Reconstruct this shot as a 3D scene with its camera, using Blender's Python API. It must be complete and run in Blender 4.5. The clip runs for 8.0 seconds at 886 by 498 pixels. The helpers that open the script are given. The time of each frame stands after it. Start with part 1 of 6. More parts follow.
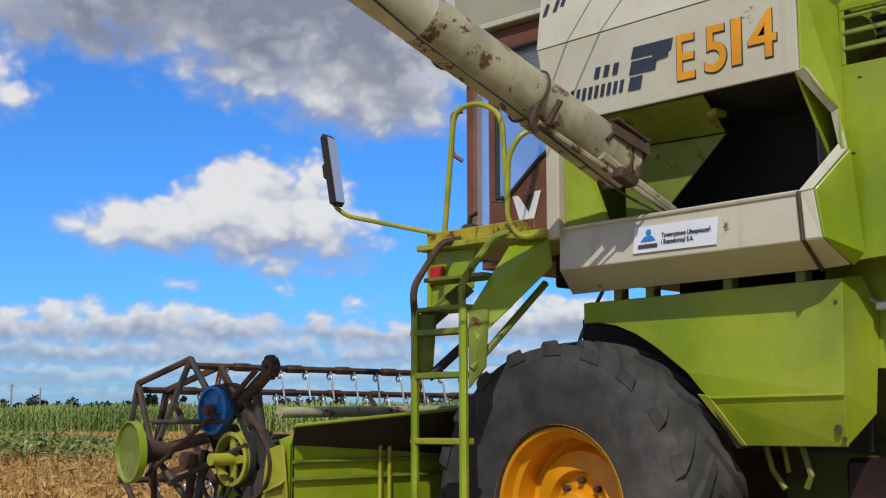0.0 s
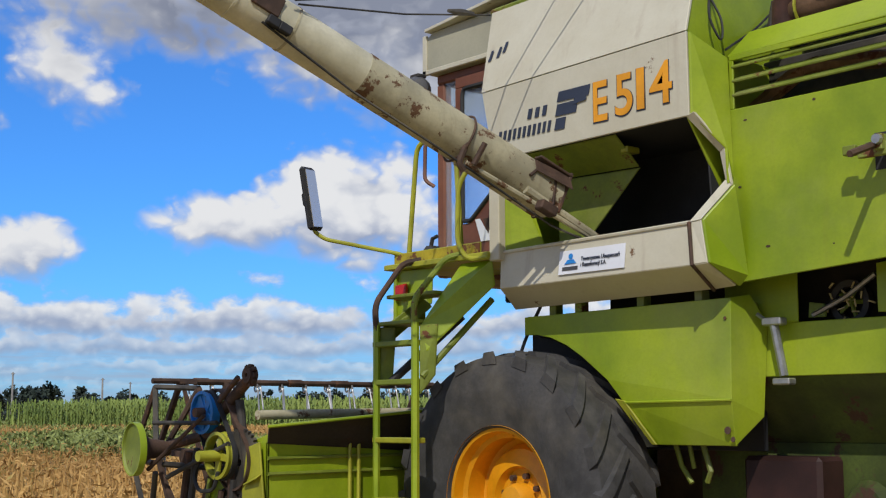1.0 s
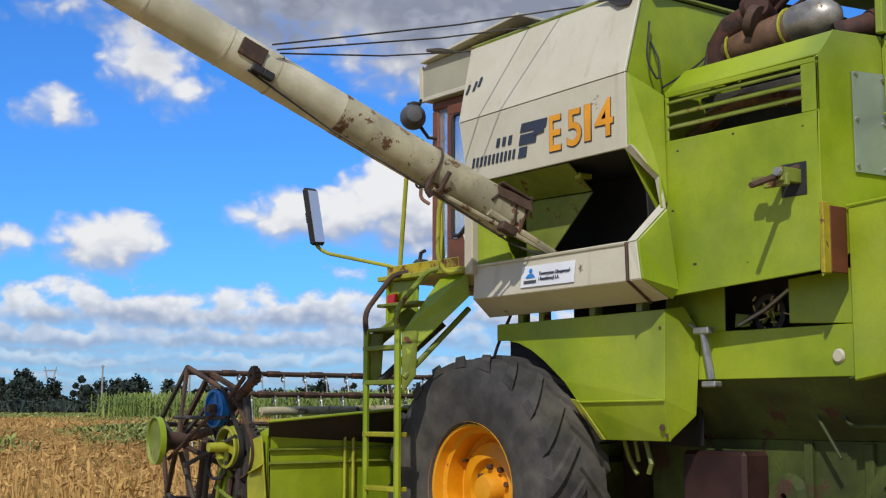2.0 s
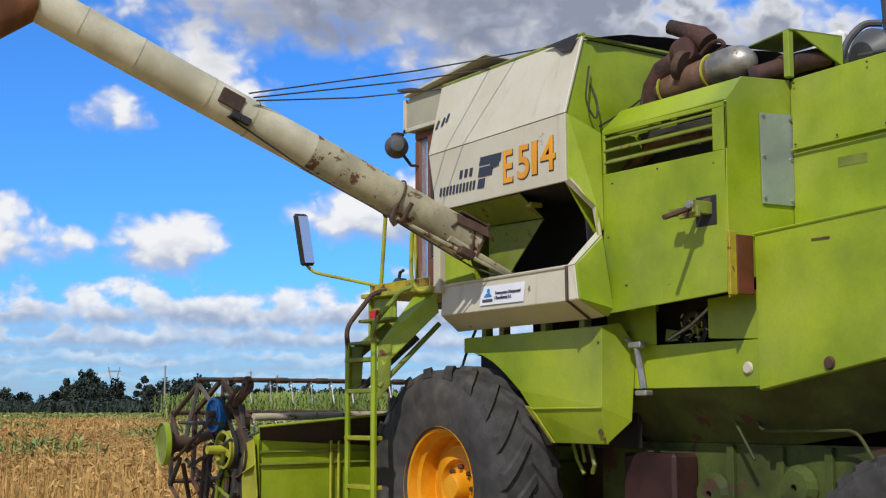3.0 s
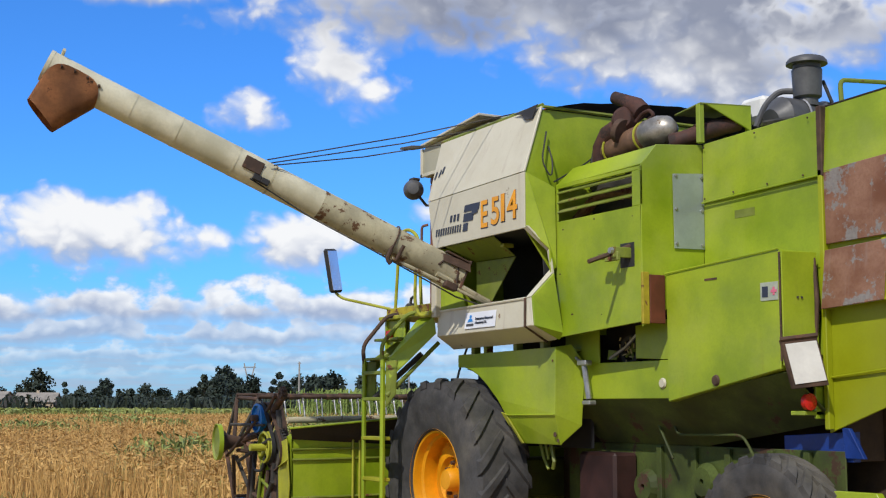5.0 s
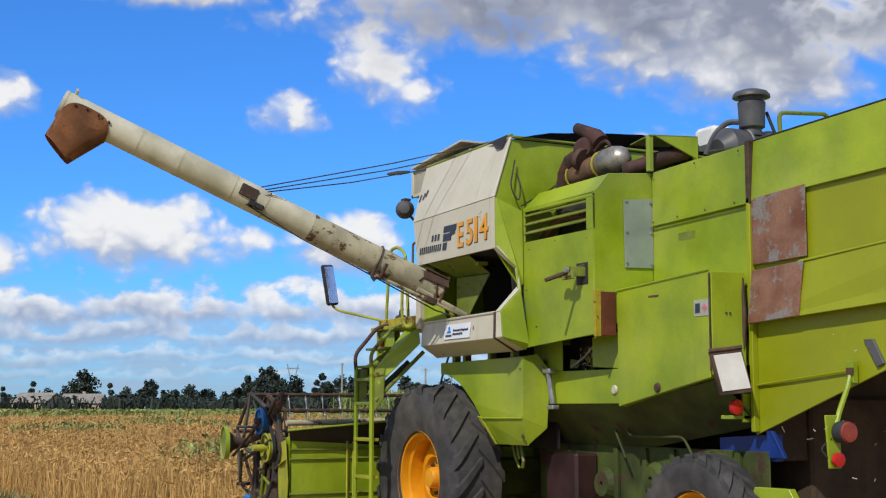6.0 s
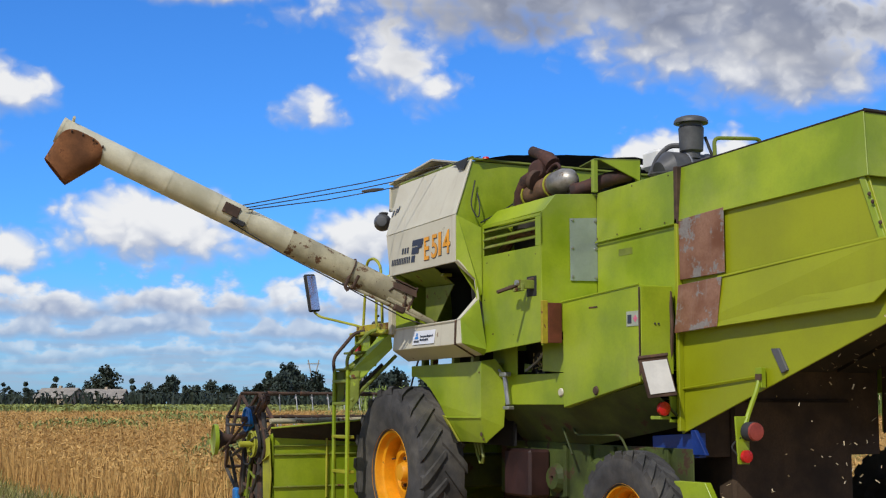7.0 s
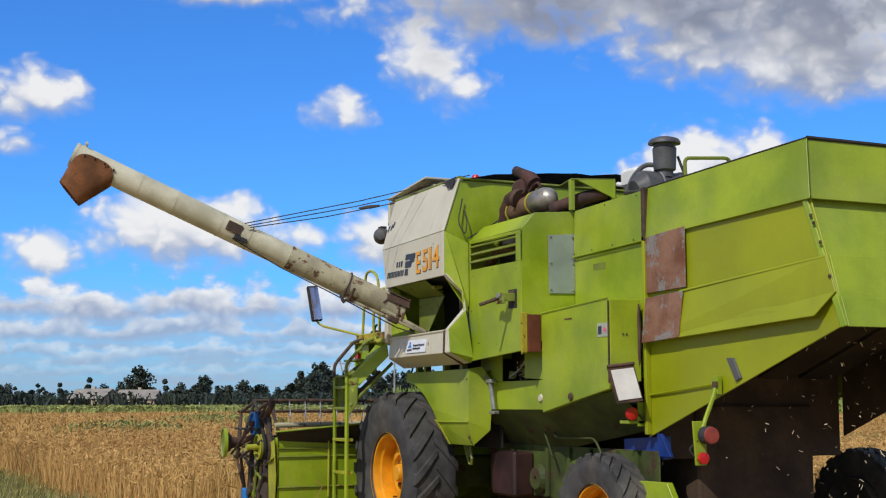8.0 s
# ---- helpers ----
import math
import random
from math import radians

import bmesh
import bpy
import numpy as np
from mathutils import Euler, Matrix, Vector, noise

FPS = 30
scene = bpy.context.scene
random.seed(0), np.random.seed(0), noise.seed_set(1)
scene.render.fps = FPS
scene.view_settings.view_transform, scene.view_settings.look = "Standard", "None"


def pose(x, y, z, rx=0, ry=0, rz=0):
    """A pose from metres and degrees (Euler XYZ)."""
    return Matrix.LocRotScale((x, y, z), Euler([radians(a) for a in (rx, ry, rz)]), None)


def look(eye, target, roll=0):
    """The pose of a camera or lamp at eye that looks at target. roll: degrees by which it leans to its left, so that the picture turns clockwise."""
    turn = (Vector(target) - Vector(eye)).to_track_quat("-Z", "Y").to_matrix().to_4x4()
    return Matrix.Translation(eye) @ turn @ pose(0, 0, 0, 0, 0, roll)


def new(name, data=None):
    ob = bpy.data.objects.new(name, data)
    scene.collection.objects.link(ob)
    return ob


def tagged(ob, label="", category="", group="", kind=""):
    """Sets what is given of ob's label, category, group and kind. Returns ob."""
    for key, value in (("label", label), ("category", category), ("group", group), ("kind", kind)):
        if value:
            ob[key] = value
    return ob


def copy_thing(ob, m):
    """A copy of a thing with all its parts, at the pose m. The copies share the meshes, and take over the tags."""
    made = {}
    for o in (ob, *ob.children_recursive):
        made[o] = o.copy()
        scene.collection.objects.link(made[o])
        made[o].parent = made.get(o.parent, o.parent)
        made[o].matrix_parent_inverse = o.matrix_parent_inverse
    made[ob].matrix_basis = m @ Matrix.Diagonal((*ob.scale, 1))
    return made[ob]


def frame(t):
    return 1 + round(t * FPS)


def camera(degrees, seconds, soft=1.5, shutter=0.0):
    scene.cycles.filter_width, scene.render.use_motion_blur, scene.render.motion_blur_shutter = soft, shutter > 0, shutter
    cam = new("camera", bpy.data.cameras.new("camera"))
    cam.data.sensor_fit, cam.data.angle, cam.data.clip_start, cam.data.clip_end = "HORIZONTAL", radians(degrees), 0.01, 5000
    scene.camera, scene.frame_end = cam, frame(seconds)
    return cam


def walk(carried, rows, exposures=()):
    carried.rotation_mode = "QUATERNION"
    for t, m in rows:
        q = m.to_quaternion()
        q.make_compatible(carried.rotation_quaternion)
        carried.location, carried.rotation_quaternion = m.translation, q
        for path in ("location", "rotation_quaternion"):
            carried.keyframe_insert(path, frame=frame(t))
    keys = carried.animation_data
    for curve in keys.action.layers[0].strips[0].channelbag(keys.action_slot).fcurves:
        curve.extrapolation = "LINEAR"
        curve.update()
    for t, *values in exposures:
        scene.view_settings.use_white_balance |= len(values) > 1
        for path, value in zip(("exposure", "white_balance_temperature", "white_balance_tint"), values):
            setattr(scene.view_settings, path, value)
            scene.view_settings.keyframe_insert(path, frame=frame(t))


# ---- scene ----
# the camera stands by the field's edge and pans after the machine: seconds, x, y, z, heading from +y towards -x, tilt, roll
cam = camera(36.18, 8.0, soft=1.2)
PATH = [
    (0.0, 4.207, -6.267, 1.138, 45.65, 7.42, -0.17),
    (0.5, 4.223, -6.308, 1.146, 47.75, 7.31, 0.14),
    (1.0, 4.257, -6.353, 1.176, 49.17, 7.14, -0.22),
    (1.5, 4.271, -6.402, 1.180, 51.10, 6.98, -0.02),
    (3.0, 4.271, -6.488, 1.234, 55.16, 6.84, -0.08),
    (3.5, 4.275, -6.527, 1.252, 56.64, 6.80, -0.02),
    (4.0, 4.249, -6.554, 1.269, 57.97, 6.75, 0.21),
    (4.5, 4.233, -6.584, 1.286, 59.38, 6.68, 0.16),
    (6.0, 4.301, -6.634, 1.327, 62.45, 6.70, 0.04),
    (6.5, 4.335, -6.654, 1.341, 62.92, 6.63, 0.09),
    (7.0, 4.339, -6.661, 1.364, 63.32, 6.52, 0.13),
    (7.5, 4.288, -6.674, 1.396, 63.80, 6.47, -0.04),
    (8.0, 4.156, -6.661, 1.416, 64.62, 6.48, -0.10),
]


def heading(az, el):
    a, e = radians(az), radians(el)
    return Vector((-math.sin(a) * math.cos(e), math.cos(a) * math.cos(e), math.sin(e)))


def aimed(x, y, z, az, el, roll):
    eye = Vector((x, y, z))
    return look(eye, eye + heading(az, el), roll)


walk(cam, [(t, aimed(*row)) for t, *row in PATH], [(0.0, -0.20), (0.6, -0.18), (1.6, -0.09), (3.0, 0.03), (4.6, 0.11), (6.0, 0.01), (8.0, -0.03)])
SPEED = 0.985  # metres a second, towards -x

# ---- world, sun, exposure ----
scene.view_settings.exposure = 0.0
SUN_DIR = Vector((0.43, -0.58, 0.69)).normalized()
sun = new("sun", bpy.data.lights.new("sun", "SUN"))
sun.data.energy, sun.data.angle, sun.data.color = 3.0, radians(0.6), (1.0, 0.95, 0.87)
sun.matrix_world = look(SUN_DIR * 50, (0, 0, 0))


class Nodes:
    """Small helper that writes node trees as nested calls."""

    def __init__(self, tree):
        self.tree = tree
        tree.nodes.clear()

    def add(self, kind):
        return self.tree.nodes.new(kind)

    def wire(self, value, socket):
        if isinstance(value, bpy.types.NodeSocket):
            self.tree.links.new(value, socket)
        elif value is not None:
            socket.default_value = value

    def math(self, op, a, b=None, c=None, clamp=False):
        n = self.add("ShaderNodeMath")
        n.operation, n.use_clamp = op, clamp
        for s, v in zip(n.inputs, (a, b, c)):
            self.wire(v, s)
        return n.outputs[0]

    def noise(self, vec, scale, detail=4.0, rough=0.55, lac=2.0):
        n = self.add("ShaderNodeTexNoise")
        self.wire(vec, n.inputs["Vector"])
        n.inputs["Scale"].default_value, n.inputs["Detail"].default_value = scale, detail
        n.inputs["Roughness"].default_value, n.inputs["Lacunarity"].default_value = rough, lac
        return n.outputs["Fac"]

    def cells(self, vec, scale, soft=0.6):
        """Distance to the nearest of scattered centres, blended smoothly."""
        n = self.add("ShaderNodeTexVoronoi")
        n.voronoi_dimensions, n.feature = "2D", "SMOOTH_F1"
        self.wire(vec, n.inputs["Vector"])
        n.inputs["Scale"].default_value, n.inputs["Smoothness"].default_value = scale, soft
        return n.outputs["Distance"]

    def ramp(self, value, lo, hi, a=0.0, b=1.0, smooth=True):
        n = self.add("ShaderNodeMapRange")
        n.interpolation_type, n.clamp = "SMOOTHSTEP" if smooth else "LINEAR", True
        for s, v in zip(n.inputs, (value, lo, hi, a, b)):
            self.wire(v, s)
        return n.outputs[0]

    def mix(self, fac, a, b, blend="MIX"):
        n = self.add("ShaderNodeMix")
        n.data_type, n.blend_type = "RGBA", blend
        self.wire(fac, n.inputs[0])
        self.wire((*a, 1) if isinstance(a, tuple) else a, n.inputs[6])
        self.wire((*b, 1) if isinstance(b, tuple) else b, n.inputs[7])
        return n.outputs[2]

    def xyz(self, x, y, z):
        n = self.add("ShaderNodeCombineXYZ")
        for s, v in zip(n.inputs, (x, y, z)):
            self.wire(v, s)
        return n.outputs[0]


# cumulus clouds: heading, elevation, half width, half height in degrees
CLOUDS = [  # azimuth, elevation, half width, half height, weight
    (53.2, 8.6, 2.9, 2.15, 1.6), (57.6, 8.0, 3.3, 1.2, 1.15), (50.2, 7.7, 2.3, 1.6, 0.9), (52.9, 6.5, 1.5, 0.6, 0.7),
    (60.5, 16.6, 8.5, 1.8, 1.1), (51.1, 15.2, 5.2, 2.2, 1.5), (48.7, 13.4, 3.8, 1.5, 1.3), (66.6, 6.8, 2.2, 1.35, 1.15), (65.4, 14.2, 1.9, 1.9, 0.62),
    (69.1, 12.2, 1.9, 1.3, 0.6), (63.6, 12.9, 1.8, 1.4, 0.4), (75.5, 6.9, 3.5, 1.75, 1.15), (71.0, 6.7, 1.6, 0.9, 0.6),
    (53.0, 17.6, 9.5, 2.2, 1.5), (42.5, 15.0, 5.0, 1.8, 1.1), (81.9, 12.4, 2.4, 1.4, 0.75), (82.3, 10.5, 1.7, 0.8, 0.5), (81.1, 5.9, 1.6, 1.3, 0.8),
    (52.9, 10.1, 2.0, 0.8, 0.7), (63.0, 17.8, 7.6, 1.1, 0.9), (74.5, 17.0, 6.0, 0.8, 0.7),
]


def build_sky():
    world = bpy.data.worlds.new("sky")
    scene.world = world
    world.use_nodes = True
    n = Nodes(world.node_tree)
    sky = n.add("ShaderNodeTexSky")
    sky.sky_type, sky.sun_disc = "NISHITA", False
    sky.sun_elevation = math.asin(SUN_DIR.z)
    sky.sun_rotation = math.atan2(SUN_DIR.x, SUN_DIR.y)
    sky.air_density, sky.dust_density, sky.ozone_density = 1.0, 0.4, 2.5
    d = n.add("ShaderNodeTexCoord").outputs["Generated"]
    sep = n.add("ShaderNodeSeparateXYZ")
    n.wire(d, sep.inputs[0])
    x, y, z = sep.outputs
    az = n.math("MULTIPLY", n.math("ARCTAN2", n.math("MULTIPLY", x, -1.0), y), 57.2958)
    el = n.math("MULTIPLY", n.math("ARCSINE", z), 57.2958)
    flat = n.xyz(az, n.math("MULTIPLY", el, 1.25), 0.0)
    warp = n.noise(flat, 0.55, 4.0, 0.55)
    bent = n.xyz(n.math("ADD", az, n.math("MULTIPLY", warp, 2.0)), n.math("ADD", n.math("MULTIPLY", el, 1.25), n.math("MULTIPLY", warp, 1.3)), 0.0)
    big = n.noise(flat, 0.24, 3.0, 0.5)
    fine = n.noise(bent, 1.3, 7.0, 0.56)
    # rounded billows at two sizes
    puffs = n.math("SUBTRACT", 0.42, n.cells(bent, 0.62))
    knobs = n.math("SUBTRACT", 0.42, n.cells(bent, 1.75))
    lumps = n.math("ADD", n.math("MULTIPLY", puffs, 1.0), n.math("MULTIPLY", knobs, 0.42))
    ragged = n.math("ADD", n.math("MULTIPLY", n.math("SUBTRACT", big, 0.47), 1.3), n.math("MULTIPLY", lumps, 1.05))
    ragged = n.math("ADD", ragged, n.math("MULTIPLY", n.math("SUBTRACT", fine, 0.5), 0.55))
    body, height = None, None
    for a, e, rx, ry, weight in CLOUDS:
        u = n.math("MULTIPLY", n.math("SUBTRACT", az, a), 1 / (rx * 1.1))
        v = n.math("MULTIPLY", n.math("SUBTRACT", el, e), 1 / (ry * 1.1))
        low = n.math("MULTIPLY", n.math("MINIMUM", v, 0.0), 1.25)
        v2 = n.math("ADD", n.math("MAXIMUM", v, 0.0), low)
        r = n.math("SUBTRACT", weight, n.math("ADD", n.math("MULTIPLY", u, u), n.math("MULTIPLY", v2, v2)))
        r = n.math("MAXIMUM", r, -1.5)
        w = n.math("MAXIMUM", n.math("ADD", r, 0.6), 0.0)
        h = n.math("MULTIPLY", v, w)
        body = r if body is None else n.math("MAXIMUM", body, r)
        height = (w, h) if height is None else (n.math("ADD", height[0], w), n.math("ADD", height[1], h))
    rise = n.math("DIVIDE", height[1], n.math("ADD", height[0], 0.05))
    thick = n.math("ADD", n.math("MULTIPLY", body, 0.95), ragged)
    # receding banks of low cumulus, and thin grey-blue layers above the horizon
    low_band, low_lit = 0.0, 0.12
    swell = n.noise(n.xyz(n.math("MULTIPLY", az, 0.22), n.math("MULTIPLY", el, 0.25), 3.0), 1.0, 3.0, 0.5)
    for k, (base, tall, freq) in enumerate(((1.2, 0.40, 0.95), (1.9, 0.55, 0.75), (2.7, 0.85, 0.52), (3.6, 1.45, 0.36))):
        p = n.xyz(n.math("MULTIPLY", az, freq), n.math("MULTIPLY", el, freq * 1.5), 7.0 * k + 1.0)
        line = n.math("ADD", n.noise(p, 1.0, 5.0, 0.55), n.math("MULTIPLY", n.math("SUBTRACT", 0.42, n.cells(p, 1.6)), 0.22))
        foot = n.math("ADD", base - 0.85, n.math("MULTIPLY", n.noise(n.xyz(n.math("MULTIPLY", az, 0.26), 0.0, 11.0 * k), 1.0, 3.0, 0.55), 1.7))
        gaps = n.ramp(n.noise(n.xyz(n.math("MULTIPLY", az, 0.33), n.math("MULTIPLY", el, 0.5), 5.0 + 9.0 * k), 1.0, 3.0, 0.5), 0.28, 0.46, 0.6, 1.0)
        f = n.math("MULTIPLY", n.math("SUBTRACT", el, foot), 1.0 / tall)
        puff_k = n.math("SUBTRACT", n.math("ADD", n.math("MULTIPLY", n.math("SUBTRACT", line, 0.5), 4.0), 1.10), f)
        dens = n.math("MULTIPLY", n.math("MULTIPLY", gaps, n.ramp(f, -0.55, 0.25)), n.ramp(puff_k, -0.10, 0.60, 0.0, (0.5, 0.7, 0.85, 0.96)[k]))
        lit_k = n.math("ADD", n.ramp(n.math("SUBTRACT", f, n.math("MULTIPLY", puff_k, 0.40)), -0.50, 0.60, 0.06, (0.70, 0.82, 0.95, 1.0)[k]), n.math("MULTIPLY", knobs, 0.45))
        low_lit = n.math("ADD", n.math("MULTIPLY", low_lit, n.math("SUBTRACT", 1.0, dens)), n.math("MULTIPLY", lit_k, dens))
        low_band = n.math("MAXIMUM", low_band, dens)
    layer = n.noise(n.xyz(n.math("MULTIPLY", az, 0.25), n.math("MULTIPLY", el, 2.6), 4.0), 1.0, 6.0, 0.6)
    haze = n.math("MULTIPLY", n.ramp(n.math("ADD", el, n.math("MULTIPLY", n.math("SUBTRACT", swell, 0.5), 3.0)), 5.2, 2.6), n.ramp(layer, 0.28, 0.70, 0.30, 0.78))
    # grey cloud cover over the rest of the sky
    cover = n.noise(d, 2.4, 6.0, 0.6)
    away = n.ramp(n.math("ABSOLUTE", n.math("SUBTRACT", az, 62.0)), 30.0, 45.0)
    high = n.ramp(el, 18.5, 24.0)
    rest = n.math("MULTIPLY", n.math("MAXIMUM", away, high), n.ramp(cover, 0.36, 0.52))
    # crisp heads, soft feet
    main = n.ramp(thick, -0.25, n.ramp(rise, -0.7, 0.3, 1.40, 0.72))
    density = n.math("MAXIMUM", n.math("MAXIMUM", main, low_band), n.math("MAXIMUM", haze, rest))
    shade = n.math("ADD", n.math("MULTIPLY", rise, 0.85), n.math("MULTIPLY", lumps, 0.65))
    shade = n.math("ADD", shade, n.math("MULTIPLY", n.math("SUBTRACT", big, 0.5), 0.7))
    shade = n.math("ADD", shade, n.math("MULTIPLY", n.math("SUBTRACT", fine, 0.5), 0.35))
    lit = n.ramp(shade, -0.62, 0.28)
    low_lit = n.math("MAXIMUM", low_lit, 0.08)
    lit = n.math("ADD", n.math("MULTIPLY", lit, main), n.math("MULTIPLY", low_lit, n.math("SUBTRACT", 1.0, main)))
    lit = n.math("MULTIPLY", lit, n.math("SUBTRACT", 1.0, n.math("MULTIPLY", rest, 0.92)))
    # the high bank is so deep that little light comes through its middle
    deep = n.math("ADD", n.math("SUBTRACT", el, n.math("MULTIPLY", n.math("SUBTRACT", az, 60.0), 0.10)), n.math("ADD", n.math("MULTIPLY", lumps, -1.3), n.math("MULTIPLY", n.math("SUBTRACT", big, 0.5), 6.0)))
    gloom = n.math("MULTIPLY", n.ramp(deep, 13.0, 17.6, 0.0, 0.88), n.ramp(thick, 0.25, 1.3))
    tone = n.mix(lit, (0.36, 0.425, 0.60), (1.0, 1.0, 1.0))
    tone = n.mix(gloom, tone, (0.215, 0.245, 0.34))
    back = n.add("ShaderNodeBackground")
    tint = n.mix(1.0, sky.outputs[0], (0.345, 0.90, 1.70), "MULTIPLY")
    n.wire(tint, back.inputs[0])
    back.inputs[1].default_value = 0.100
    puff = n.add("ShaderNodeBackground")
    n.wire(tone, puff.inputs[0])
    puff.inputs[1].default_value = 0.89
    mixed = n.add("ShaderNodeMixShader")
    n.wire(n.math("MULTIPLY", density, 0.97), mixed.inputs[0])
    n.wire(back.outputs[0], mixed.inputs[1])
    n.wire(puff.outputs[0], mixed.inputs[2])
    n.wire(mixed.outputs[0], n.add("ShaderNodeOutputWorld").inputs[0])


build_sky()


# ---- materials ----
def material(name, base, rough=0.5, metal=0.0, vary=0.12, scale=3.0, grain=60.0, bump=0.15, stain=None, stain_at=0.62, stain_scale=4.0,
             second=None, streak=0.0, coat=0.0, per_piece=0.0, dust=0.0):
    """Procedural surface: base colour with broad and fine variation, stains of a second colour, run-down streaks, fine relief."""
    m = bpy.data.materials.new(name)
    m.use_nodes = True
    n = Nodes(m.node_tree)
    pos = n.add("ShaderNodeTexCoord").outputs["Object"]
    broad = n.noise(pos, scale, 5.0, 0.6)
    fine = n.noise(pos, grain, 3.0, 0.6)
    dark = tuple(c * (1 - vary * 1.6) for c in base)
    light = tuple(min(1.0, c * (1 + vary)) for c in (second or base))
    col = n.mix(n.ramp(broad, 0.3, 0.7), dark, light)
    col = n.mix(n.math("MULTIPLY", n.ramp(fine, 0.35, 0.75), vary * 1.2), col, tuple(c * 0.55 for c in base))
    roughness = n.ramp(broad, 0.25, 0.75, max(0.05, rough - 0.1), min(1.0, rough + 0.12))
    if dust:
        n2 = n.noise(pos, 1.3, 6.0, 0.65)
        col = n.mix(n.ramp(n2, 0.45, 0.75, 0.0, dust), col, (0.42, 0.36, 0.25))
    if streak:
        mp = n.add("ShaderNodeMapping")
        n.wire(pos, mp.inputs[0])
        mp.inputs["Scale"].default_value = (14.0, 14.0, 0.9)
        s = n.noise(mp.outputs[0], 1.0, 4.0, 0.6)
        col = n.mix(n.ramp(s, 0.56, 0.8, 0.0, streak), col, stain or (0.12, 0.10, 0.06))
    if stain:
        s = n.math("ADD", n.noise(pos, stain_scale, 7.0, 0.68), n.math("MULTIPLY", n.math("SUBTRACT", fine, 0.5), 0.12))
        f = n.ramp(s, stain_at, stain_at + 0.05)
        col = n.mix(f, col, n.mix(fine, tuple(c * 0.5 for c in stain), stain))
        roughness = n.math("MAXIMUM", roughness, n.math("MULTIPLY", f, 0.85))
    if per_piece:
        info = n.add("ShaderNodeNewGeometry").outputs["Random Per Island"]
        col = n.mix(n.ramp(info, 0.0, 1.0, 0.0, per_piece, smooth=False), col, tuple(c * 0.4 for c in base))
    b = n.add("ShaderNodeBsdfPrincipled")
    n.wire(col, b.inputs["Base Color"])
    n.wire(roughness, b.inputs["Roughness"])
    b.inputs["Metallic"].default_value = metal
    b.inputs["Coat Weight"].default_value = coat
    if bump:
        bp = n.add("ShaderNodeBump")
        bp.inputs["Strength"].default_value, bp.inputs["Distance"].default_value = bump, 0.01
        n.wire(n.math("ADD", n.math("MULTIPLY", fine, 0.4), broad), bp.inputs["Height"])
        n.wire(bp.outputs[0], b.inputs["Normal"])
    n.wire(b.outputs[0], n.add("ShaderNodeOutputMaterial").inputs[0])
    return m


# green darkened for the shade under the body, with rust stains and dust
HULL = material("shade_darkened_green_paint", (0.062, 0.088, 0.013), 0.75, vary=0.35, scale=3.0, stain=(0.09, 0.045, 0.025), stain_at=0.58, dust=0.07)
RUST = (0.20, 0.075, 0.03)
GREEN = material("green_paint", (0.255, 0.366, 0.010), 0.40, vary=0.12, scale=1.9, stain=RUST, stain_at=0.715, stain_scale=7.0, second=(0.325, 0.41, 0.016), streak=0.12, dust=0.15)
GREEN_WORN = material("worn_green_paint", (0.20, 0.25, 0.025), 0.55, vary=0.2, scale=5.0, stain=RUST, stain_at=0.60, stain_scale=5.0, streak=0.2, dust=0.3)
OLIVE = material("olive_hood_paint", (0.31, 0.345, 0.006), 0.45, vary=0.08, scale=1.4, stain=RUST, stain_at=0.76, streak=0.10)
CREAM = material("cream_paint", (0.65, 0.60, 0.44), 0.45, vary=0.08, scale=2.0, stain=(0.24, 0.13, 0.06), stain_at=0.66, stain_scale=6.0, streak=0.22, second=(0.60, 0.57, 0.45), dust=0.15)
AUGER_PAINT = material("auger_cream_paint", (0.56, 0.52, 0.35), 0.5, vary=0.12, scale=3.0, stain=(0.20, 0.10, 0.05), stain_at=0.64, stain_scale=5.0, streak=0.12, second=(0.62, 0.58, 0.42))
AUGER_WORN = material("auger_flaking_paint", (0.44, 0.40, 0.26), 0.65, vary=0.2, scale=4.0, stain=(0.17, 0.085, 0.04), stain_at=0.55, stain_scale=9.0, streak=0.35)
RUST_RUBBER = material("rusty_spout", (0.40, 0.17, 0.065), 0.75, vary=0.3, scale=4.0, stain=(0.08, 0.045, 0.03), stain_at=0.6)
RUSTY = material("rusty_steel", (0.095, 0.055, 0.036), 0.8, metal=0.1, vary=0.35, scale=7.0, stain=(0.19, 0.09, 0.05), stain_at=0.58)
RED_BROWN = material("red_brown_paint", (0.17, 0.040, 0.022), 0.6, vary=0.25, scale=5.0, stain=(0.36, 0.30, 0.10), stain_at=0.66)
RUST_PATCH = material("rusted_panel", (0.30, 0.11, 0.05), 0.75, vary=0.3, scale=3.0, stain=(0.30, 0.27, 0.25), stain_at=0.53, stain_scale=6.5, streak=0.5, second=(0.24, 0.13, 0.085))
BROWN = material("brown_cab_paint", (0.20, 0.07, 0.035), 0.5, vary=0.2, scale=3.0, dust=0.2)
# greasy steel; also the shaded tone of the far rear rim
DARK = material("dark_greasy_steel_and_shade", (0.045, 0.04, 0.034), 0.7, vary=0.35, scale=6.0, dust=0.25)
# brown of dust, darkened further for the shade inside the hood
INNER = material("dusty_shaded_brown_inside", (0.075, 0.048, 0.028), 0.95, vary=0.35, scale=2.5)
# dark brown for greasy parts and for fillers that stand for shade
GLOOM = material("dark_brown_grime_and_shade", (0.035, 0.026, 0.018), 0.9, vary=0.4, scale=3.0)
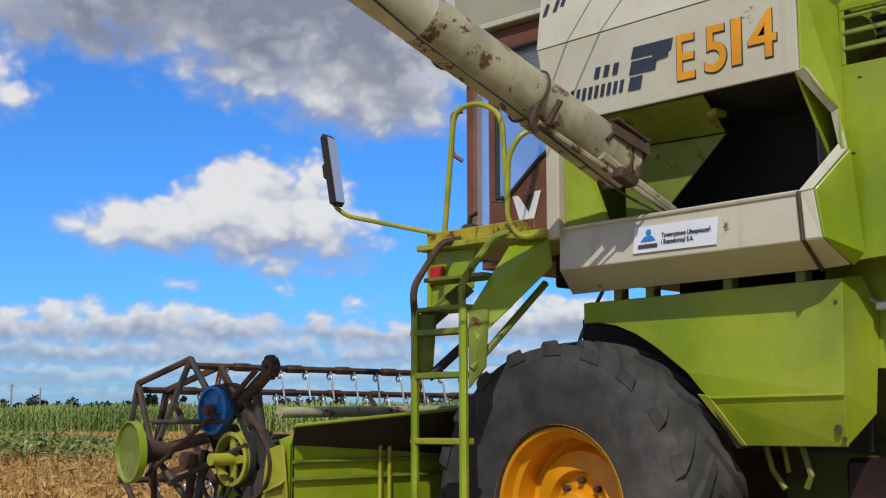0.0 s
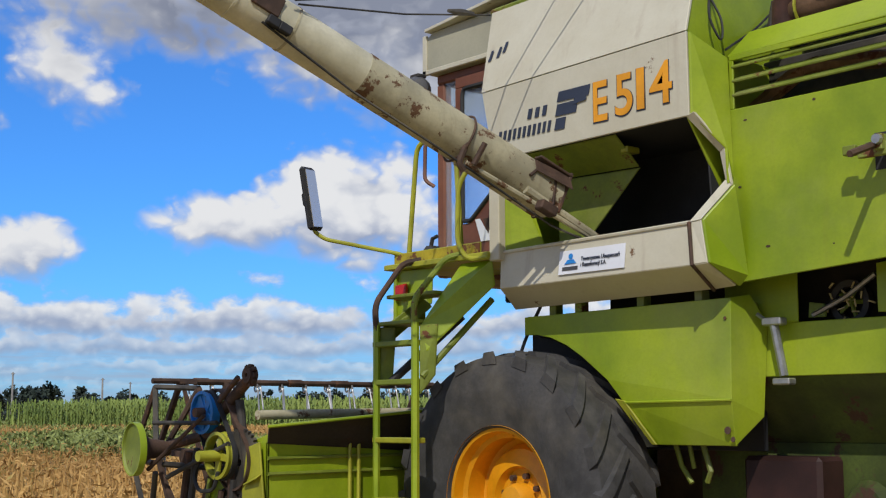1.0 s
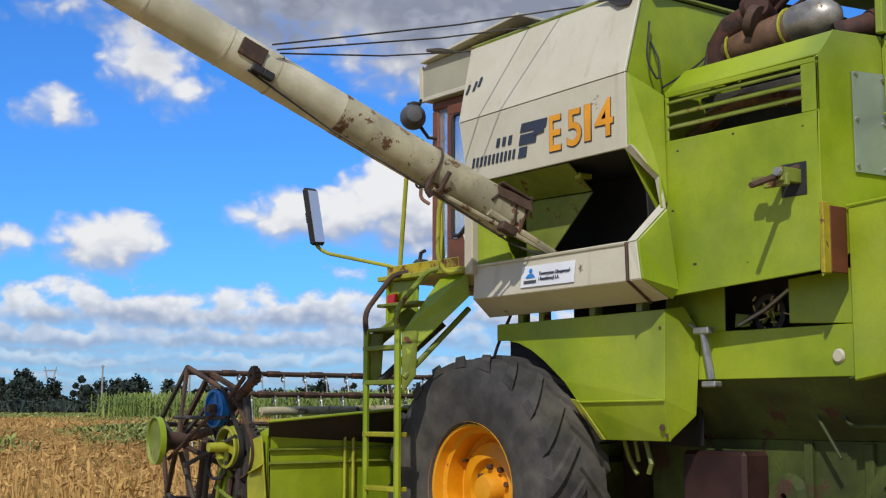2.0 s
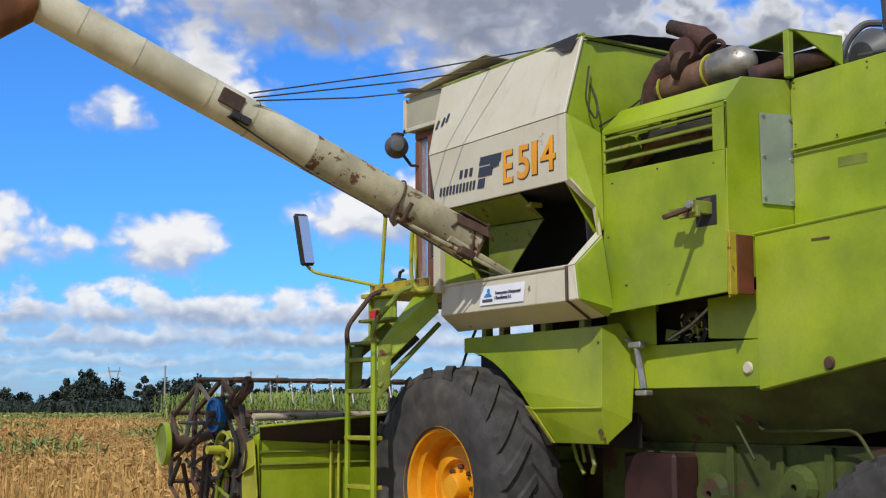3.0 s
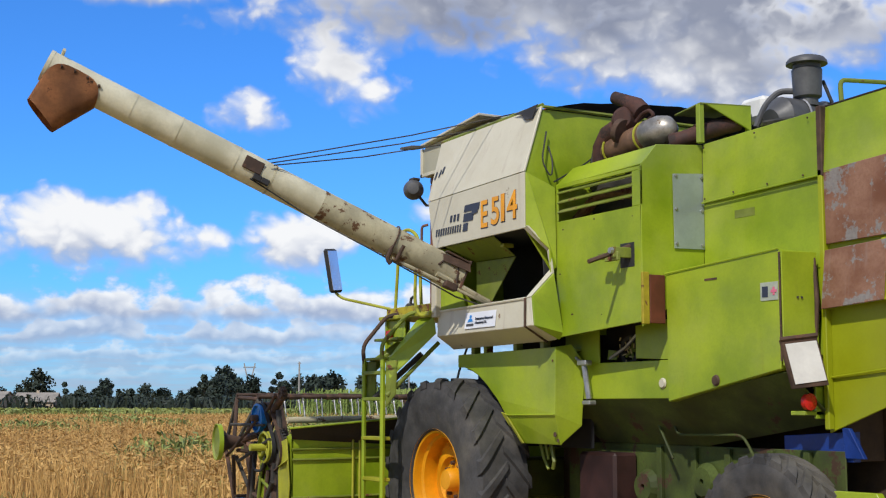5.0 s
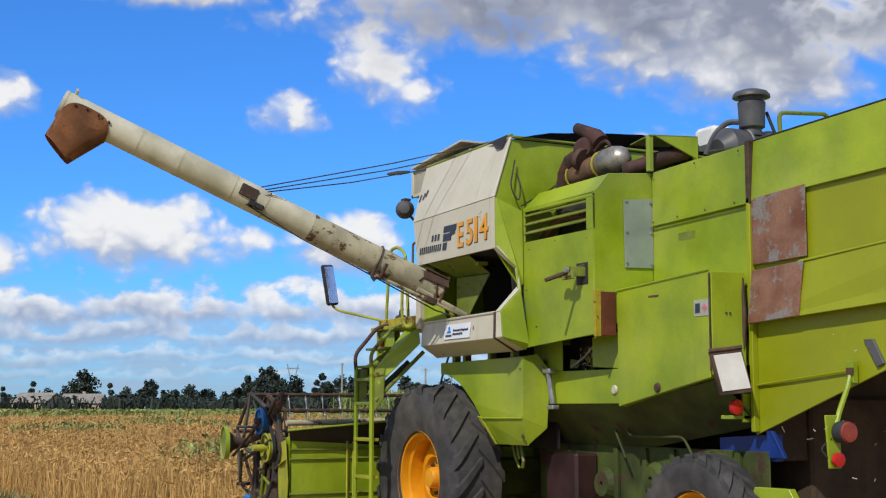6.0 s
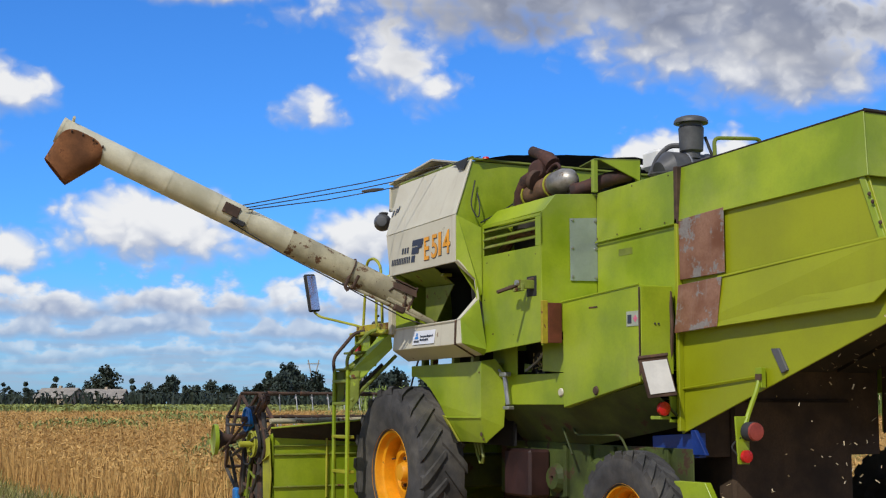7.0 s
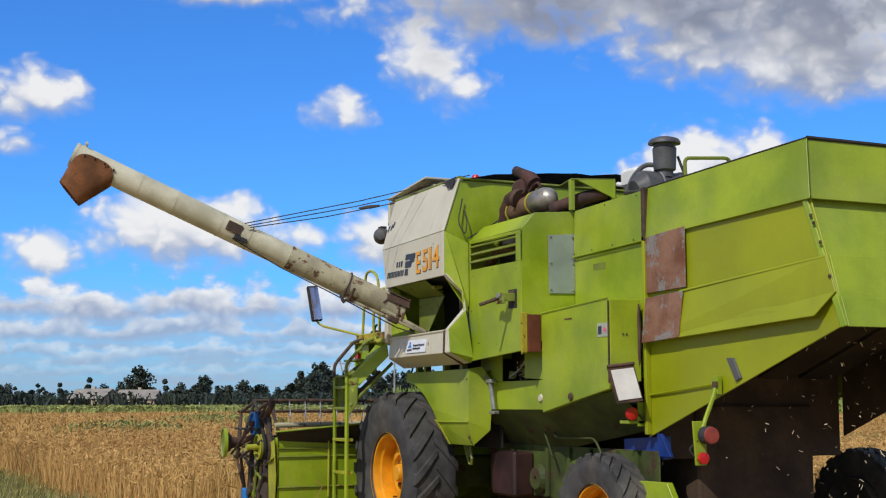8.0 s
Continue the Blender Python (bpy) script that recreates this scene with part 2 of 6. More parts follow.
# black of covers and rubbery parts, also stands for shade in recesses
BLACK_AND_SHADE = material("black_cover_and_shade", (0.03, 0.03, 0.032), 0.75, vary=0.3, scale=4.0)
YELLOW = material("yellow_rim_paint", (0.80, 0.34, 0.006), 0.4, vary=0.12, scale=4.0, stain=(0.25, 0.10, 0.02), stain_at=0.68, dust=0.12)
TYRE = material("dusty_tyre_rubber", (0.058, 0.056, 0.055), 0.85, vary=0.3, scale=7.0, grain=55, bump=0.3, dust=0.24)
BLUE = material("blue_paint", (0.02, 0.20, 0.55), 0.4, vary=0.2, scale=8.0, stain=(0.10, 0.07, 0.05), stain_at=0.62)
DEEP_BLUE = material("deep_blue_paint", (0.010, 0.042, 0.23), 0.45, vary=0.15, scale=4.0)
LIME = material("yellow_green_paint", (0.38, 0.38, 0.03), 0.45, vary=0.15, scale=6.0, stain=RUST, stain_at=0.66)
GALV = material("galvanised_sheet", (0.40, 0.46, 0.46), 0.42, metal=0.35, vary=0.12, scale=2.5, stain=(0.25, 0.2, 0.15), stain_at=0.74)
STEEL = material("bare_steel", (0.42, 0.42, 0.42), 0.4, metal=0.7, vary=0.2, scale=10.0, stain=RUST, stain_at=0.66)
WHITE = material("white_board", (0.80, 0.79, 0.74), 0.5, vary=0.06, scale=6.0, stain=(0.35, 0.24, 0.16), stain_at=0.70, stain_scale=9.0)
STICKER = material("white_sticker", (0.80, 0.82, 0.86), 0.35, vary=0.04)
INK = material("navy_ink", (0.035, 0.045, 0.075), 0.5, vary=0.2, stain=(0.55, 0.54, 0.47), stain_at=0.68, stain_scale=14.0)
ORANGE = material("orange_ink", (0.85, 0.36, 0.015), 0.45, vary=0.1, stain=(0.6, 0.58, 0.5), stain_at=0.72, stain_scale=16.0)
SKY_INK = material("blue_ink", (0.02, 0.25, 0.70), 0.5, vary=0.1)
PINK_INK = material("pink_ink", (0.70, 0.16, 0.25), 0.5, vary=0.1)
RED = material("red_plastic", (0.60, 0.015, 0.012), 0.3, vary=0.15, scale=10.0, bump=0.05)
RED_DULL = material("dusty_red_plastic", (0.36, 0.06, 0.04), 0.5, vary=0.2, scale=10.0)
RUBBER = material("black_rubber", (0.03, 0.03, 0.03), 0.7, vary=0.3, scale=12.0, dust=0.25)
DULL_STEEL = material("dull_bright_metal", (0.40, 0.37, 0.32), 0.38, metal=0.55, vary=0.25, scale=9.0, stain=(0.26, 0.17, 0.10), stain_at=0.60, stain_scale=10.0)
GREY_PAINT = material("grey_paint", (0.085, 0.085, 0.088), 0.5, vary=0.2, scale=6.0, dust=0.08)
EXHAUST = material("exhaust_rust", (0.085, 0.036, 0.026), 0.75, metal=0.1, vary=0.35, scale=9.0, stain=(0.05, 0.03, 0.025), stain_at=0.55)
HEAT_BROWN = material("hot_rust_pipe", (0.19, 0.105, 0.06), 0.65, vary=0.3, scale=8.0, stain=(0.15, 0.05, 0.03), stain_at=0.56)


YELLOW_RUST = material("rusty_yellow_board", (0.42, 0.33, 0.02), 0.6, vary=0.2, scale=6.0, stain=(0.20, 0.08, 0.03), stain_at=0.54, stain_scale=9.0)


def glass(name, color, rough=0.03):
    m = bpy.data.materials.new(name)
    m.use_nodes = True
    n = Nodes(m.node_tree)
    b = n.add("ShaderNodeBsdfPrincipled")
    b.inputs["Base Color"].default_value = (*color, 1)
    b.inputs["Roughness"].default_value = rough
    b.inputs["Transmission Weight"].default_value = 0.9
    b.inputs["IOR"].default_value = 1.45
    n.wire(b.outputs[0], n.add("ShaderNodeOutputMaterial").inputs[0])
    return m


GLASS = glass("window_glass", (0.75, 0.82, 0.88))
MIRROR = material("mirror_glass", (0.85, 0.88, 0.90), 0.1, metal=1.0, vary=0.02, bump=0.0)


# ---- mesh helpers ----
def part(name, bm, mat, parent, label="", smooth=False):
    me = bpy.data.meshes.new(name)
    bmesh.ops.recalc_face_normals(bm, faces=bm.faces)
    bm.to_mesh(me)
    bm.free()
    me.materials.append(mat)
    if smooth:
        for p in me.polygons:
            p.use_smooth = True
        me.set_sharp_from_angle(angle=radians(38))
    ob = new(name, me)
    ob.parent = parent
    return tagged(ob, label)


def bevelled(bm, width, segments=1):
    if width:
        sharp = [e for e in bm.edges if len(e.link_faces) == 2 and e.calc_face_angle(0) > 0.5]
        bmesh.ops.bevel(bm, geom=sharp, offset=width, segments=segments, affect="EDGES", clamp_overlap=True)
    return bm


def box(x0, x1, y0, y1, z0, z1, bev=0.006, m=None):
    bm = bmesh.new()
    bmesh.ops.create_cube(bm, size=1.0)
    for v in bm.verts:
        v.co = Vector((x0 + (v.co.x + 0.5) * (x1 - x0), y0 + (v.co.y + 0.5) * (y1 - y0), z0 + (v.co.z + 0.5) * (z1 - z0)))
    bevelled(bm, bev)
    if m:
        bm.transform(m)
    return bm


def prism(poly, a, b, axis="y", bev=0.005):
    """An outline in the two other axes (in order x, y, z), carried from a to b along the axis."""
    bm = bmesh.new()

    def put(p, h):
        return {"x": (h, p[0], p[1]), "y": (p[0], h, p[1]), "z": (p[0], p[1], h)}[axis]

    lo = [bm.verts.new(put(p, a)) for p in poly]
    hi = [bm.verts.new(put(p, b)) for p in poly]
    bm.faces.new(lo[::-1])
    bm.faces.new(hi)
    for i in range(len(poly)):
        j = (i + 1) % len(poly)
        bm.faces.new((lo[i], lo[j], hi[j], hi[i]))
    bmesh.ops.recalc_face_normals(bm, faces=bm.faces)
    return bevelled(bm, bev)


def sheet(points, inward, thick=0.012, bev=0.003):
    """A sheet-metal panel with the given outline, thickened along the inward direction."""
    bm = bmesh.new()
    d = Vector(inward).normalized() * thick
    a = [bm.verts.new(p) for p in points]
    b = [bm.verts.new(Vector(p) + d) for p in points]
    bm.faces.new(a)
    bm.faces.new(b[::-1])
    for i in range(len(points)):
        j = (i + 1) % len(points)
        bm.faces.new((a[i], b[i], b[j], a[j]))
    bmesh.ops.recalc_face_normals(bm, faces=bm.faces)
    return bevelled(bm, bev)


def rounded(points, radius, steps=4):
    """A polyline with its inner corners rounded off."""
    pts = [Vector(p) for p in points]
    out = [pts[0]]
    for i in range(1, len(pts) - 1):
        a, b, c = pts[i - 1], pts[i], pts[i + 1]
        r = min(radius, (a - b).length * 0.45, (c - b).length * 0.45)
        p, q = b + (a - b).normalized() * r, b + (c - b).normalized() * r
        for k in range(steps + 1):
            s = k / steps
            out.append(p * (1 - s) ** 2 + b * 2 * s * (1 - s) + q * s ** 2)
    return out + [pts[-1]]


def tube(points, r, seg=10, radius=0.0, bm=None, closed=False):
    pts = rounded(points, radius) if radius else [Vector(p) for p in points]
    bm = bm or bmesh.new()
    rings, n = [], len(pts)
    t0 = (pts[1] - pts[0]).normalized()
    u = t0.orthogonal().normalized()
    for i, p in enumerate(pts):
        if closed:
            t = (pts[(i + 1) % n] - pts[i - 1]).normalized()
        else:
            t = (pts[min(i + 1, n - 1)] - pts[max(i - 1, 0)]).normalized()
        u = (u - t * u.dot(t)).normalized()
        w = t.cross(u)
        rr = r[i] if isinstance(r, (list, tuple)) else r
        rings.append([bm.verts.new(p + (u * math.cos(2 * math.pi * k / seg) + w * math.sin(2 * math.pi * k / seg)) * rr) for k in range(seg)])
    for i in range(n if closed else n - 1):
        a, b = rings[i], rings[(i + 1) % n]
        for k in range(seg):
            bm.faces.new((a[k], a[(k + 1) % seg], b[(k + 1) % seg], b[k]))
    if not closed:
        bm.faces.new(rings[0][::-1])
        bm.faces.new(rings[-1])
    return bm


def lathe(profile, seg=32, m=None, closed=True):
    """Radius and height pairs turned about the y axis; a closed profile makes a solid ring."""
    bm = bmesh.new()
    rings = []
    for r, h in profile:
        if r < 1e-5:
            rings.append([bm.verts.new((0, h, 0))])
        else:
            rings.append([bm.verts.new((r * math.cos(2 * math.pi * k / seg), h, r * math.sin(2 * math.pi * k / seg))) for k in range(seg)])
    pairs = list(zip(rings, rings[1:])) + ([(rings[-1], rings[0])] if closed else [])
    for a, b in pairs:
        for k in range(seg):
            j = (k + 1) % seg
            if len(a) == 1 and len(b) == 1:
                continue
            if len(a) == 1:
                bm.faces.new((a[0], b[j], b[k]))
            elif len(b) == 1:
                bm.faces.new((a[k], a[j], b[0]))
            else:
                bm.faces.new((a[k], a[j], b[j], b[k]))
    if m:
        bm.transform(m)
    return bm


def joined(*meshes):
    out = bmesh.new()
    for b in meshes:
        me = bpy.data.meshes.new("tmp")
        b.to_mesh(me)
        b.free()
        out.from_mesh(me)
        bpy.data.meshes.remove(me)
    return out


def pieces(name, shapes, mat, parent, label="", nest=""):
    """Several meshes of one make: parts side by side, or, with nest, the first one carrying the others."""
    first = part(name, shapes[0], mat, parent, label)
    for b in shapes[1:]:
        part(nest or name, b, mat, first if nest else parent)
    return first


def holder(name, m, parent):
    ob = new(name)
    ob.parent = parent
    ob.matrix_basis = m
    return ob


# ---- the combine harvester: x to the rear, -y its left side, z up, origin on the ground below the front axle ----
combine = tagged(new("combine_harvester"), "old lime-green combine harvester with cream tank and raised unloading auger", "combine harvester")


def build_tank(root):
    tank = pieces("grain_tank", (
        sheet([(1.46, -1.63, 2.51), (1.46, -1.63, 2.90), (1.42, -1.46, 3.37), (1.42, 1.46, 3.37), (1.46, 1.63, 2.90), (1.46, 1.63, 1.95), (1.46, -0.9, 1.95), (1.46, -1.40, 2.2)], (-1, 0, 0)),
        sheet([(0.16, -1.62, 2.51), (0.12, -1.62, 2.88), (0.02, -1.45, 3.35), (0.02, 1.45, 3.35), (0.12, 1.62, 2.88), (0.2, 1.62, 1.95), (0.2, -1.45, 1.95)], (1, 0, 0))),
        GREEN, root, "green sheet-metal grain tank", "front_wall")
    part("side_plate", sheet([(0.11, -1.645, 2.87), (0.19, -1.645, 2.50), (1.475, -1.645, 2.515), (1.47, -1.645, 2.905)], (0, 1, 0), 0.015), CREAM, tank, "cream side plate with lettering")
    part("upper_panel", sheet([(0.11, -1.65, 2.87), (1.47, -1.65, 2.905), (1.43, -1.475, 3.385), (0.01, -1.475, 3.36)], (0, 1, 0.3), 0.02), CREAM, tank, "weathered cream upper panel leaning inwards")
    part("far_panel", sheet([(0.11, 1.65, 2.3), (1.47, 1.65, 2.3), (1.47, 1.65, 2.905), (1.43, 1.475, 3.385), (0.01, 1.475, 3.36), (0.11, 1.65, 2.87)], (0, -1, 0), 0.02), CREAM, tank)
    part("roof_edge", joined(tube([(0.0, -1.46, 3.37), (1.43, -1.46, 3.395)], 0.016, 6), tube([(1.43, -1.46, 3.385), (1.43, 1.46, 3.385)], 0.014, 6)), GREEN_WORN, tank)
    # cover of dark tarpaulin, sagging between its hoops
    bm = bmesh.new()
    cols, rows = 14, 20
    grid = []
    for i in range(cols + 1):
        line = []
        for j in range(rows + 1):
            x, y = 0.0 + 1.47 * i / cols, -1.42 + 2.84 * j / rows
            z = 3.375 + 0.13 * (1 - (y / 1.42) ** 2) ** 0.7 + 0.016 * math.sin(9 * x + 2 * y) * (1 - (y / 1.42) ** 2) + 0.02 * noise.noise((x * 4, y * 4, 0))
            line.append(bm.verts.new((x, y, z)))
        grid.append(line)
    for i in range(cols):
        for j in range(rows):
            bm.faces.new((grid[i][j], grid[i + 1][j], grid[i + 1][j + 1], grid[i][j + 1]))
    bmesh.ops.solidify(bm, geom=bm.faces[:], thickness=0.012)
    part("tarpaulin", bm, BLACK_AND_SHADE, tank, "black tarpaulin cover", smooth=True)
    beacon = part("beacon", lathe([(0.040, 0), (0.040, 0.055), (0.026, 0.08), (0, 0.08)], 16, Matrix.Translation((0.72, -0.95, 3.48)) @ Matrix.Rotation(radians(90), 4, "X"), closed=False), RED, tank, "red beacon", smooth=True)
    part("beacon_stem", tube([(0.72, -0.95, 3.40), (0.72, -0.95, 3.485)], 0.016, 8), DARK, beacon)
    part("torn_flap", sheet([(1.1, -1.50, 3.385), (1.42, -1.50, 3.40), (1.38, -1.52, 3.30), (1.30, -1.53, 3.31), (1.22, -1.51, 3.36)], (0, 1, 0), 0.008), BLACK_AND_SHADE, tank)
    # recess behind the unloading auger; its back, roof and end are blackened for shade
    part("well_back", sheet([(0.2, -1.0, 1.9), (1.46, -1.0, 1.9), (1.46, -1.05, 2.52), (0.2, -1.05, 2.52)], (0, 1, 0)), BLACK_AND_SHADE, tank)
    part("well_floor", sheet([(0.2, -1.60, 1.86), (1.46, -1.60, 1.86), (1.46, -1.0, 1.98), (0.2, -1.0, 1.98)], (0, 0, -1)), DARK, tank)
    part("well_roof", sheet([(0.2, -1.63, 2.515), (1.46, -1.63, 2.515), (1.46, -1.04, 2.50), (0.2, -1.04, 2.50)], (0, 0, 1)), BLACK_AND_SHADE, tank)
    part("well_baffle", sheet([(0.42, -1.40, 2.39), (0.97, -1.40, 2.38), (0.62, -1.40, 2.06), (0.42, -1.40, 2.06)], (0, 1, 0.3), 0.012), GREEN_WORN, tank, "folded green baffle")
    part("baffle_fold", sheet([(0.30, -1.60, 2.505), (0.995, -1.60, 2.508), (0.97, -1.405, 2.383), (0.42, -1.405, 2.393)], (0, 0.4, 1), 0.01), GREEN_WORN, tank)
    part("baffle_tab", box(0.955, 1.0, -1.52, -1.43, 2.44, 2.47, 0.004), LIME, tank)
    part("well_cheek", sheet([(0.228, -1.60, 1.98), (0.228, -1.60, 2.50), (0.25, -1.54, 2.50), (0.40, -1.46, 1.98)], (1, 0.3, 0), 0.01), GREEN, tank)
    part("well_end", sheet([(1.445, -1.46, 2.0), (1.445, -1.5, 2.5), (1.445, -1.02, 2.5), (1.445, -1.02, 2.0)], (1, 0, 0), 0.01), BLACK_AND_SHADE, tank)
    part("front_post", prism([(0.15, -1.64), (0.15, -1.56), (0.225, -1.56), (0.225, -1.64)], 1.98, 2.51, "z"), CREAM, tank)
    # lip below the recess
    lip = pieces("lip", (
        sheet([(0.195, -1.60, 2.018), (1.44, -1.615, 2.035), (1.465, -1.635, 1.845), (0.208, -1.62, 1.835)], (0, 1, 0), 0.02),
        sheet([(0.208, -1.62, 1.835), (1.465, -1.635, 1.845), (1.42, -1.43, 1.752), (0.115, -1.42, 1.742)], (0, 0.4, 1), 0.015),
        sheet([(0.193, -1.595, 2.018), (0.206, -1.615, 1.835), (0.113, -1.42, 1.742), (0.15, -1.35, 1.85), (0.15, -1.35, 2.03)], (1, 0, 0), 0.015),
        sheet([(1.445, -1.615, 2.04), (1.50, -1.615, 2.045), (1.535, -1.622, 1.852), (1.472, -1.637, 1.847)], (0, 1, 0), 0.018),
        sheet([(1.472, -1.635, 1.845), (1.535, -1.62, 1.85), (1.55, -1.44, 1.757), (1.427, -1.43, 1.752)], (0, 0.4, 1), 0.012)),
        CREAM, tank, "cream trough-shaped lip")
    part("lip_rail", tube([(0.195, -1.604, 2.022), (1.44, -1.618, 2.039)], 0.009, 6), CREAM, lip)
    pieces("end_strip", (
        sheet([(1.435, -1.62, 2.04), (1.50, -1.62, 2.045), (1.585, -1.50, 2.205), (1.545, -1.49, 2.235)], (0, 1, 0), 0.02),
        sheet([(1.545, -1.49, 2.235), (1.585, -1.50, 2.205), (1.56, -1.51, 2.375), (1.525, -1.50, 2.36)], (0, 1, 0), 0.02),
        sheet([(1.525, -1.50, 2.36), (1.56, -1.51, 2.375), (1.50, -1.645, 2.53), (1.455, -1.645, 2.515)], (0, 1, 0), 0.02)),
        CREAM, tank, "bent cream edge strip")
    pieces("end_cheek", (
        sheet([(1.537, -1.62, 1.85), (1.502, -1.615, 2.045), (1.59, -1.495, 2.205), (1.60, -1.43, 1.80), (1.555, -1.43, 1.757)], (1, 0.3, 0), 0.012),
        sheet([(1.475, -1.64, 2.52), (1.475, -1.64, 2.90), (1.53, -1.44, 2.80), (1.54, -1.44, 2.25), (1.565, -1.505, 2.21), (1.56, -1.51, 2.37)], (1, 0.3, 0), 0.012)),
        GREEN, tank, "folded green end cheek")
    part("seal_strip", tube([(1.442, -1.625, 2.04), (1.468, -1.645, 1.847), (1.424, -1.435, 1.748)], 0.009, 6), RUSTY, lip)
    # loose cable down the corner
    part("cable", joined(tube([(1.47, -1.46, 3.2), (1.50, -1.52, 2.98), (1.53, -1.46, 2.86), (1.52, -1.44, 2.98), (1.45, -1.43, 3.1)], 0.006, 5, 0.1),
                         tube([(1.53, -1.44, 2.84), (1.46, -1.1, 3.02), (1.47, -0.95, 3.15)], 0.006, 5, 0.1)), RUBBER, tank)
    return tank


def build_engine_cover(root):
    y = -1.43
    x0, x1, z0, z1 = 1.53, 2.48, 1.80, 2.81
    la, lb, lz0, lz1 = 1.56, 2.385, 2.56, 2.785
    cover = pieces("engine_cover", (
        sheet([(x0, y, z0 - 0.03), (x1 - 0.02, y, z0 + 0.03), (x1, y, lz0), (x0, y, lz0)], (0, 1, 0)),
        sheet([(x0, y, lz0), (la, y, lz0), (la, y, lz1), (x0, y, lz1)], (0, 1, 0)),
        sheet([(lb, y, lz0), (x1, y, lz0), (x1, y, lz1), (lb, y, lz1)], (0, 1, 0)),
        sheet([(x0, y, lz1), (x1, y, lz1), (x1, y, z1), (x0, y, z1)], (0, 1, 0)),
        sheet([(x0, y, z1), (x1, y, z1 + 0.01), (x1 - 0.01, y + 0.13, z1 + 0.145), (x0 + 0.03, y + 0.13, z1 + 0.135)], (0, 1, -1)),
        sheet([(x1, y, z0), (x1, -0.93, z0 + 0.3), (x1, -0.93, 2.985), (x1, y + 0.125, z1 + 0.145), (x1, y, z1)], (-1, 0, 0)),
        sheet([(x0, y, z0), (x0, -1.0, z0), (x0, -1.0, z1), (x0, y, z1)], (1, 0, 0))),
        GREEN, root, "green side cover of the engine with louvres", "cover_sheet")
    for k in range(4):
        z = lz0 + (lz1 - lz0) * (k + 0.0) / 3.4
        if k:
            part("louvre_slat", sheet([(la - 0.01, y - 0.004, z), (lb + 0.01, y - 0.004, z + 0.004), (lb + 0.01, y + 0.05, z + 0.035), (la - 0.01, y + 0.05, z + 0.03)], (0, 0.4, -1), 0.012), GREEN_WORN, cover)
    part("radiator", box(la - 0.05, lb + 0.05, y + 0.30, y + 0.36, lz0 - 0.1, lz1 + 0.05), DARK, cover)
    part("louvre_pipe", tube([(la, y + 0.16, lz0 + 0.02), (la + 0.3, y + 0.14, lz0 + 0.17), (lb, y + 0.15, lz0 + 0.1)], 0.04, 8, 0.1), HEAT_BROWN, cover)
    # handle pocket with latch
    part("latch_pocket", box(2.26, 2.405, y - 0.003, y + 0.03, 2.18, 2.335, 0.002), BLACK_AND_SHADE, cover)
    latch = part("latch", joined(
        box(2.25, 2.385, y - 0.12, y - 0.095, 2.215, 2.27, 0.004), box(2.28, 2.305, y - 0.11, y + 0.0, 2.255, 2.28, 0.003),
        box(2.345, 2.375, y - 0.14, y + 0.02, 2.235, 2.30, 0.003), box(2.185, 2.245, y - 0.125, y - 0.085, 2.235, 2.275, 0.004)), GREEN_WORN, cover, "rusty steel latch standing out of the cover")
    part("latch_rod", tube([(2.36, y + 0.02, 2.32), (2.34, y - 0.13, 2.26), (2.33, y - 0.30, 2.20)], 0.015, 6), RUSTY, latch)
    part("latch_bolt", lathe([(0.0, -0.02), (0.02, -0.02), (0.022, 0.0), (0.0, 0.0)], 8, Matrix.Translation((2.36, y - 0.14, 2.275))), STEEL, latch)
    # worn spots along the edges
    chips = ((1.60, 1.86), (1.62, 2.50), (1.98, 2.53), (2.39, 2.50), (2.40, 2.30), (1.72, 1.92), (2.05, 1.90), (1.58, 2.20), (2.30, 2.62))
    for k, (cx, cz) in enumerate(chips):
        part("paint_chip", lathe([(0, -0.0015), (0.004 + 0.002 * (k % 3), -0.0015), (0.005 + 0.002 * (k % 3), 0), (0, 0)], 7, Matrix.Translation((cx, y - 0.001, cz)) @ Matrix.Diagonal((1.0 + 0.5 * (k % 2), 1, 0.7, 1))), RUSTY, cover)
    # galvanised patch with bolts
    patch = part("patch_plate", sheet([(x1 + 0.006, -1.178, 2.30), (x1 + 0.006, -0.936, 2.305), (x1 + 0.006, -0.936, 2.795), (x1 + 0.006, -1.184, 2.775)], (1, 0, 0), 0.006, 0.0), GALV, cover, "galvanised patch plate")
    for yy in (-1.163, -0.955):
        for zz in (2.33, 2.55, 2.765):
            part("bolt", lathe([(0.0, 0), (0.011, 0), (0.011, 0.008), (0.0, 0.010)], 6, Matrix.Translation((x1 + 0.012, yy, zz)) @ Matrix.Rotation(radians(-90), 4, "Z")), STEEL, patch)
    part("rust_strip", box(x1 - 0.01, x1 + 0.008, -1.378, -1.258, 1.822, 2.125, 0.003), RED_BROWN, cover, "rusty red strip")
    part("edge_strip", box(x1 - 0.012, x1 + 0.010, y - 0.005, y + 0.048, 1.815, 2.14, 0.004), YELLOW_RUST, cover, "chipped yellow corner strip")
    return cover


STRAW_BIT = material("straw_yellow", (0.62, 0.50, 0.22), 0.8, vary=0.2)
FADED = material("faded_sticker", (0.42, 0.46, 0.36), 0.5, vary=0.12, scale=12.0)


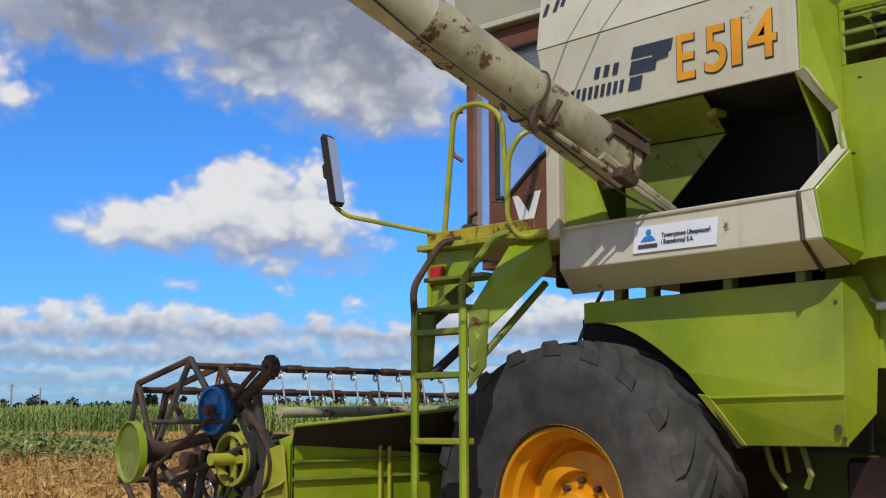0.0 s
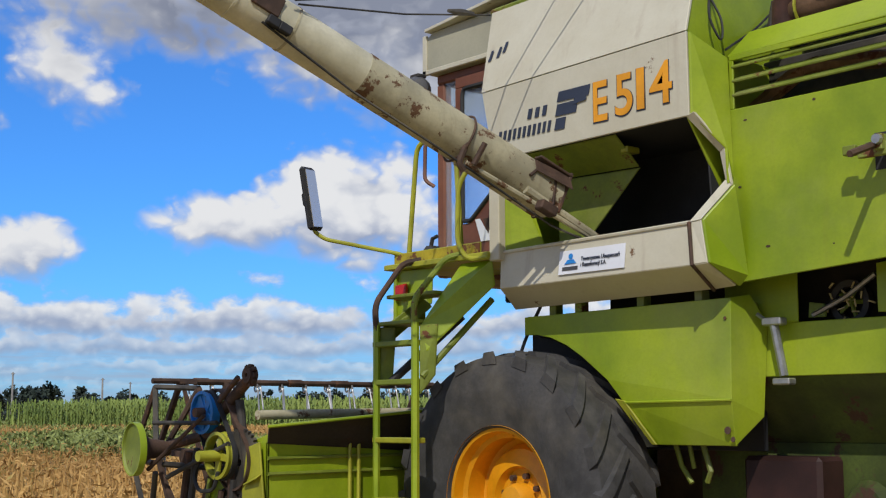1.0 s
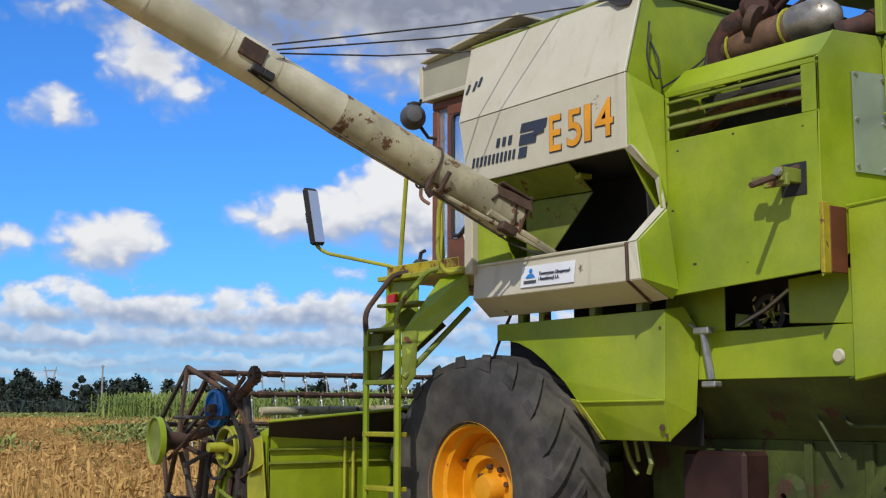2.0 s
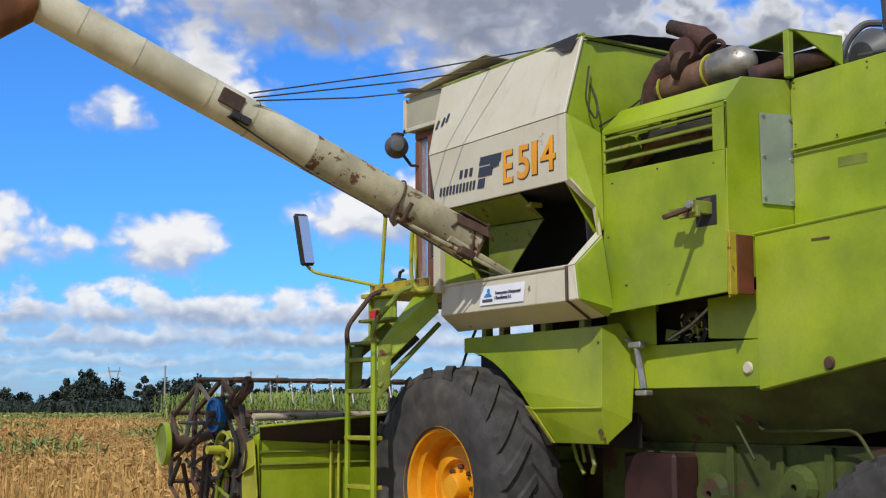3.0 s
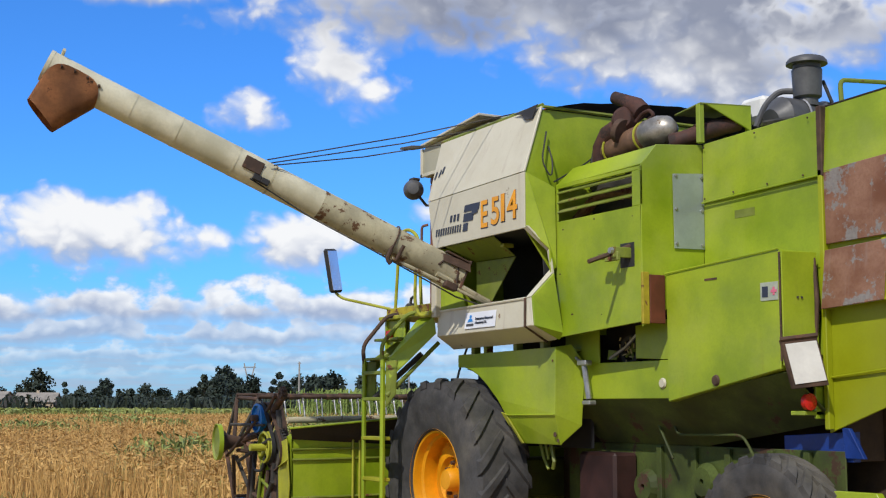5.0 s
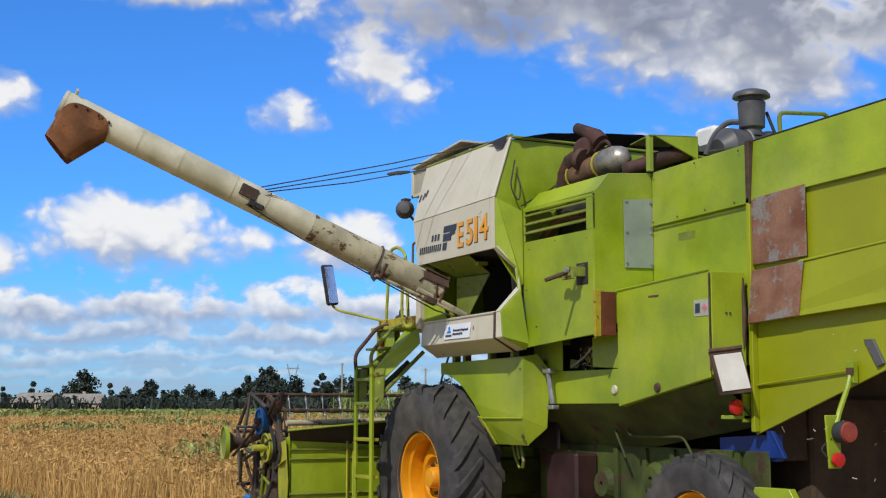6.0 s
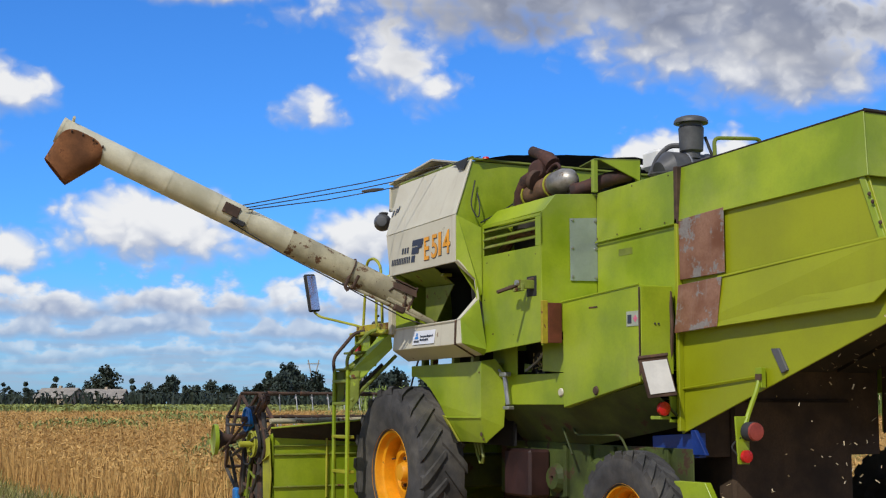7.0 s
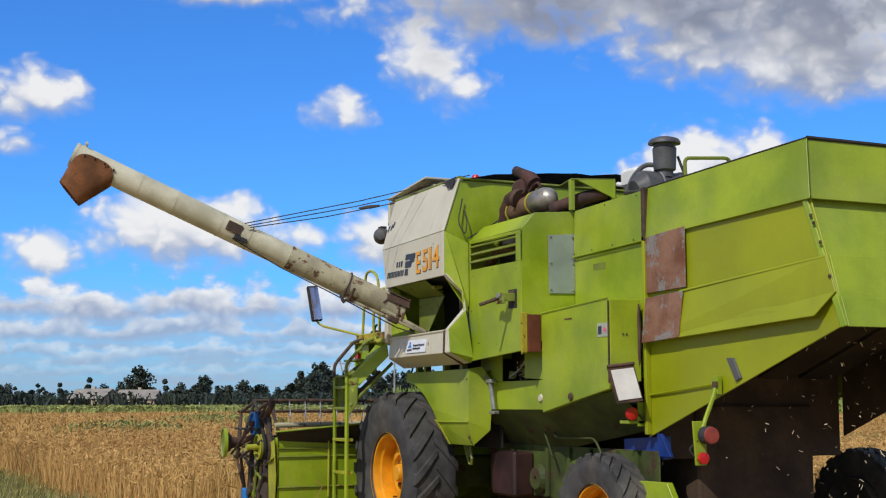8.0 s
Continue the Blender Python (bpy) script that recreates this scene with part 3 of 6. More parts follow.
def build_body(root):
    y = -0.93
    body = pieces("body", (
        sheet([(2.478, y, 1.6), (3.50, y, 1.6), (3.50, y, 3.0), (2.478, y, 2.975)], (0, 1, 0)),
        sheet([(0.6, 0.95, 1.2), (5.2, 0.9, 1.6), (5.2, 0.85, 3.1), (1.46, 0.95, 3.06)], (0, -1, 0)),
        sheet([(2.46, y + 0.02, 2.94), (3.5, y + 0.02, 2.96), (3.5, 0.9, 2.96), (2.46, 0.9, 2.94)], (0, 0, -1)),
        sheet([(1.46, -1.0, 2.45), (2.44, -1.0, 2.45), (2.44, 0.9, 2.45), (1.46, 0.9, 2.45)], (0, 0, -1))),
        GREEN, root, "green threshing body", "body_sheet")
    part("upper_side", sheet([(2.50, y - 0.02, 2.60), (3.53, y - 0.025, 2.628), (3.525, y - 0.01, 3.015), (2.50, y - 0.01, 2.985)], (0, 1, 0), 0.018), GREEN, body)
    part("lower_side", sheet([(2.49, y - 0.004, 2.10), (3.5, y - 0.006, 2.10), (3.51, y - 0.006, 2.63), (2.49, y - 0.004, 2.605)], (0, 1, 0), 0.006), GREEN, body)
    part("smudge", box(2.78, 2.96, y - 0.0068, y - 0.002, 2.47, 2.52, 0.0), GREEN_WORN, body)
    for bx_, bz_ in ((2.53, 2.625), (2.80, 2.632), (3.10, 2.64), (3.40, 2.648), (2.53, 2.955), (3.0, 2.97), (3.45, 2.98)):
        part("rivet", lathe([(0, -0.006), (0.006, -0.004), (0.007, 0), (0, 0)], 7, Matrix.Translation((bx_, y - 0.03, bz_))), RUSTY, body)
    part("seam", tube([(2.50, y - 0.03, 2.60), (3.53, y - 0.032, 2.628)], 0.006, 6), GREEN, body)
    # wall below the engine cover, with an opening to the drive
    wall = pieces("drive_wall", (
        sheet([(1.30, -1.20, 1.36), (2.49, -1.20, 1.36), (2.49, -1.20, 1.60), (1.30, -1.20, 1.60)], (0, 1, 0)),
        sheet([(1.30, -1.20, 1.60), (1.70, -1.20, 1.60), (1.70, -1.20, 1.83), (1.30, -1.20, 1.83)], (0, 1, 0)),
        sheet([(2.10, -1.20, 1.62), (2.49, -1.20, 1.60), (2.49, -1.20, 1.86), (2.10, -1.20, 1.83)], (0, 1, 0))),
        GREEN, body, "green lower wall with an open drive port")
    # dark filler for the shade inside the drive port
    part("port_shade", box(1.30, 2.43, -1.02, -0.98, 1.4, 2.4, 0.0), GLOOM, wall)
    # dark bulk added as shade between tank and fender
    part("frame_shade", box(0.50, 1.50, -1.12, 1.1, 1.42, 1.96, 0.01), GLOOM, body)
    drive = part("belt_drive", lathe([(0.07, -0.02), (0.10, -0.02), (0.10, 0.02), (0.07, 0.02)], 20, Matrix.Translation((1.9, -1.08, 1.68))), DARK, wall, "dark drive pulley")
    for k in range(5):
        part("spoke", tube([(1.9, -1.08, 1.68), (1.9 + 0.08 * math.cos(k * 1.257), -1.08, 1.68 + 0.08 * math.sin(k * 1.257))], 0.010, 5), GREEN_WORN, drive)
    for k in range(16):
        a = k * 2.4
        px, pz = 1.90 + 0.012 * k * math.cos(a) * 0.8, 1.69 + 0.006 * k * math.sin(a)
        part("straw_bit", tube([(px - 0.016 * math.cos(a * 1.7), -1.11, pz - 0.016 * math.sin(a * 1.7)), (px + 0.016 * math.cos(a * 1.7), -1.12, pz + 0.016 * math.sin(a * 1.7))], 0.0045, 4), STRAW_BIT, wall)
    part("port_rod", tube([(1.74, -1.14, 1.63), (1.90, -1.13, 1.70), (2.06, -1.14, 1.79)], 0.012, 6), STEEL, wall)
    part("port_flap", sheet([(1.72, -1.15, 1.62), (1.80, -1.13, 1.62), (1.79, -1.12, 1.68), (1.72, -1.14, 1.69)], (0, 1, 0), 0.01), GREEN_WORN, wall)
    # side box
    bx = part("side_box", prism([(2.495, 1.337), (3.485, 1.515), (3.495, 2.187), (2.49, 2.128)], -1.255, -0.99, "y", 0.006), GREEN, body, "green side box with a slanting bottom")
    part("box_lip", tube([(2.49, -1.26, 2.133), (3.495, -1.26, 2.192)], 0.006, 6), GREEN, bx)
    part("box_end", sheet([(3.512, -1.252, 1.535), (3.512, -0.985, 1.575), (3.512, -0.985, 2.185), (3.512, -1.252, 2.178)], (-1, 0, 0), 0.010), GREEN, body)
    # dark strip put in for the shade of the gap
    part("gap_shade", box(3.40, 3.44, -0.99, -0.935, 1.56, 2.15, 0.0), GLOOM, body)
    for yy in (-1.14, -1.11):
        part("rivet", box(3.512, 3.519, yy - 0.006, yy + 0.006, 1.915, 1.927, 0.0), DARK, body)
    part("box_hinge", tube([(3.507, -1.265, 1.56), (3.507, -1.265, 2.17)], 0.006, 6), RUSTY, bx)
    for x, z, mat in ((2.38, 1.455, CREAM), (2.945, 1.463, RUSTY)):
        part("cap", lathe([(0, -0.012), (0.026, -0.012), (0.034, 0.0), (0, 0.0)], 16, Matrix.Translation((x, -1.258 if x > 2.44 else -1.204, z))), mat, bx, smooth=True)
    part("scratch", box(2.86, 2.97, -1.2585, -1.254, 2.06, 2.072, 0.0), RUSTY, bx)
    tag = part("safety_sticker", box(3.343, 3.485, -1.2595, -1.254, 1.905, 2.008, 0.0), FADED, bx, "faded pale safety sticker")
    part("safety_mark", joined(box(3.36, 3.405, -1.2625, -1.2585, 1.925, 1.985, 0.0)), INK, tag)
    part("safety_cross", joined(box(3.43, 3.475, -1.2625, -1.2585, 1.948, 1.964, 0.0), box(3.445, 3.460, -1.2622, -1.2585, 1.933, 1.979, 0.0)), PINK_INK, tag)
    # hull below, running in to the chassis; its green is darkened for shade
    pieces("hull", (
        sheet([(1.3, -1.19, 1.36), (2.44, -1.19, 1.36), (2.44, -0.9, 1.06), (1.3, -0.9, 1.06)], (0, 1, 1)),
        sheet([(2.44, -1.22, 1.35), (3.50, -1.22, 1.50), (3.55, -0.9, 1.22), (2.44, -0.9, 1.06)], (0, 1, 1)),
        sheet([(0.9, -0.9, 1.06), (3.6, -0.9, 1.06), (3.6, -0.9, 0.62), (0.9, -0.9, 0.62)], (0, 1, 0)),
        sheet([(0.9, -0.9, 0.62), (3.6, -0.9, 0.62), (3.6, 0.9, 0.62), (0.9, 0.9, 0.62)], (0, 0, 1))), HULL, body, "lower hull, its green darkened for shade")
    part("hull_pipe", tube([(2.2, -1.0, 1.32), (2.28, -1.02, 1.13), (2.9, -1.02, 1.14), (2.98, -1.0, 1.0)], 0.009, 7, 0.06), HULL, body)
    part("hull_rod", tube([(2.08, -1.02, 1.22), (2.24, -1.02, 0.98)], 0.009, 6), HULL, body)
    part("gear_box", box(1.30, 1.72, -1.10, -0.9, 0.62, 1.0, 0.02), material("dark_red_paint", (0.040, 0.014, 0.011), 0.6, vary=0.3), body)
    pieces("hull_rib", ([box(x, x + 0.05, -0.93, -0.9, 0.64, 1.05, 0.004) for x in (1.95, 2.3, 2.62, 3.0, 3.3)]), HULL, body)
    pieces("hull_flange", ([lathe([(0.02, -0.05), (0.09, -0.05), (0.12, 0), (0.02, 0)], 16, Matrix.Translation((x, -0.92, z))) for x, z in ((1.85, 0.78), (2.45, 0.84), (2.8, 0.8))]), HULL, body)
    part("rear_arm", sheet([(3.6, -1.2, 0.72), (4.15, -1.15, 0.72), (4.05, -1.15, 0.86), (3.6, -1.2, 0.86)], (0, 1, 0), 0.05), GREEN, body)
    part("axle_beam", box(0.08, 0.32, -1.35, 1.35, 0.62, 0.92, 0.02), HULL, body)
    part("rear_axle", box(3.31, 3.45, -1.15, 1.15, 0.46, 0.62, 0.02), GREEN_WORN, body)
    # dark block added for the shade between the chassis sides
    part("chassis_shade", box(0.3, 3.6, -0.55, 0.55, 0.5, 1.4, 0.02), INNER, body)
    part("tow_frame", joined(
        sheet([(3.10, -0.88, 1.14), (3.64, -0.88, 1.17), (3.64, -0.88, 1.0), (3.10, -0.88, 1.0)], (0, 1, 0), 0.06),
        sheet([(3.60, -0.92, 1.19), (3.65, -0.92, 1.19), (3.72, -0.88, 1.02), (3.60, -0.90, 1.02)], (0, 1, 0), 0.03)), DEEP_BLUE, body, "deep blue tow frame")
    return body


def build_hood(root):
    # straw hood at the rear, open below
    hood = pieces("straw_hood", (
        sheet([(3.52, -0.93, 1.16), (5.56, -0.84, 1.90), (5.25, -0.845, 2.78), (3.52, -0.94, 2.68)], (0, 1, 0)),
        sheet([(3.52, 0.93, 1.16), (5.56, 0.84, 1.90), (5.23, 0.845, 2.80), (3.52, 0.94, 2.70)], (0, -1, 0)),
        sheet([(3.5, -0.9, 3.0), (5.22, -0.8, 3.10), (5.22, 0.8, 3.10), (3.5, 0.9, 3.05)], (0, 0, -1))),
        OLIVE, root, "olive-green straw hood open below", "hood_sheet")
    part("upper_band", sheet([(3.52, -0.965, 2.635), (5.30, -0.875, 2.712), (5.24, -0.835, 3.115), (3.50, -0.935, 3.02)], (0, 1, 0), 0.02), GREEN, hood, "green upper band overlapping the hood side")
    part("rear_band", sheet([(5.30, -0.875, 2.712), (5.30, 0.875, 2.712), (5.24, 0.835, 3.115), (5.24, -0.835, 3.115)], (-1, 0, 0), 0.02), GREEN, hood)
    part("top_edge", joined(tube([(3.5, -0.93, 3.025), (5.24, -0.83, 3.12)], 0.007, 6), tube([(5.24, -0.83, 3.12), (5.24, 0.83, 3.12)], 0.014, 6)), GLOOM, hood)
    rear = part("rear_door", sheet([(5.24, -0.83, 2.73), (5.24, 0.83, 2.73), (5.40, 0.83, 2.33), (5.40, -0.83, 2.33)], (-1, 0, 0), 0.02), GREEN, hood, "green rear door in overlapping sheets")
    part("rear_door_sheet", sheet([(5.42, -0.83, 2.34), (5.42, 0.83, 2.34), (5.50, 0.83, 2.06), (5.50, -0.83, 2.06)], (-1, 0, 0), 0.02), GREEN, rear)
    part("rear_door_skirt", sheet([(5.51, -0.83, 2.07), (5.51, 0.83, 2.07), (5.57, 0.83, 1.88), (5.57, -0.83, 1.88)], (-1, 0, 0), 0.02), GREEN, rear)
    part("corner_post", sheet([(5.25, -0.86, 2.73), (5.57, -0.85, 1.885), (5.53, -0.865, 1.875), (5.22, -0.87, 2.70)], (0, 1, 0), 0.02), GREEN, hood)
    for z, x in ((2.55, 5.33), (2.42, 5.385), (2.2, 5.46), (2.6, 5.305)):
        part("rivet", lathe([(0, -0.01), (0.012, -0.006), (0.014, 0), (0, 0)], 8, Matrix.Translation((x, -0.872, z))), RUSTY, hood)
    part("rib", sheet([(3.95, -0.935, 2.225), (5.42, -0.860, 2.34), (5.42, -0.868, 2.333), (3.95, -0.943, 2.217)], (0, 0, -1), 0.012), OLIVE, hood)
    part("fold", sheet([(3.57, -0.948, 2.19), (5.42, -0.866, 2.33), (5.50, -0.868, 2.10), (5.36, -0.925, 1.955), (3.57, -1.005, 1.855)], (0, 1, -0.1), 0.012), OLIVE, hood, "folded lower edge of the hood side")
    part("lower_seam", tube([(3.54, -0.945, 1.47), (4.36, -0.91, 1.55)], 0.007, 6), OLIVE, hood)
    part("rust_panel", sheet([(3.565, -0.962, 2.225), (4.03, -0.942, 2.24), (4.03, -0.942, 2.68), (3.56, -0.962, 2.65)], (0, 1, 0), 0.01), RUST_PATCH, hood, "rusted bare patch")
    part("rust_panel_low", sheet([(3.562, -1.014, 1.853), (4.0, -0.994, 1.88), (4.01, -0.956, 2.215), (3.562, -0.972, 2.19)], (0, 1, 0), 0.012), RUST_PATCH, hood, "rusted lower patch")
    part("front_edge", prism([(3.525, -0.975), (3.525, -0.93), (3.56, -0.93), (3.56, -0.975)], 1.18, 2.66, "z"), OLIVE, hood)
    part("seam_post", prism([(3.525, -0.975), (3.525, -0.92), (3.565, -0.92), (3.565, -0.975)], 2.62, 3.03, "z"), RUSTY, hood)
    part("gap_rod", tube([(3.50, -1.0, 2.15), (3.52, -1.0, 1.9), (3.49, -1.0, 1.6)], 0.015, 6), RUSTY, hood)
    part("catch", sheet([(4.43, -0.905, 1.72), (4.50, -0.90, 1.72), (4.58, -0.90, 1.58), (4.53, -0.905, 1.56)], (0, 1, 0), 0.02), GREY_PAINT, hood)
    # lining sheets in dusty brown, darkened for shade under the hood
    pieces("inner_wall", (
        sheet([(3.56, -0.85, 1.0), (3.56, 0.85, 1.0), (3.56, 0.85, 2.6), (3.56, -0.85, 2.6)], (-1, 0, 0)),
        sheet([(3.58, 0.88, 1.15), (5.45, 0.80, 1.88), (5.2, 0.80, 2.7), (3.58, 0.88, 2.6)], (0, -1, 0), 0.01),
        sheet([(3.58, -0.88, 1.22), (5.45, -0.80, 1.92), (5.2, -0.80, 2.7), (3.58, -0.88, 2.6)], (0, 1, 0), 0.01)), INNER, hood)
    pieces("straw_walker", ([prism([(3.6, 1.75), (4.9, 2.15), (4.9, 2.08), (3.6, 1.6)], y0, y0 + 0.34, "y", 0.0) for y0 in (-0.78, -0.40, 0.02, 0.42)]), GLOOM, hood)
    return hood


def build_wheel(root, name, x, y0, R, width, rim, lugs, depth, sign=-1, paint=YELLOW):
    """A tyre with diagonal lugs on a dished rim; the wheel turns about its own y axis, its outer face towards sign*y."""
    w = holder(name, pose(x, y0, R), root)
    h = width / 2
    s = sign
    prof = [(rim * 0.99, -h * 0.62), (rim * 1.03, -h * 0.80), (rim + (R - rim) * 0.45, -h * 1.03), (rim + (R - rim) * 0.72, -h * 1.0), (R - depth * 1.25, -h * 0.86), (R - depth, -h * 0.55), (R - depth * 0.9, 0),
            (R - depth, h * 0.55), (R - depth * 1.25, h * 0.86), (rim + (R - rim) * 0.72, h * 1.0), (rim + (R - rim) * 0.45, h * 1.03), (rim * 1.03, h * 0.80), (rim * 0.99, h * 0.62), (rim * 0.93, 0)]
    tyre = part("tyre", lathe(prof, 64), TYRE, w, "dusty worn tractor tyre", smooth=True)
    # lugs in a herringbone, worn and rounded
    bm = bmesh.new()
    for k in range(lugs):
        for side in (-1, 1):
            a0 = 2 * math.pi * (k + (0.5 if side > 0 else 0.0)) / lugs
            sweep = 2 * math.pi / lugs * 1.05
            rows = []
            n = 6
            for i in range(n + 1):
                f = i / n
                yy = side * h * (-0.04 + f * 1.0)
                a = a0 - sweep * f
                top = R - depth * 0.02 - depth * 1.5 * max(0, f - 0.72) ** 1.3 * 2.2
                base = R - depth * 1.25 - (R - rim) * 0.10 * max(0, f - 0.8) * 5
                ha = 0.030 / R * (0.85 + 0.5 * f)
                rows.append([bm.verts.new((r * math.cos(a + d), yy, r * math.sin(a + d))) for r, d in ((base, -ha * 1.45), (top, -ha), (top, ha), (base, ha * 1.45))])
            for p, q in zip(rows, rows[1:]):
                for j in range(3):
                    bm.faces.new((p[j], p[j + 1], q[j + 1], q[j]))
            bm.faces.new(rows[0])
            bm.faces.new(rows[-1][::-1])
    part("tread", bm, TYRE, tyre, "worn tread lugs")
    f = s * h * 0.80
    g = lambda r, d: (rim * r, f - s * d * rim)
    rim_ob = part("rim", lathe([g(1.05, -0.02), g(1.06, 0.03), g(0.97, 0.05), g(0.94, 0.20), g(0.88, 0.24), g(0.87, 0.55), g(0.80, 0.60), g(0.72, 0.46), g(0.48, 0.40), g(0.44, 0.52), g(0.0, 0.52), g(0.0, 0.62), g(0.85, 0.70), g(0.99, 0.9), g(1.0, 0.1)], 56, closed=False), paint, w, "yellow painted dished rim" if paint is YELLOW else "dished rim darkened for shade", smooth=True)
    part("hub", lathe([g(0.0, 0.24), g(0.20, 0.26), g(0.24, 0.34), g(0.25, 0.53), g(0.0, 0.53)], 24, closed=False), paint, rim_ob, smooth=True)
    for k in range(8):
        a = 2 * math.pi * k / 8
        part("wheel_nut", lathe([(0, 0), (0.016, 0), (0.016, 0.03), (0, 0.03)], 6, Matrix.Translation((rim * 0.35 * math.cos(a), f - s * rim * 0.52 + (0 if s > 0 else -0.03), rim * 0.35 * math.sin(a)))), RUSTY, rim_ob)
    part("valve_stem", tube([(rim * 0.80, f - s * rim * 0.56, 0), (rim * 0.80, f - s * rim * 0.40, 0)], 0.008, 6), RUSTY, rim_ob)
    return w


build_tank(combine)
build_engine_cover(combine)
build_body(combine)
build_hood(combine)
front_wheel = build_wheel(combine, "front_wheel", 0.18, -1.45, 0.762, 0.44, 0.362, 20, 0.026)
front_wheel_far = build_wheel(combine, "front_wheel", 0.18, 1.45, 0.762, 0.44, 0.362, 20, 0.026, 1)
rear_wheel = build_wheel(combine, "rear_wheel", 3.38, -1.245, 0.525, 0.235, 0.285, 24, 0.022)
# this rim is dark instead of yellow, for the shade under the body
rear_wheel_far = build_wheel(combine, "rear_wheel", 3.38, 1.245, 0.525, 0.235, 0.285, 24, 0.022, 1, DARK)


def build_fender(root):
    fender = pieces("fender", (
        sheet([(0.18, -1.42, 1.605), (0.18, -1.42, 1.698), (1.50, -1.42, 1.712), (1.49, -1.42, 1.255), (0.845, -1.41, 1.25), (0.75, -1.42, 1.36), (0.59, -1.42, 1.475), (0.48, -1.42, 1.54), (0.37, -1.42, 1.583), (0.27, -1.42, 1.603)], (0, 1, 0), 0.014),
        sheet([(0.845, -1.41, 1.25), (1.49, -1.42, 1.255), (1.46, -1.355, 1.05), (0.98, -1.335, 1.05)], (0, 1, 0), 0.014),
        sheet([(1.50, -1.42, 1.712), (1.49, -1.42, 1.255), (1.46, -1.355, 1.05), (1.52, -1.22, 1.18), (1.54, -1.20, 1.60), (1.52, -1.30, 1.73)], (-1, 0.2, 0), 0.012)),
        GREEN, root, "lime-green front fender with an arched cut-out", "fender_sheet")
    arch = [(0.20, 1.595), (0.27, 1.593), (0.37, 1.573), (0.48, 1.53), (0.59, 1.465), (0.75, 1.35), (0.845, 1.24), (0.98, 1.04)]
    bm = bmesh.new()
    outer = [bm.verts.new((x, -1.405, z)) for x, z in arch]
    inner = [bm.verts.new((x + 0.01, -1.02, z + 0.0)) for x, z in arch]
    for i in range(len(arch) - 1):
        bm.faces.new((outer[i], outer[i + 1], inner[i + 1], inner[i]))
    bmesh.ops.solidify(bm, geom=bm.faces[:], thickness=0.012)
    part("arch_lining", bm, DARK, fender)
    # black filler added behind the arch, closes the view through to the sky
    part("inner_panel", box(-0.13, 1.40, -1.06, -1.03, 1.02, 1.66, 0.004), BLACK_AND_SHADE, fender, "black filler panel inside the wheel house")
    part("arch_edge", sheet([(0.80, -1.425, 1.27), (0.86, -1.425, 1.26), (1.0, -1.36, 1.05), (0.955, -1.36, 1.05)], (0, 1, 0), 0.014), LIME, fender)
    part("crease", tube([(0.85, -1.416, 1.25), (1.49, -1.424, 1.255)], 0.006, 6), GREEN, fender)
    part("flange", box(0.2, 1.49, -1.415, -1.10, 1.686, 1.70, 0.0), GREEN_WORN, fender)
    pieces("bracket", [box(x, x + 0.045, -1.40, -1.34, 1.69, 1.76, 0.004) for x in (0.34, 0.52, 0.93, 1.28)], GREEN_WORN, fender)
    pieces("rust_spot", [lathe([(0, -0.003), (r, -0.003), (r, 0), (0, 0)], 9, Matrix.Translation((x, -1.423 + (1.25 - z) * 0.28 * (z < 1.25), z))) for x, z, r in ((1.44, 1.12, 0.018), (1.46, 1.08, 0.012), (1.47, 1.62, 0.008))], RUSTY, fender)
    part("clamp_strut", joined(
        tube([(1.62, -1.27, 1.60), (1.66, -1.26, 1.36)], 0.020, 8), box(1.57, 1.67, -1.295, -1.235, 1.585, 1.62, 0.006), box(1.61, 1.70, -1.285, -1.225, 1.32, 1.35, 0.006),
        tube([(1.54, -1.28, 1.64), (1.64, -1.27, 1.57)], 0.010, 6)), STEEL, root, "bare steel clamp strut")
    pieces("fender_stay", (tube([(1.0, -1.22, 1.06), (1.02, -1.2, 0.95), (1.08, -1.2, 0.87)], 0.013, 6), tube([(1.10, -1.24, 1.06), (1.11, -1.22, 0.94)], 0.011, 6), tube([(1.20, -1.26, 1.05), (1.24, -1.26, 0.93), (1.21, -1.25, 0.88)], 0.014, 6)), GREEN_WORN, root)
    return fender


build_fender(combine)


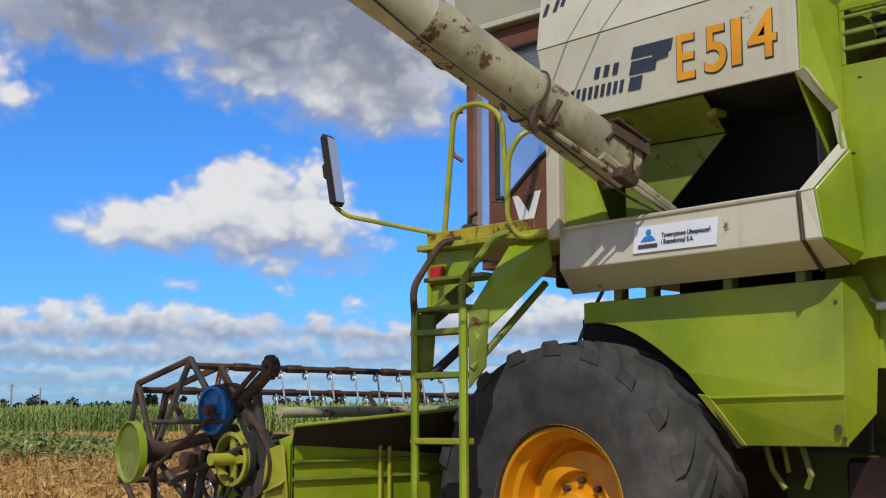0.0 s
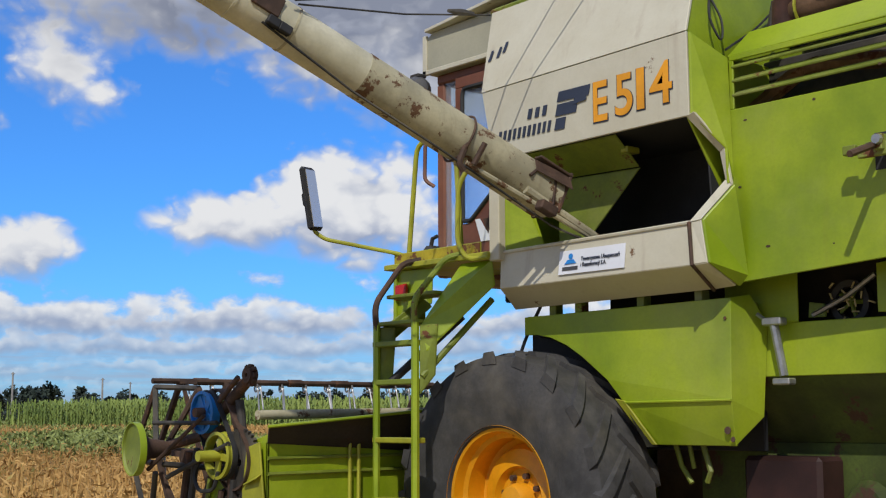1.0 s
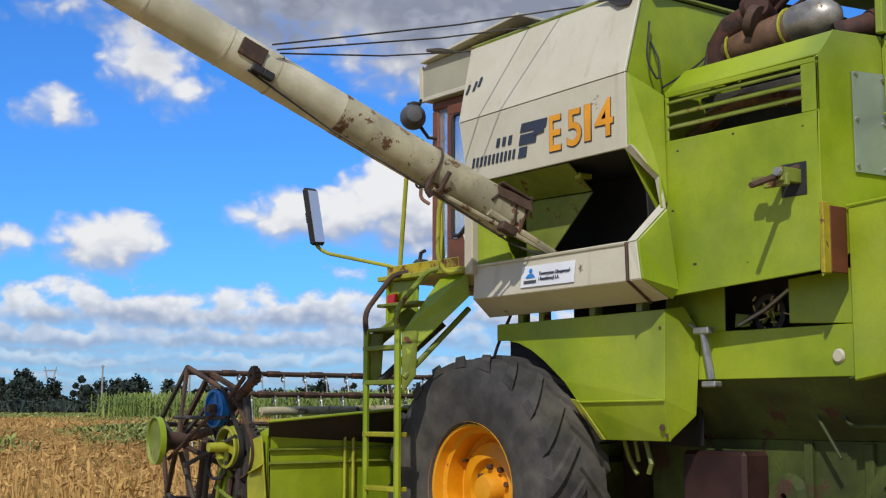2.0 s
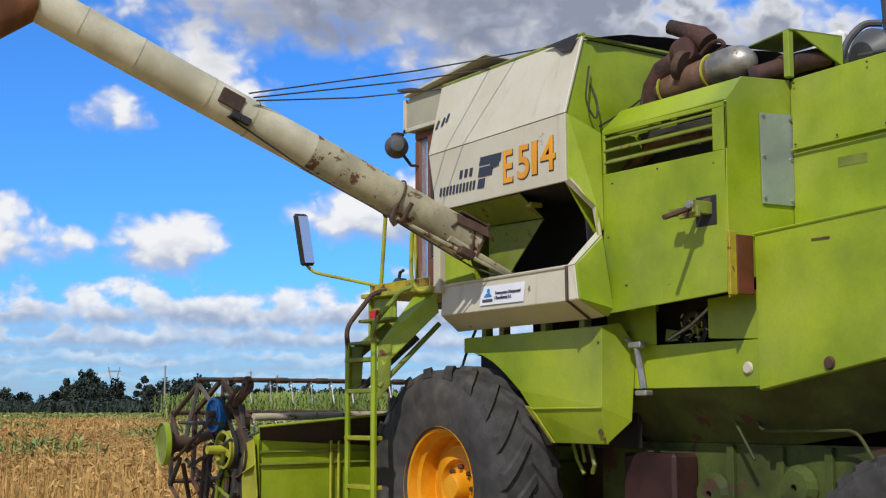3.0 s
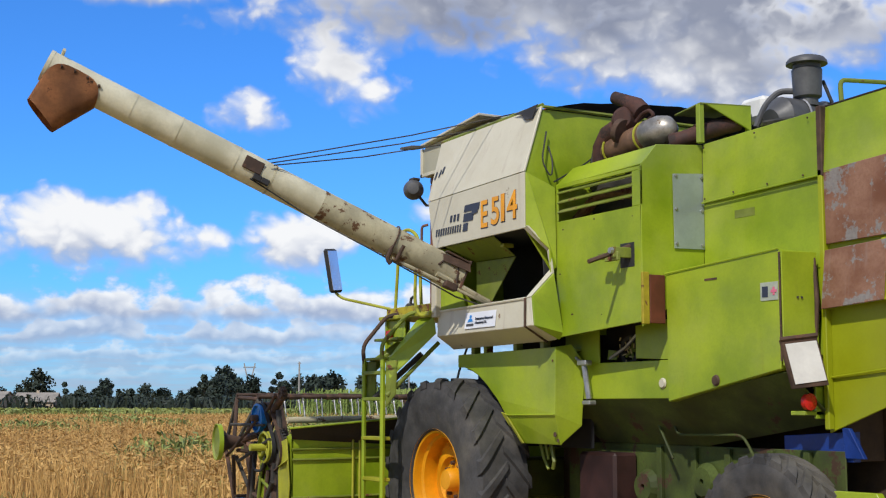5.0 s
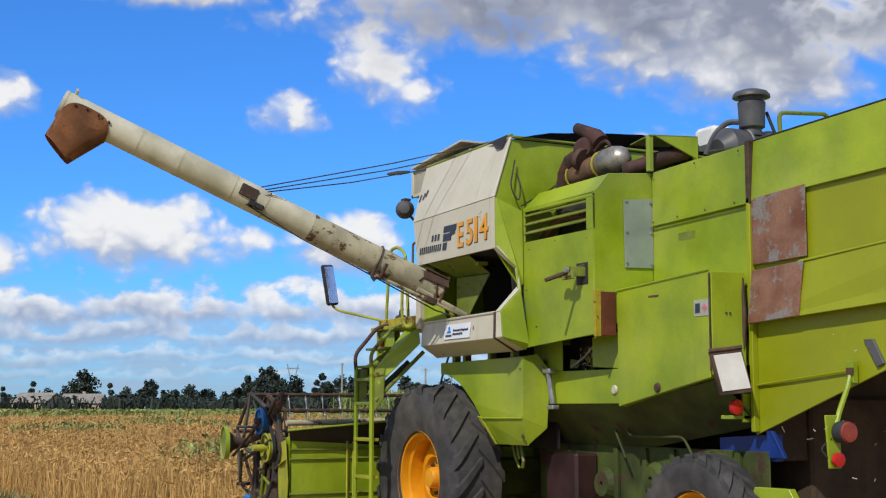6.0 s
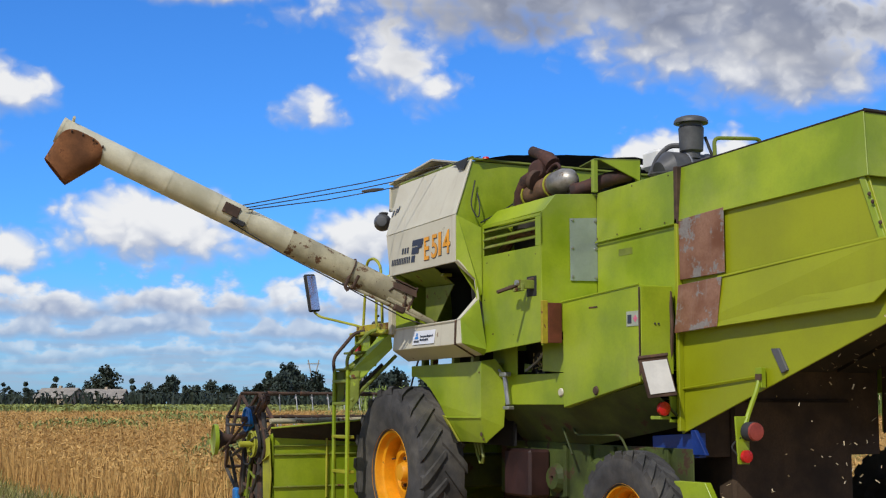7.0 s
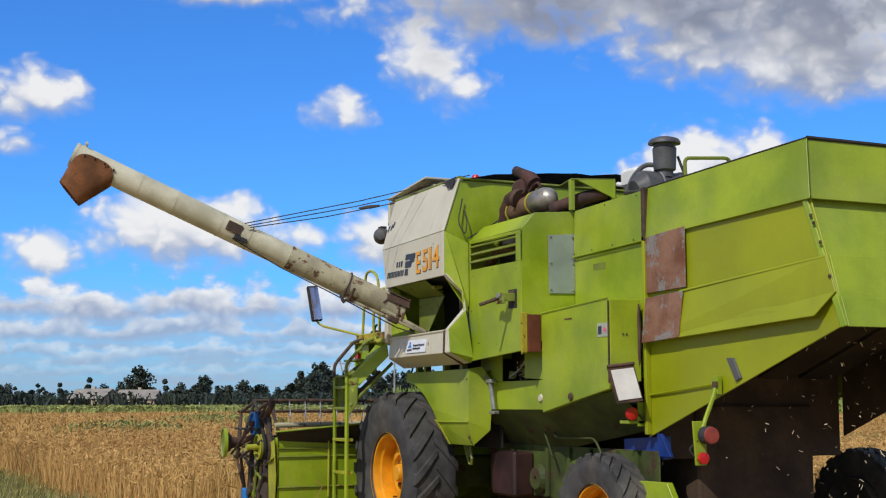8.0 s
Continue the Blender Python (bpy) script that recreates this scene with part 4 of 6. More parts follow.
# ---- the unloading auger: a long tube swung out to the side ----
def build_auger(root):
    a, b = Vector((0.685, -1.299, 2.087)), Vector((0.138, -4.575, 3.572))
    d = (b - a).normalized()
    r = 0.109
    at = lambda s: a + d * s
    L = (b - a).length
    aug = part("unloading_auger", tube([at(1.55), at(L)], r, 36), AUGER_PAINT, root, "long cream unloading auger tube, rust-streaked", smooth=True)
    part("worn_section", tube([at(0.40), at(1.57)], r + 0.002, 36), AUGER_WORN, aug, "tube section with flaking rusty paint", smooth=True)
    for s in (1.31, 1.96, 2.24, 2.68, 3.02):
        part("weld_ring", tube([at(s - 0.006), at(s + 0.006)], r + 0.0025, 36), AUGER_WORN if s < 2.2 else AUGER_PAINT, aug, smooth=True)
    side = d.cross(Vector((0, 0, 1))).normalized()
    up = side.cross(d).normalized()
    face = (side * (1 if side.x > 0 else -1)).normalized()
    part("inspection_plate", box(-0.07, 0.07, -0.004, 0.012, -0.045, 0.045, 0.004, Matrix.Translation(at(2.12) + (face * 0.95 + up * 0.1).normalized() * (r - 0.002)) @ Matrix((d, face, up)).transposed().to_4x4()), RUSTY, aug, "rusty inspection plate")
    for s in (2.00, 2.06):
        part("hose_clip", box(-0.03, 0.03, -0.01, 0.03, -0.02, 0.02, 0.004, Matrix.Translation(at(s) + (face * 0.9 - up * 0.55).normalized() * (r - 0.002)) @ Matrix((d, face, up)).transposed().to_4x4()), BLACK_AND_SHADE, aug)
    # lift rod along the underside
    low = lambda s, k: at(s) - up * (r * 0.72 + k) + face * (r * 0.80)
    part("lift_rod", joined(tube([low(0.95, 0.05), low(-0.18, 0.02)], 0.014, 8), tube([low(0.6, 0.0), low(0.02, 0.02)], 0.022, 8)), AUGER_WORN, aug, "rusty lift rod under the tube")
    part("rod_clamp", joined(tube([low(0.98, -0.06), low(0.98, 0.07), low(0.94, 0.09)], 0.016, 7, 0.03), tube([low(0.92, -0.06) + face * 0.06, low(0.92, 0.05) + face * 0.03], 0.014, 7)), RUSTY, aug)
    part("collar", joined(*[tube([at(s) + (face * math.cos(t) + up * math.sin(t)) * (r + 0.012) for t in [k * 2 * math.pi / 24 for k in range(24)]], 0.006, 6, closed=True) for s in (0.98,)]), RUSTY, aug)
    frame_at = lambda q: Matrix.Translation(at(q)) @ Matrix((d, face, up)).transposed().to_4x4()
    part("foot_flange", joined(box(-0.010, 0.010, -0.112, 0.112, -0.100, 0.118, 0.004, frame_at(0.40)), box(0.0, 0.20, 0.06, 0.115, 0.095, 0.108, 0.003, frame_at(0.40))), RUSTY, aug, "rusty hinge flange")
    part("end_gutter", sheet([tuple(at(0.95) - up * r - face * 0.05), tuple(at(0.43) - up * (r + 0.012) - face * 0.05), tuple(at(0.43) - up * (r - 0.02) + face * 0.085), tuple(at(0.68) - up * (r - 0.03) + face * 0.075)], tuple(up), 0.006), AUGER_WORN, aug, "bent sheet gutter under the tube end")
    part("hinge_block", box(-0.03, 0.07, 0.10, 0.16, -0.15, -0.10, 0.006, frame_at(0.46)), RUSTY, aug)
    part("clamp_loop", tube([low(0.62, -0.06) + face * 0.03, low(0.58, -0.13) + face * 0.02, low(0.48, -0.14) + face * 0.02, low(0.44, 0.0) + face * 0.02], 0.008, 6, 0.03), RUSTY, aug)
    part("rod_hook", tube([low(-0.12, 0.02), low(-0.20, 0.01), low(-0.23, 0.04), low(-0.21, 0.07)], 0.011, 6, 0.02), RUSTY, aug)
    part("side_flap", sheet([tuple(at(0.40) + face * 0.10 + up * 0.10), tuple(at(0.62) + face * 0.105 + up * 0.075), tuple(at(0.60) + face * 0.125 + up * 0.02), tuple(at(0.38) + face * 0.14 + up * 0.03)], tuple(-face), 0.005), RUSTY, aug, "bent rusty side flap")
    part("hydraulic_hose", tube([low(2.1, 0.0), low(1.6, 0.05), low(1.1, 0.06), low(0.4, 0.09), low(-0.1, 0.02)], 0.006, 5), RUBBER, aug)
    # rubber-like spout hanging from the end
    spout = bmesh.new()
    rings = []
    mouth = at(L - 0.115) - up * 0.325 - face * 0.01
    out = (d * 0.93 + up * 0.12).normalized()
    for k in range(8):
        f = k / 7
        ring = []
        for q in range(32):
            ca, sa = math.cos(2 * math.pi * q / 32), math.sin(2 * math.pi * q / 32)
            ca = math.copysign(abs(ca) ** 0.6, ca)
            phi = math.copysign(abs(sa) ** 0.7, sa) * radians(112)
            top = at(L - 0.205 + 0.195 * ca) + (face * math.sin(phi) - up * math.cos(phi)) * (r + 0.010)
            low_end = mouth + out * (0.122 * ca) + face * (0.105 * sa) + up * (0.045 * ca)
            g = f ** 0.85
            ring.append(spout.verts.new(top.lerp(low_end, g) + face * (0.018 * math.sin(math.pi * f) * sa)))
        rings.append(ring)
    for p, q in zip(rings, rings[1:]):
        for j in range(32):
            spout.faces.new((p[j], p[(j + 1) % 32], q[(j + 1) % 32], q[j]))
    bmesh.ops.solidify(spout, geom=spout.faces[:], thickness=0.008)
    part("spout", spout, RUST_RUBBER, aug, "rust-brown discharge spout", smooth=True)
    part("end_cap", joined(tube([at(L - 0.02), at(L + 0.006)], r + 0.003, 36), tube([at(L - 0.06) + up * (r + 0.01) - face * 0.1, at(L - 0.06) + up * (r + 0.02) + face * 0.09], 0.012, 6)), AUGER_PAINT, aug, smooth=True)
    for k in range(4):
        part("spout_bolt", lathe([(0, 0), (0.013, 0), (0.013, 0.012), (0, 0.014)], 6, Matrix.Translation(at(L - 0.36 + 0.09 * k) + (face * 0.96 + up * (0.05 + 0.14 * math.sin(k))).normalized() * (r + 0.010))), RUSTY, aug)
    return aug


build_auger(combine)


# ---- the ground and the crops ----
SOIL = material("stubble_soil", (0.29, 0.185, 0.07), 0.95, vary=0.22, scale=0.5, grain=9.0, second=(0.44, 0.33, 0.15), bump=0.6, stain=(0.16, 0.17, 0.05), stain_at=0.62, stain_scale=0.12)
STRAW = material("ripe_straw", (0.58, 0.315, 0.085), 0.8, vary=0.18, scale=0.35, grain=3.0, second=(0.62, 0.385, 0.13), bump=0.0, per_piece=0.28, stain=(0.36, 0.34, 0.10), stain_at=0.60, stain_scale=0.22)
WEED = material("weed_green", (0.27, 0.33, 0.075), 0.7, vary=0.3, scale=1.5, bump=0.0, per_piece=0.6, second=(0.36, 0.40, 0.11))
GRASS = material("dry_grass", (0.22, 0.24, 0.06), 0.8, vary=0.3, scale=1.0, bump=0.0, per_piece=0.6, second=(0.36, 0.33, 0.10))
CORN = material("maize_green", (0.24, 0.36, 0.06), 0.6, vary=0.25, scale=0.2, bump=0.0, per_piece=0.5, second=(0.34, 0.41, 0.10))
LEAF = material("tree_leaves", (0.032, 0.052, 0.034), 0.7, vary=0.3, scale=0.3, bump=0.0, per_piece=0.6)
BARK = material("bark", (0.10, 0.08, 0.06), 0.9, vary=0.3, scale=3.0)
HOUSE_WALL = material("pale_render", (0.47, 0.38, 0.27), 0.85, vary=0.1, scale=0.4)
HOUSE_ROOF = material("grey_roof", (0.30, 0.27, 0.23), 0.8, vary=0.15, scale=0.5)
PANE = material("dark_pane", (0.05, 0.06, 0.07), 0.2, vary=0.2)
CONCRETE = material("weathered_concrete", (0.34, 0.33, 0.31), 0.85, vary=0.15, scale=1.0)
EYE = Vector((4.25, -6.5, 0.0))

bm = bmesh.new()
bmesh.ops.create_grid(bm, x_segments=2, y_segments=2, size=3500)
tagged(part("ground", bm, SOIL, None, "wide field of pale stubble and ripe grain"), category="ground", kind="structure")

rng = np.random.default_rng(7)


def blades(name, xs, ys, heights, widths, mat, label, lean=0.18, head=0.0, category="crop", base_z=0.0, group=""):
    """One mesh of upright tapered blades; with head, each carries a drooping ear of that length."""
    n = len(xs)
    a = rng.uniform(0, 2 * np.pi, n)
    l = rng.normal(0, lean, (n, 2))
    ux, uy = np.cos(a) * widths / 2, np.sin(a) * widths / 2
    tx, ty = xs + l[:, 0] * heights, ys + l[:, 1] * heights
    z0, z1 = np.full(n, base_z), base_z + heights
    rows = [np.stack(p, 1) for p in ((xs - ux, ys - uy, z0), (xs + ux, ys + uy, z0), (tx + ux * 0.5, ty + uy * 0.5, z1), (tx - ux * 0.5, ty - uy * 0.5, z1))]
    k = 4
    faces = [[0, 1, 2, 3]]
    if head:
        d = rng.normal(0, 0.6, (n, 2))
        hx, hy = tx + d[:, 0] * head, ty + d[:, 1] * head
        hz = z1 + head * rng.uniform(-0.6, 0.9, n)
        f = 1.5
        rows += [np.stack(p, 1) for p in ((tx + (hx - tx) * 0.5 + ux * f, ty + (hy - ty) * 0.5 + uy * f, (z1 + hz) / 2 + 0.006), (hx, hy, hz), (tx + (hx - tx) * 0.5 - ux * f, ty + (hy - ty) * 0.5 - uy * f, (z1 + hz) / 2 - 0.006))]
        faces.append([3, 2, 4, 5, 6])
        k = 7
    verts = np.stack(rows, 1).reshape(-1, 3)
    me = bpy.data.meshes.new(name)
    me.from_pydata(verts.tolist(), [], [[i * k + v for v in f] for i in range(n) for f in faces])
    me.materials.append(mat)
    return tagged(new(name, me), label, category, group, "stuff")


def scatter(n, x0, x1, y0, y1):
    return rng.uniform(x0, x1, n), rng.uniform(y0, y1, n)


def patchy(xs, ys, scale, seed):
    return np.array([noise.noise((x * scale, y * scale, seed)) for x, y in zip(xs, ys)])


# standing grain beside and ahead of the swath
xs, ys = scatter(120000, -34, -2.0, -3.0, 22)
keep = ~((ys < 2.45) & (ys > -2.45) & (xs > -10.4)) & (ys < (2.0 - xs) * 1.25) & ((xs < -10.4) | (ys > 2.4))
xs, ys = xs[keep], ys[keep]
hs = 0.60 + 0.08 * rng.normal(0, 1, len(xs)) + 0.10 * patchy(xs, ys, 0.35, 1.0)
blades("standing_grain", xs, ys, hs, np.full(len(xs), 0.012), STRAW, "ripe tan grain standing knee-high beside the swath", head=0.09)
xs, ys = scatter(110000, -110, -30, -3.0, 110)
keep = (ys < -xs * 1.3) & (np.hypot(xs, ys) < 125)
xs, ys = xs[keep], ys[keep]
hs = 0.62 + 0.09 * rng.normal(0, 1, len(xs)) + 0.12 * patchy(xs, ys, 0.12, 2.0)
blades("far_grain", xs, ys, hs, np.full(len(xs), 0.035), STRAW, "ripe tan grain reaching to the maize", head=0.16)

# the grain that the header meets, in strips across the swath
STRIPS = []
for i in range(19):
    x = -2.15 - 0.45 * i
    n = 230
    sx, sy = rng.uniform(-0.22, 0.22, n), rng.uniform(-2.40, 2.40, n)
    ob = blades("grain_strip", sx, sy, 0.58 + 0.08 * rng.normal(0, 1, n), np.full(n, 0.016), STRAW, "strip of ripe grain that falls before the header", head=0.09, group="grain strips in the swath")
    ob.location = (x, 0, 0)
    STRIPS.append((ob, x))

# stubble and loose straw behind the machine
xs, ys = scatter(16000, -9, 12, -2.3, 16)
blades("stubble", xs, ys, rng.uniform(0.05, 0.14, len(xs)), np.full(len(xs), 0.012), STRAW, "short cut stubble with loose straw", lean=0.7, category="stubble")

# dry grass along the near edge of the field
xs, ys = scatter(16000, -45, -2, -6.3, -2.9)
hs = np.maximum(0.05, 0.18 + 0.12 * patchy(xs, ys, 0.6, 5.0) + 0.05 * rng.normal(0, 1, len(xs)))
blades("verge_grass", xs, ys, hs, np.full(len(xs), 0.014), GRASS, "low dry green grass along the field edge", lean=0.4, category="grass")

# weeds standing out of the grain
for cx, cy, rx, ry, n in ((-17.5, 5.0, 3.2, 1.8, 3600), (-25, 8.8, 5.0, 3.2, 9000), (-33, 13.0, 6.5, 3.6, 9000), (-16, 0.2, 1.2, 0.8, 500), (-40, 3.0, 3.0, 2.0, 900), (-60, 12.0, 9.0, 2.0, 1800), (-75, 30.0, 12.0, 4.0, 2200)):
    a, r = rng.uniform(0, 2 * np.pi, n), np.sqrt(rng.uniform(0, 1, n))
    far = abs(cx) > 35
    blades("weed_patch", cx + rx * r * np.cos(a), cy + ry * r * np.sin(a), rng.uniform(0.62, 0.98, n) * (1 - 0.25 * r), np.full(n, 0.06 if far else 0.045), WEED, "patch of tall green weeds in the grain", lean=0.3, head=0.12, category="weeds", group="weed patches")


def toward(az, dist):
    a = radians(az)
    return EYE + Vector((-math.sin(a) * dist, math.cos(a) * dist, 0))


# ---- maize field ----
def build_maize():
    p0, p1 = toward(67, 118), toward(24, 92)
    along = (p1 - p0).normalized()
    back = Vector((along.y, -along.x, 0))
    if back.dot(p0 - EYE) < 0:
        back = -back
    L = (p1 - p0).length
    verts, faces = [], []
    for row in range(9):
        for i in range(int(L / 0.42)):
            q = p0 + along * (i * 0.42 + rng.uniform(-0.15, 0.15)) + back * (row * 0.8 + rng.uniform(-0.15, 0.15))
            h = 2.5 + rng.normal(0, 0.14)
            for k in range(9):
                a = rng.uniform(0, 2 * math.pi)
                z = h * (0.15 + 0.85 * (k + 1) / 9)
                d = Vector((math.cos(a), math.sin(a), 0))
                s = Vector((-d.y, d.x, 0)) * 0.055
                m = q + d * 0.28 + Vector((0, 0, z + 0.10))
                e = q + d * 0.55 + Vector((0, 0, z - 0.22))
                b = q + Vector((0, 0, z - 0.20))
                n = len(verts)
                verts += [b - s * 0.6, b + s * 0.6, m + s, m - s, e]
                faces += [[n, n + 1, n + 2, n + 3], [n + 3, n + 2, n + 4]]
            n = len(verts)
            t = Vector((0.05, 0.05, 0))
            verts += [q - t, q + t, q + t * 0.6 + Vector((0, 0, h + 0.25)), q - t * 0.6 + Vector((0, 0, h + 0.25))]
            faces.append([n, n + 1, n + 2, n + 3])
    me = bpy.data.meshes.new("maize_field")
    me.from_pydata([tuple(v) for v in verts], [], faces)
    me.materials.append(CORN)
    tagged(new("maize_field", me), "tall green maize standing beyond the grain", "maize", "", "stuff")
    q0, q1 = p0 + back * 6.5, p1 + back * 6.5
    far0, far1 = p0 + back * 70, p1 + back * 70
    bm = bmesh.new()
    lo = [bm.verts.new((v.x, v.y, 0.01)) for v in (q0, q1, far1, far0)]
    hi = [bm.verts.new((v.x, v.y, 2.2)) for v in (q0, q1, far1, far0)]
    bm.faces.new(hi)
    for i in range(4):
        bm.faces.new((lo[i], lo[(i + 1) % 4], hi[(i + 1) % 4], hi[i]))
    tagged(part("maize_depth", bm, CORN, None, "dense green depth of the maize field"), category="maize", kind="stuff")


build_maize()


# ---- far trees ----
def crown_mesh(seed, tall, wide, leaves, low):
    r = random.Random(seed)
    clumps = []
    for _ in range(16):
        z = r.uniform(low, 1.0)
        w = wide * math.sin(math.pi * min(0.97, max(0.12, (z - low) / (1.02 - low)))) ** 0.6
        a = r.uniform(0, 6.283)
        clumps.append((Vector((math.cos(a) * w * r.uniform(0.1, 0.8), math.sin(a) * w * r.uniform(0.1, 0.8), z * tall)), r.uniform(0.40, 0.72) * wide))
    verts, faces = [], []
    for _ in range(leaves):
        c, rad = r.choice(clumps)
        d = Vector((r.gauss(0, 1), r.gauss(0, 1), r.gauss(0, 0.8))).normalized() * rad * r.uniform(0.45, 1.05)
        p = c + d
        u = Vector((r.gauss(0, 1), r.gauss(0, 1), r.gauss(0, 1))).normalized() * r.uniform(0.4, 0.75)
        v = u.orthogonal().normalized() * r.uniform(0.3, 0.6)
        n = len(verts)
        verts += [p - u, p + v, p + u, p - v]
        faces.append([n, n + 1, n + 2, n + 3])
    me = bpy.data.meshes.new("crown")
    me.from_pydata([tuple(v) for v in verts], [], faces)
    me.materials.append(LEAF)
    return me


def tree(seed, tall, wide, leaves, low, label):
    root = tagged(new("tree"), label, "tree", "far tree belt")
    part("trunk", tube([(0, 0, 0), (0.1, 0, tall * 0.3), (0.0, 0.1, tall * 0.75)], [0.28, 0.2, 0.06], 7), BARK, root)
    part("limb", tube([(0.05, 0, tall * 0.35), (wide * 0.5, 0.2, tall * 0.6)], [0.12, 0.04], 5), BARK, root)
    part("limb", tube([(0.05, 0, tall * 0.45), (-wide * 0.5, -0.2, tall * 0.7)], [0.10, 0.04], 5), BARK, root)
    c = new("crown", crown_mesh(seed, tall, wide, leaves, low))
    c.parent = root
    return root


KINDS = [tree(1, 10.5, 3.6, 900, 0.22, "broad dark-green tree far across the field"), tree(2, 9.0, 3.2, 800, 0.15, "round dark-green tree far across the field"),
         tree(3, 11.5, 1.7, 620, 0.12, "slender pointed tree far across the field"), tree(4, 6.5, 3.4, 760, 0.05, "low bushy tree far across the field"), tree(5, 12.0, 4.2, 950, 0.3, "tall loose-crowned tree far across the field")]
r = random.Random(11)
for i, k in enumerate(KINDS):
    k.matrix_basis = Matrix.Translation(toward(64 + 3.3 * i, 470))
az = 30.0
while az < 95:
    dense = 0.19 if az < 70.5 else 0.27
    k = r.choices(KINDS, (3, 3, 1.6, 3, 1.2) if az < 71 else (1.2, 2, 2.2, 4, 0.6))[0]
    dist = r.uniform(440, 540) if az < 71 else r.uniform(520, 680)
    s = r.uniform(0.75, 1.15) * (1.0 if 61.5 < az < 71 else 0.85)
    t = copy_thing(k, Matrix.Translation(toward(az, dist)) @ Matrix.Rotation(r.uniform(0, 6.28), 4, "Z"))
    t.scale = (s, s, s)
    az += dense * r.uniform(0.5, 1.5)

# low hedge under the tree belt
xs, ys, hs = [], [], []
for i in range(8000):
    p = toward(r.uniform(30, 96), r.uniform(385, 420))
    xs.append(p.x), ys.append(p.y), hs.append(r.uniform(1.6, 4.4))
blades("hedge", np.array(xs), np.array(ys), np.array(hs), np.full(len(xs), 0.9), LEAF, "dark hedge along the far side of the field", lean=0.3, head=0.9, category="hedge")
xs, ys, hs = [], [], []
for i in range(9000):
    p = toward(r.uniform(60, 96), r.uniform(190, 380))
    xs.append(p.x), ys.append(p.y), hs.append(r.uniform(0.5, 1.0))
blades("meadow", np.array(xs), np.array(ys), np.array(hs), np.full(len(xs), 0.5), WEED, "green meadow strip before the hedge", lean=0.3, head=0.4, category="meadow")


# ---- far farmhouses, poles, pylon ----
def house(az, dist, length, depth, wall_h, roof_h, turn, label):
    root = tagged(new("farmhouse"), label, "house", "far farmhouses")
    l, d = length / 2, depth / 2
    part("wall", prism([(-l, 0), (l, 0), (l, wall_h), (-l, wall_h)], -d, d, "y", 0.0), HOUSE_WALL, root)
    pieces("gable", (prism([(-d, wall_h), (d, wall_h), (0, wall_h + roof_h)], -l, -l + 0.3, "x", 0.0), prism([(-d, wall_h), (d, wall_h), (0, wall_h + roof_h)], l - 0.3, l, "x", 0.0)), HOUSE_WALL, root)
    roof = part("roof", joined(sheet([(-l - 0.4, -d - 0.4, wall_h - 0.1), (l + 0.4, -d - 0.4, wall_h - 0.1), (l + 0.4, 0, wall_h + roof_h), (-l - 0.4, 0, wall_h + roof_h)], (0, 0, 1), 0.2, 0.0),
                               sheet([(-l - 0.4, d + 0.4, wall_h - 0.1), (l + 0.4, d + 0.4, wall_h - 0.1), (l + 0.4, 0, wall_h + roof_h), (-l - 0.4, 0, wall_h + roof_h)], (0, 0, 1), 0.2, 0.0)), HOUSE_ROOF, root)
    part("chimney", box(-0.4, 0.4, -0.3, 0.5, wall_h + roof_h - 0.6, wall_h + roof_h + 0.8, 0.02), HOUSE_WALL, roof)
    n = int(length / 4)
    for i in range(n):
        x = -l + (i + 0.5) * length / n
        w = part("window", box(x - 0.6, x + 0.6, -d - 0.05, -d + 0.1, wall_h * 0.3, wall_h * 0.75, 0.0), HOUSE_WALL, root)
        part("pane", box(x - 0.5, x + 0.5, -d - 0.08, -d - 0.052, wall_h * 0.33, wall_h * 0.72, 0.0), PANE, w)
    root.matrix_basis = Matrix.Translation(toward(az, dist)) @ Matrix.Rotation(radians(turn), 4, "Z")


house(79.0, 395, 12, 8, 2.8, 2.6, 40, "long pale farmhouse with a grey gable roof")
house(77.2, 400, 11, 8, 2.7, 2.5, 62, "pale farmhouse beside trees with a grey roof")
house(84.6, 420, 14, 8, 3.0, 2.6, 66, "pale farmhouse far across the field")


def utility_pole(az, dist, h):
    p = part("utility_pole", tube([(0, 0, 0), (0, 0, h)], [0.30, 0.20], 8), CONCRETE, None)
    tagged(p, "plain grey concrete utility pole far off", "pole", "far utility poles")
    part("crossarm", box(-0.8, 0.8, -0.12, 0.12, h - 0.5, h - 0.3, 0.01), CONCRETE, p)
    p.matrix_basis = Matrix.Translation(toward(az, dist))


utility_pole(66.7, 330, 12.3)
utility_pole(63.2, 330, 11.0)
utility_pole(62.1, 420, 12.5)
pylon = tagged(new("pylon"), "grey lattice pylon on the horizon", "pylon")
pylon.matrix_basis = Matrix.Translation(toward(68.75, 900)) @ Matrix.Rotation(radians(60), 4, "Z")
for sx in (-1, 1):
    part("leg", tube([(sx * 2.5, 0, 0), (sx * 0.9, 0, 18), (sx * 3.6, 0, 30)], 0.42, 5), CONCRETE, pylon)
    part("brace", joined(tube([(sx * 2.5, 0, 2), (-sx * 1.6, 0, 10)], 0.25, 4), tube([(sx * 1.6, 0, 10), (-sx * 0.9, 0, 18)], 0.25, 4)), CONCRETE, pylon)
part("crossarm", tube([(-4.2, 0, 27.5), (4.2, 0, 27.5)], 0.35, 5), CONCRETE, pylon)


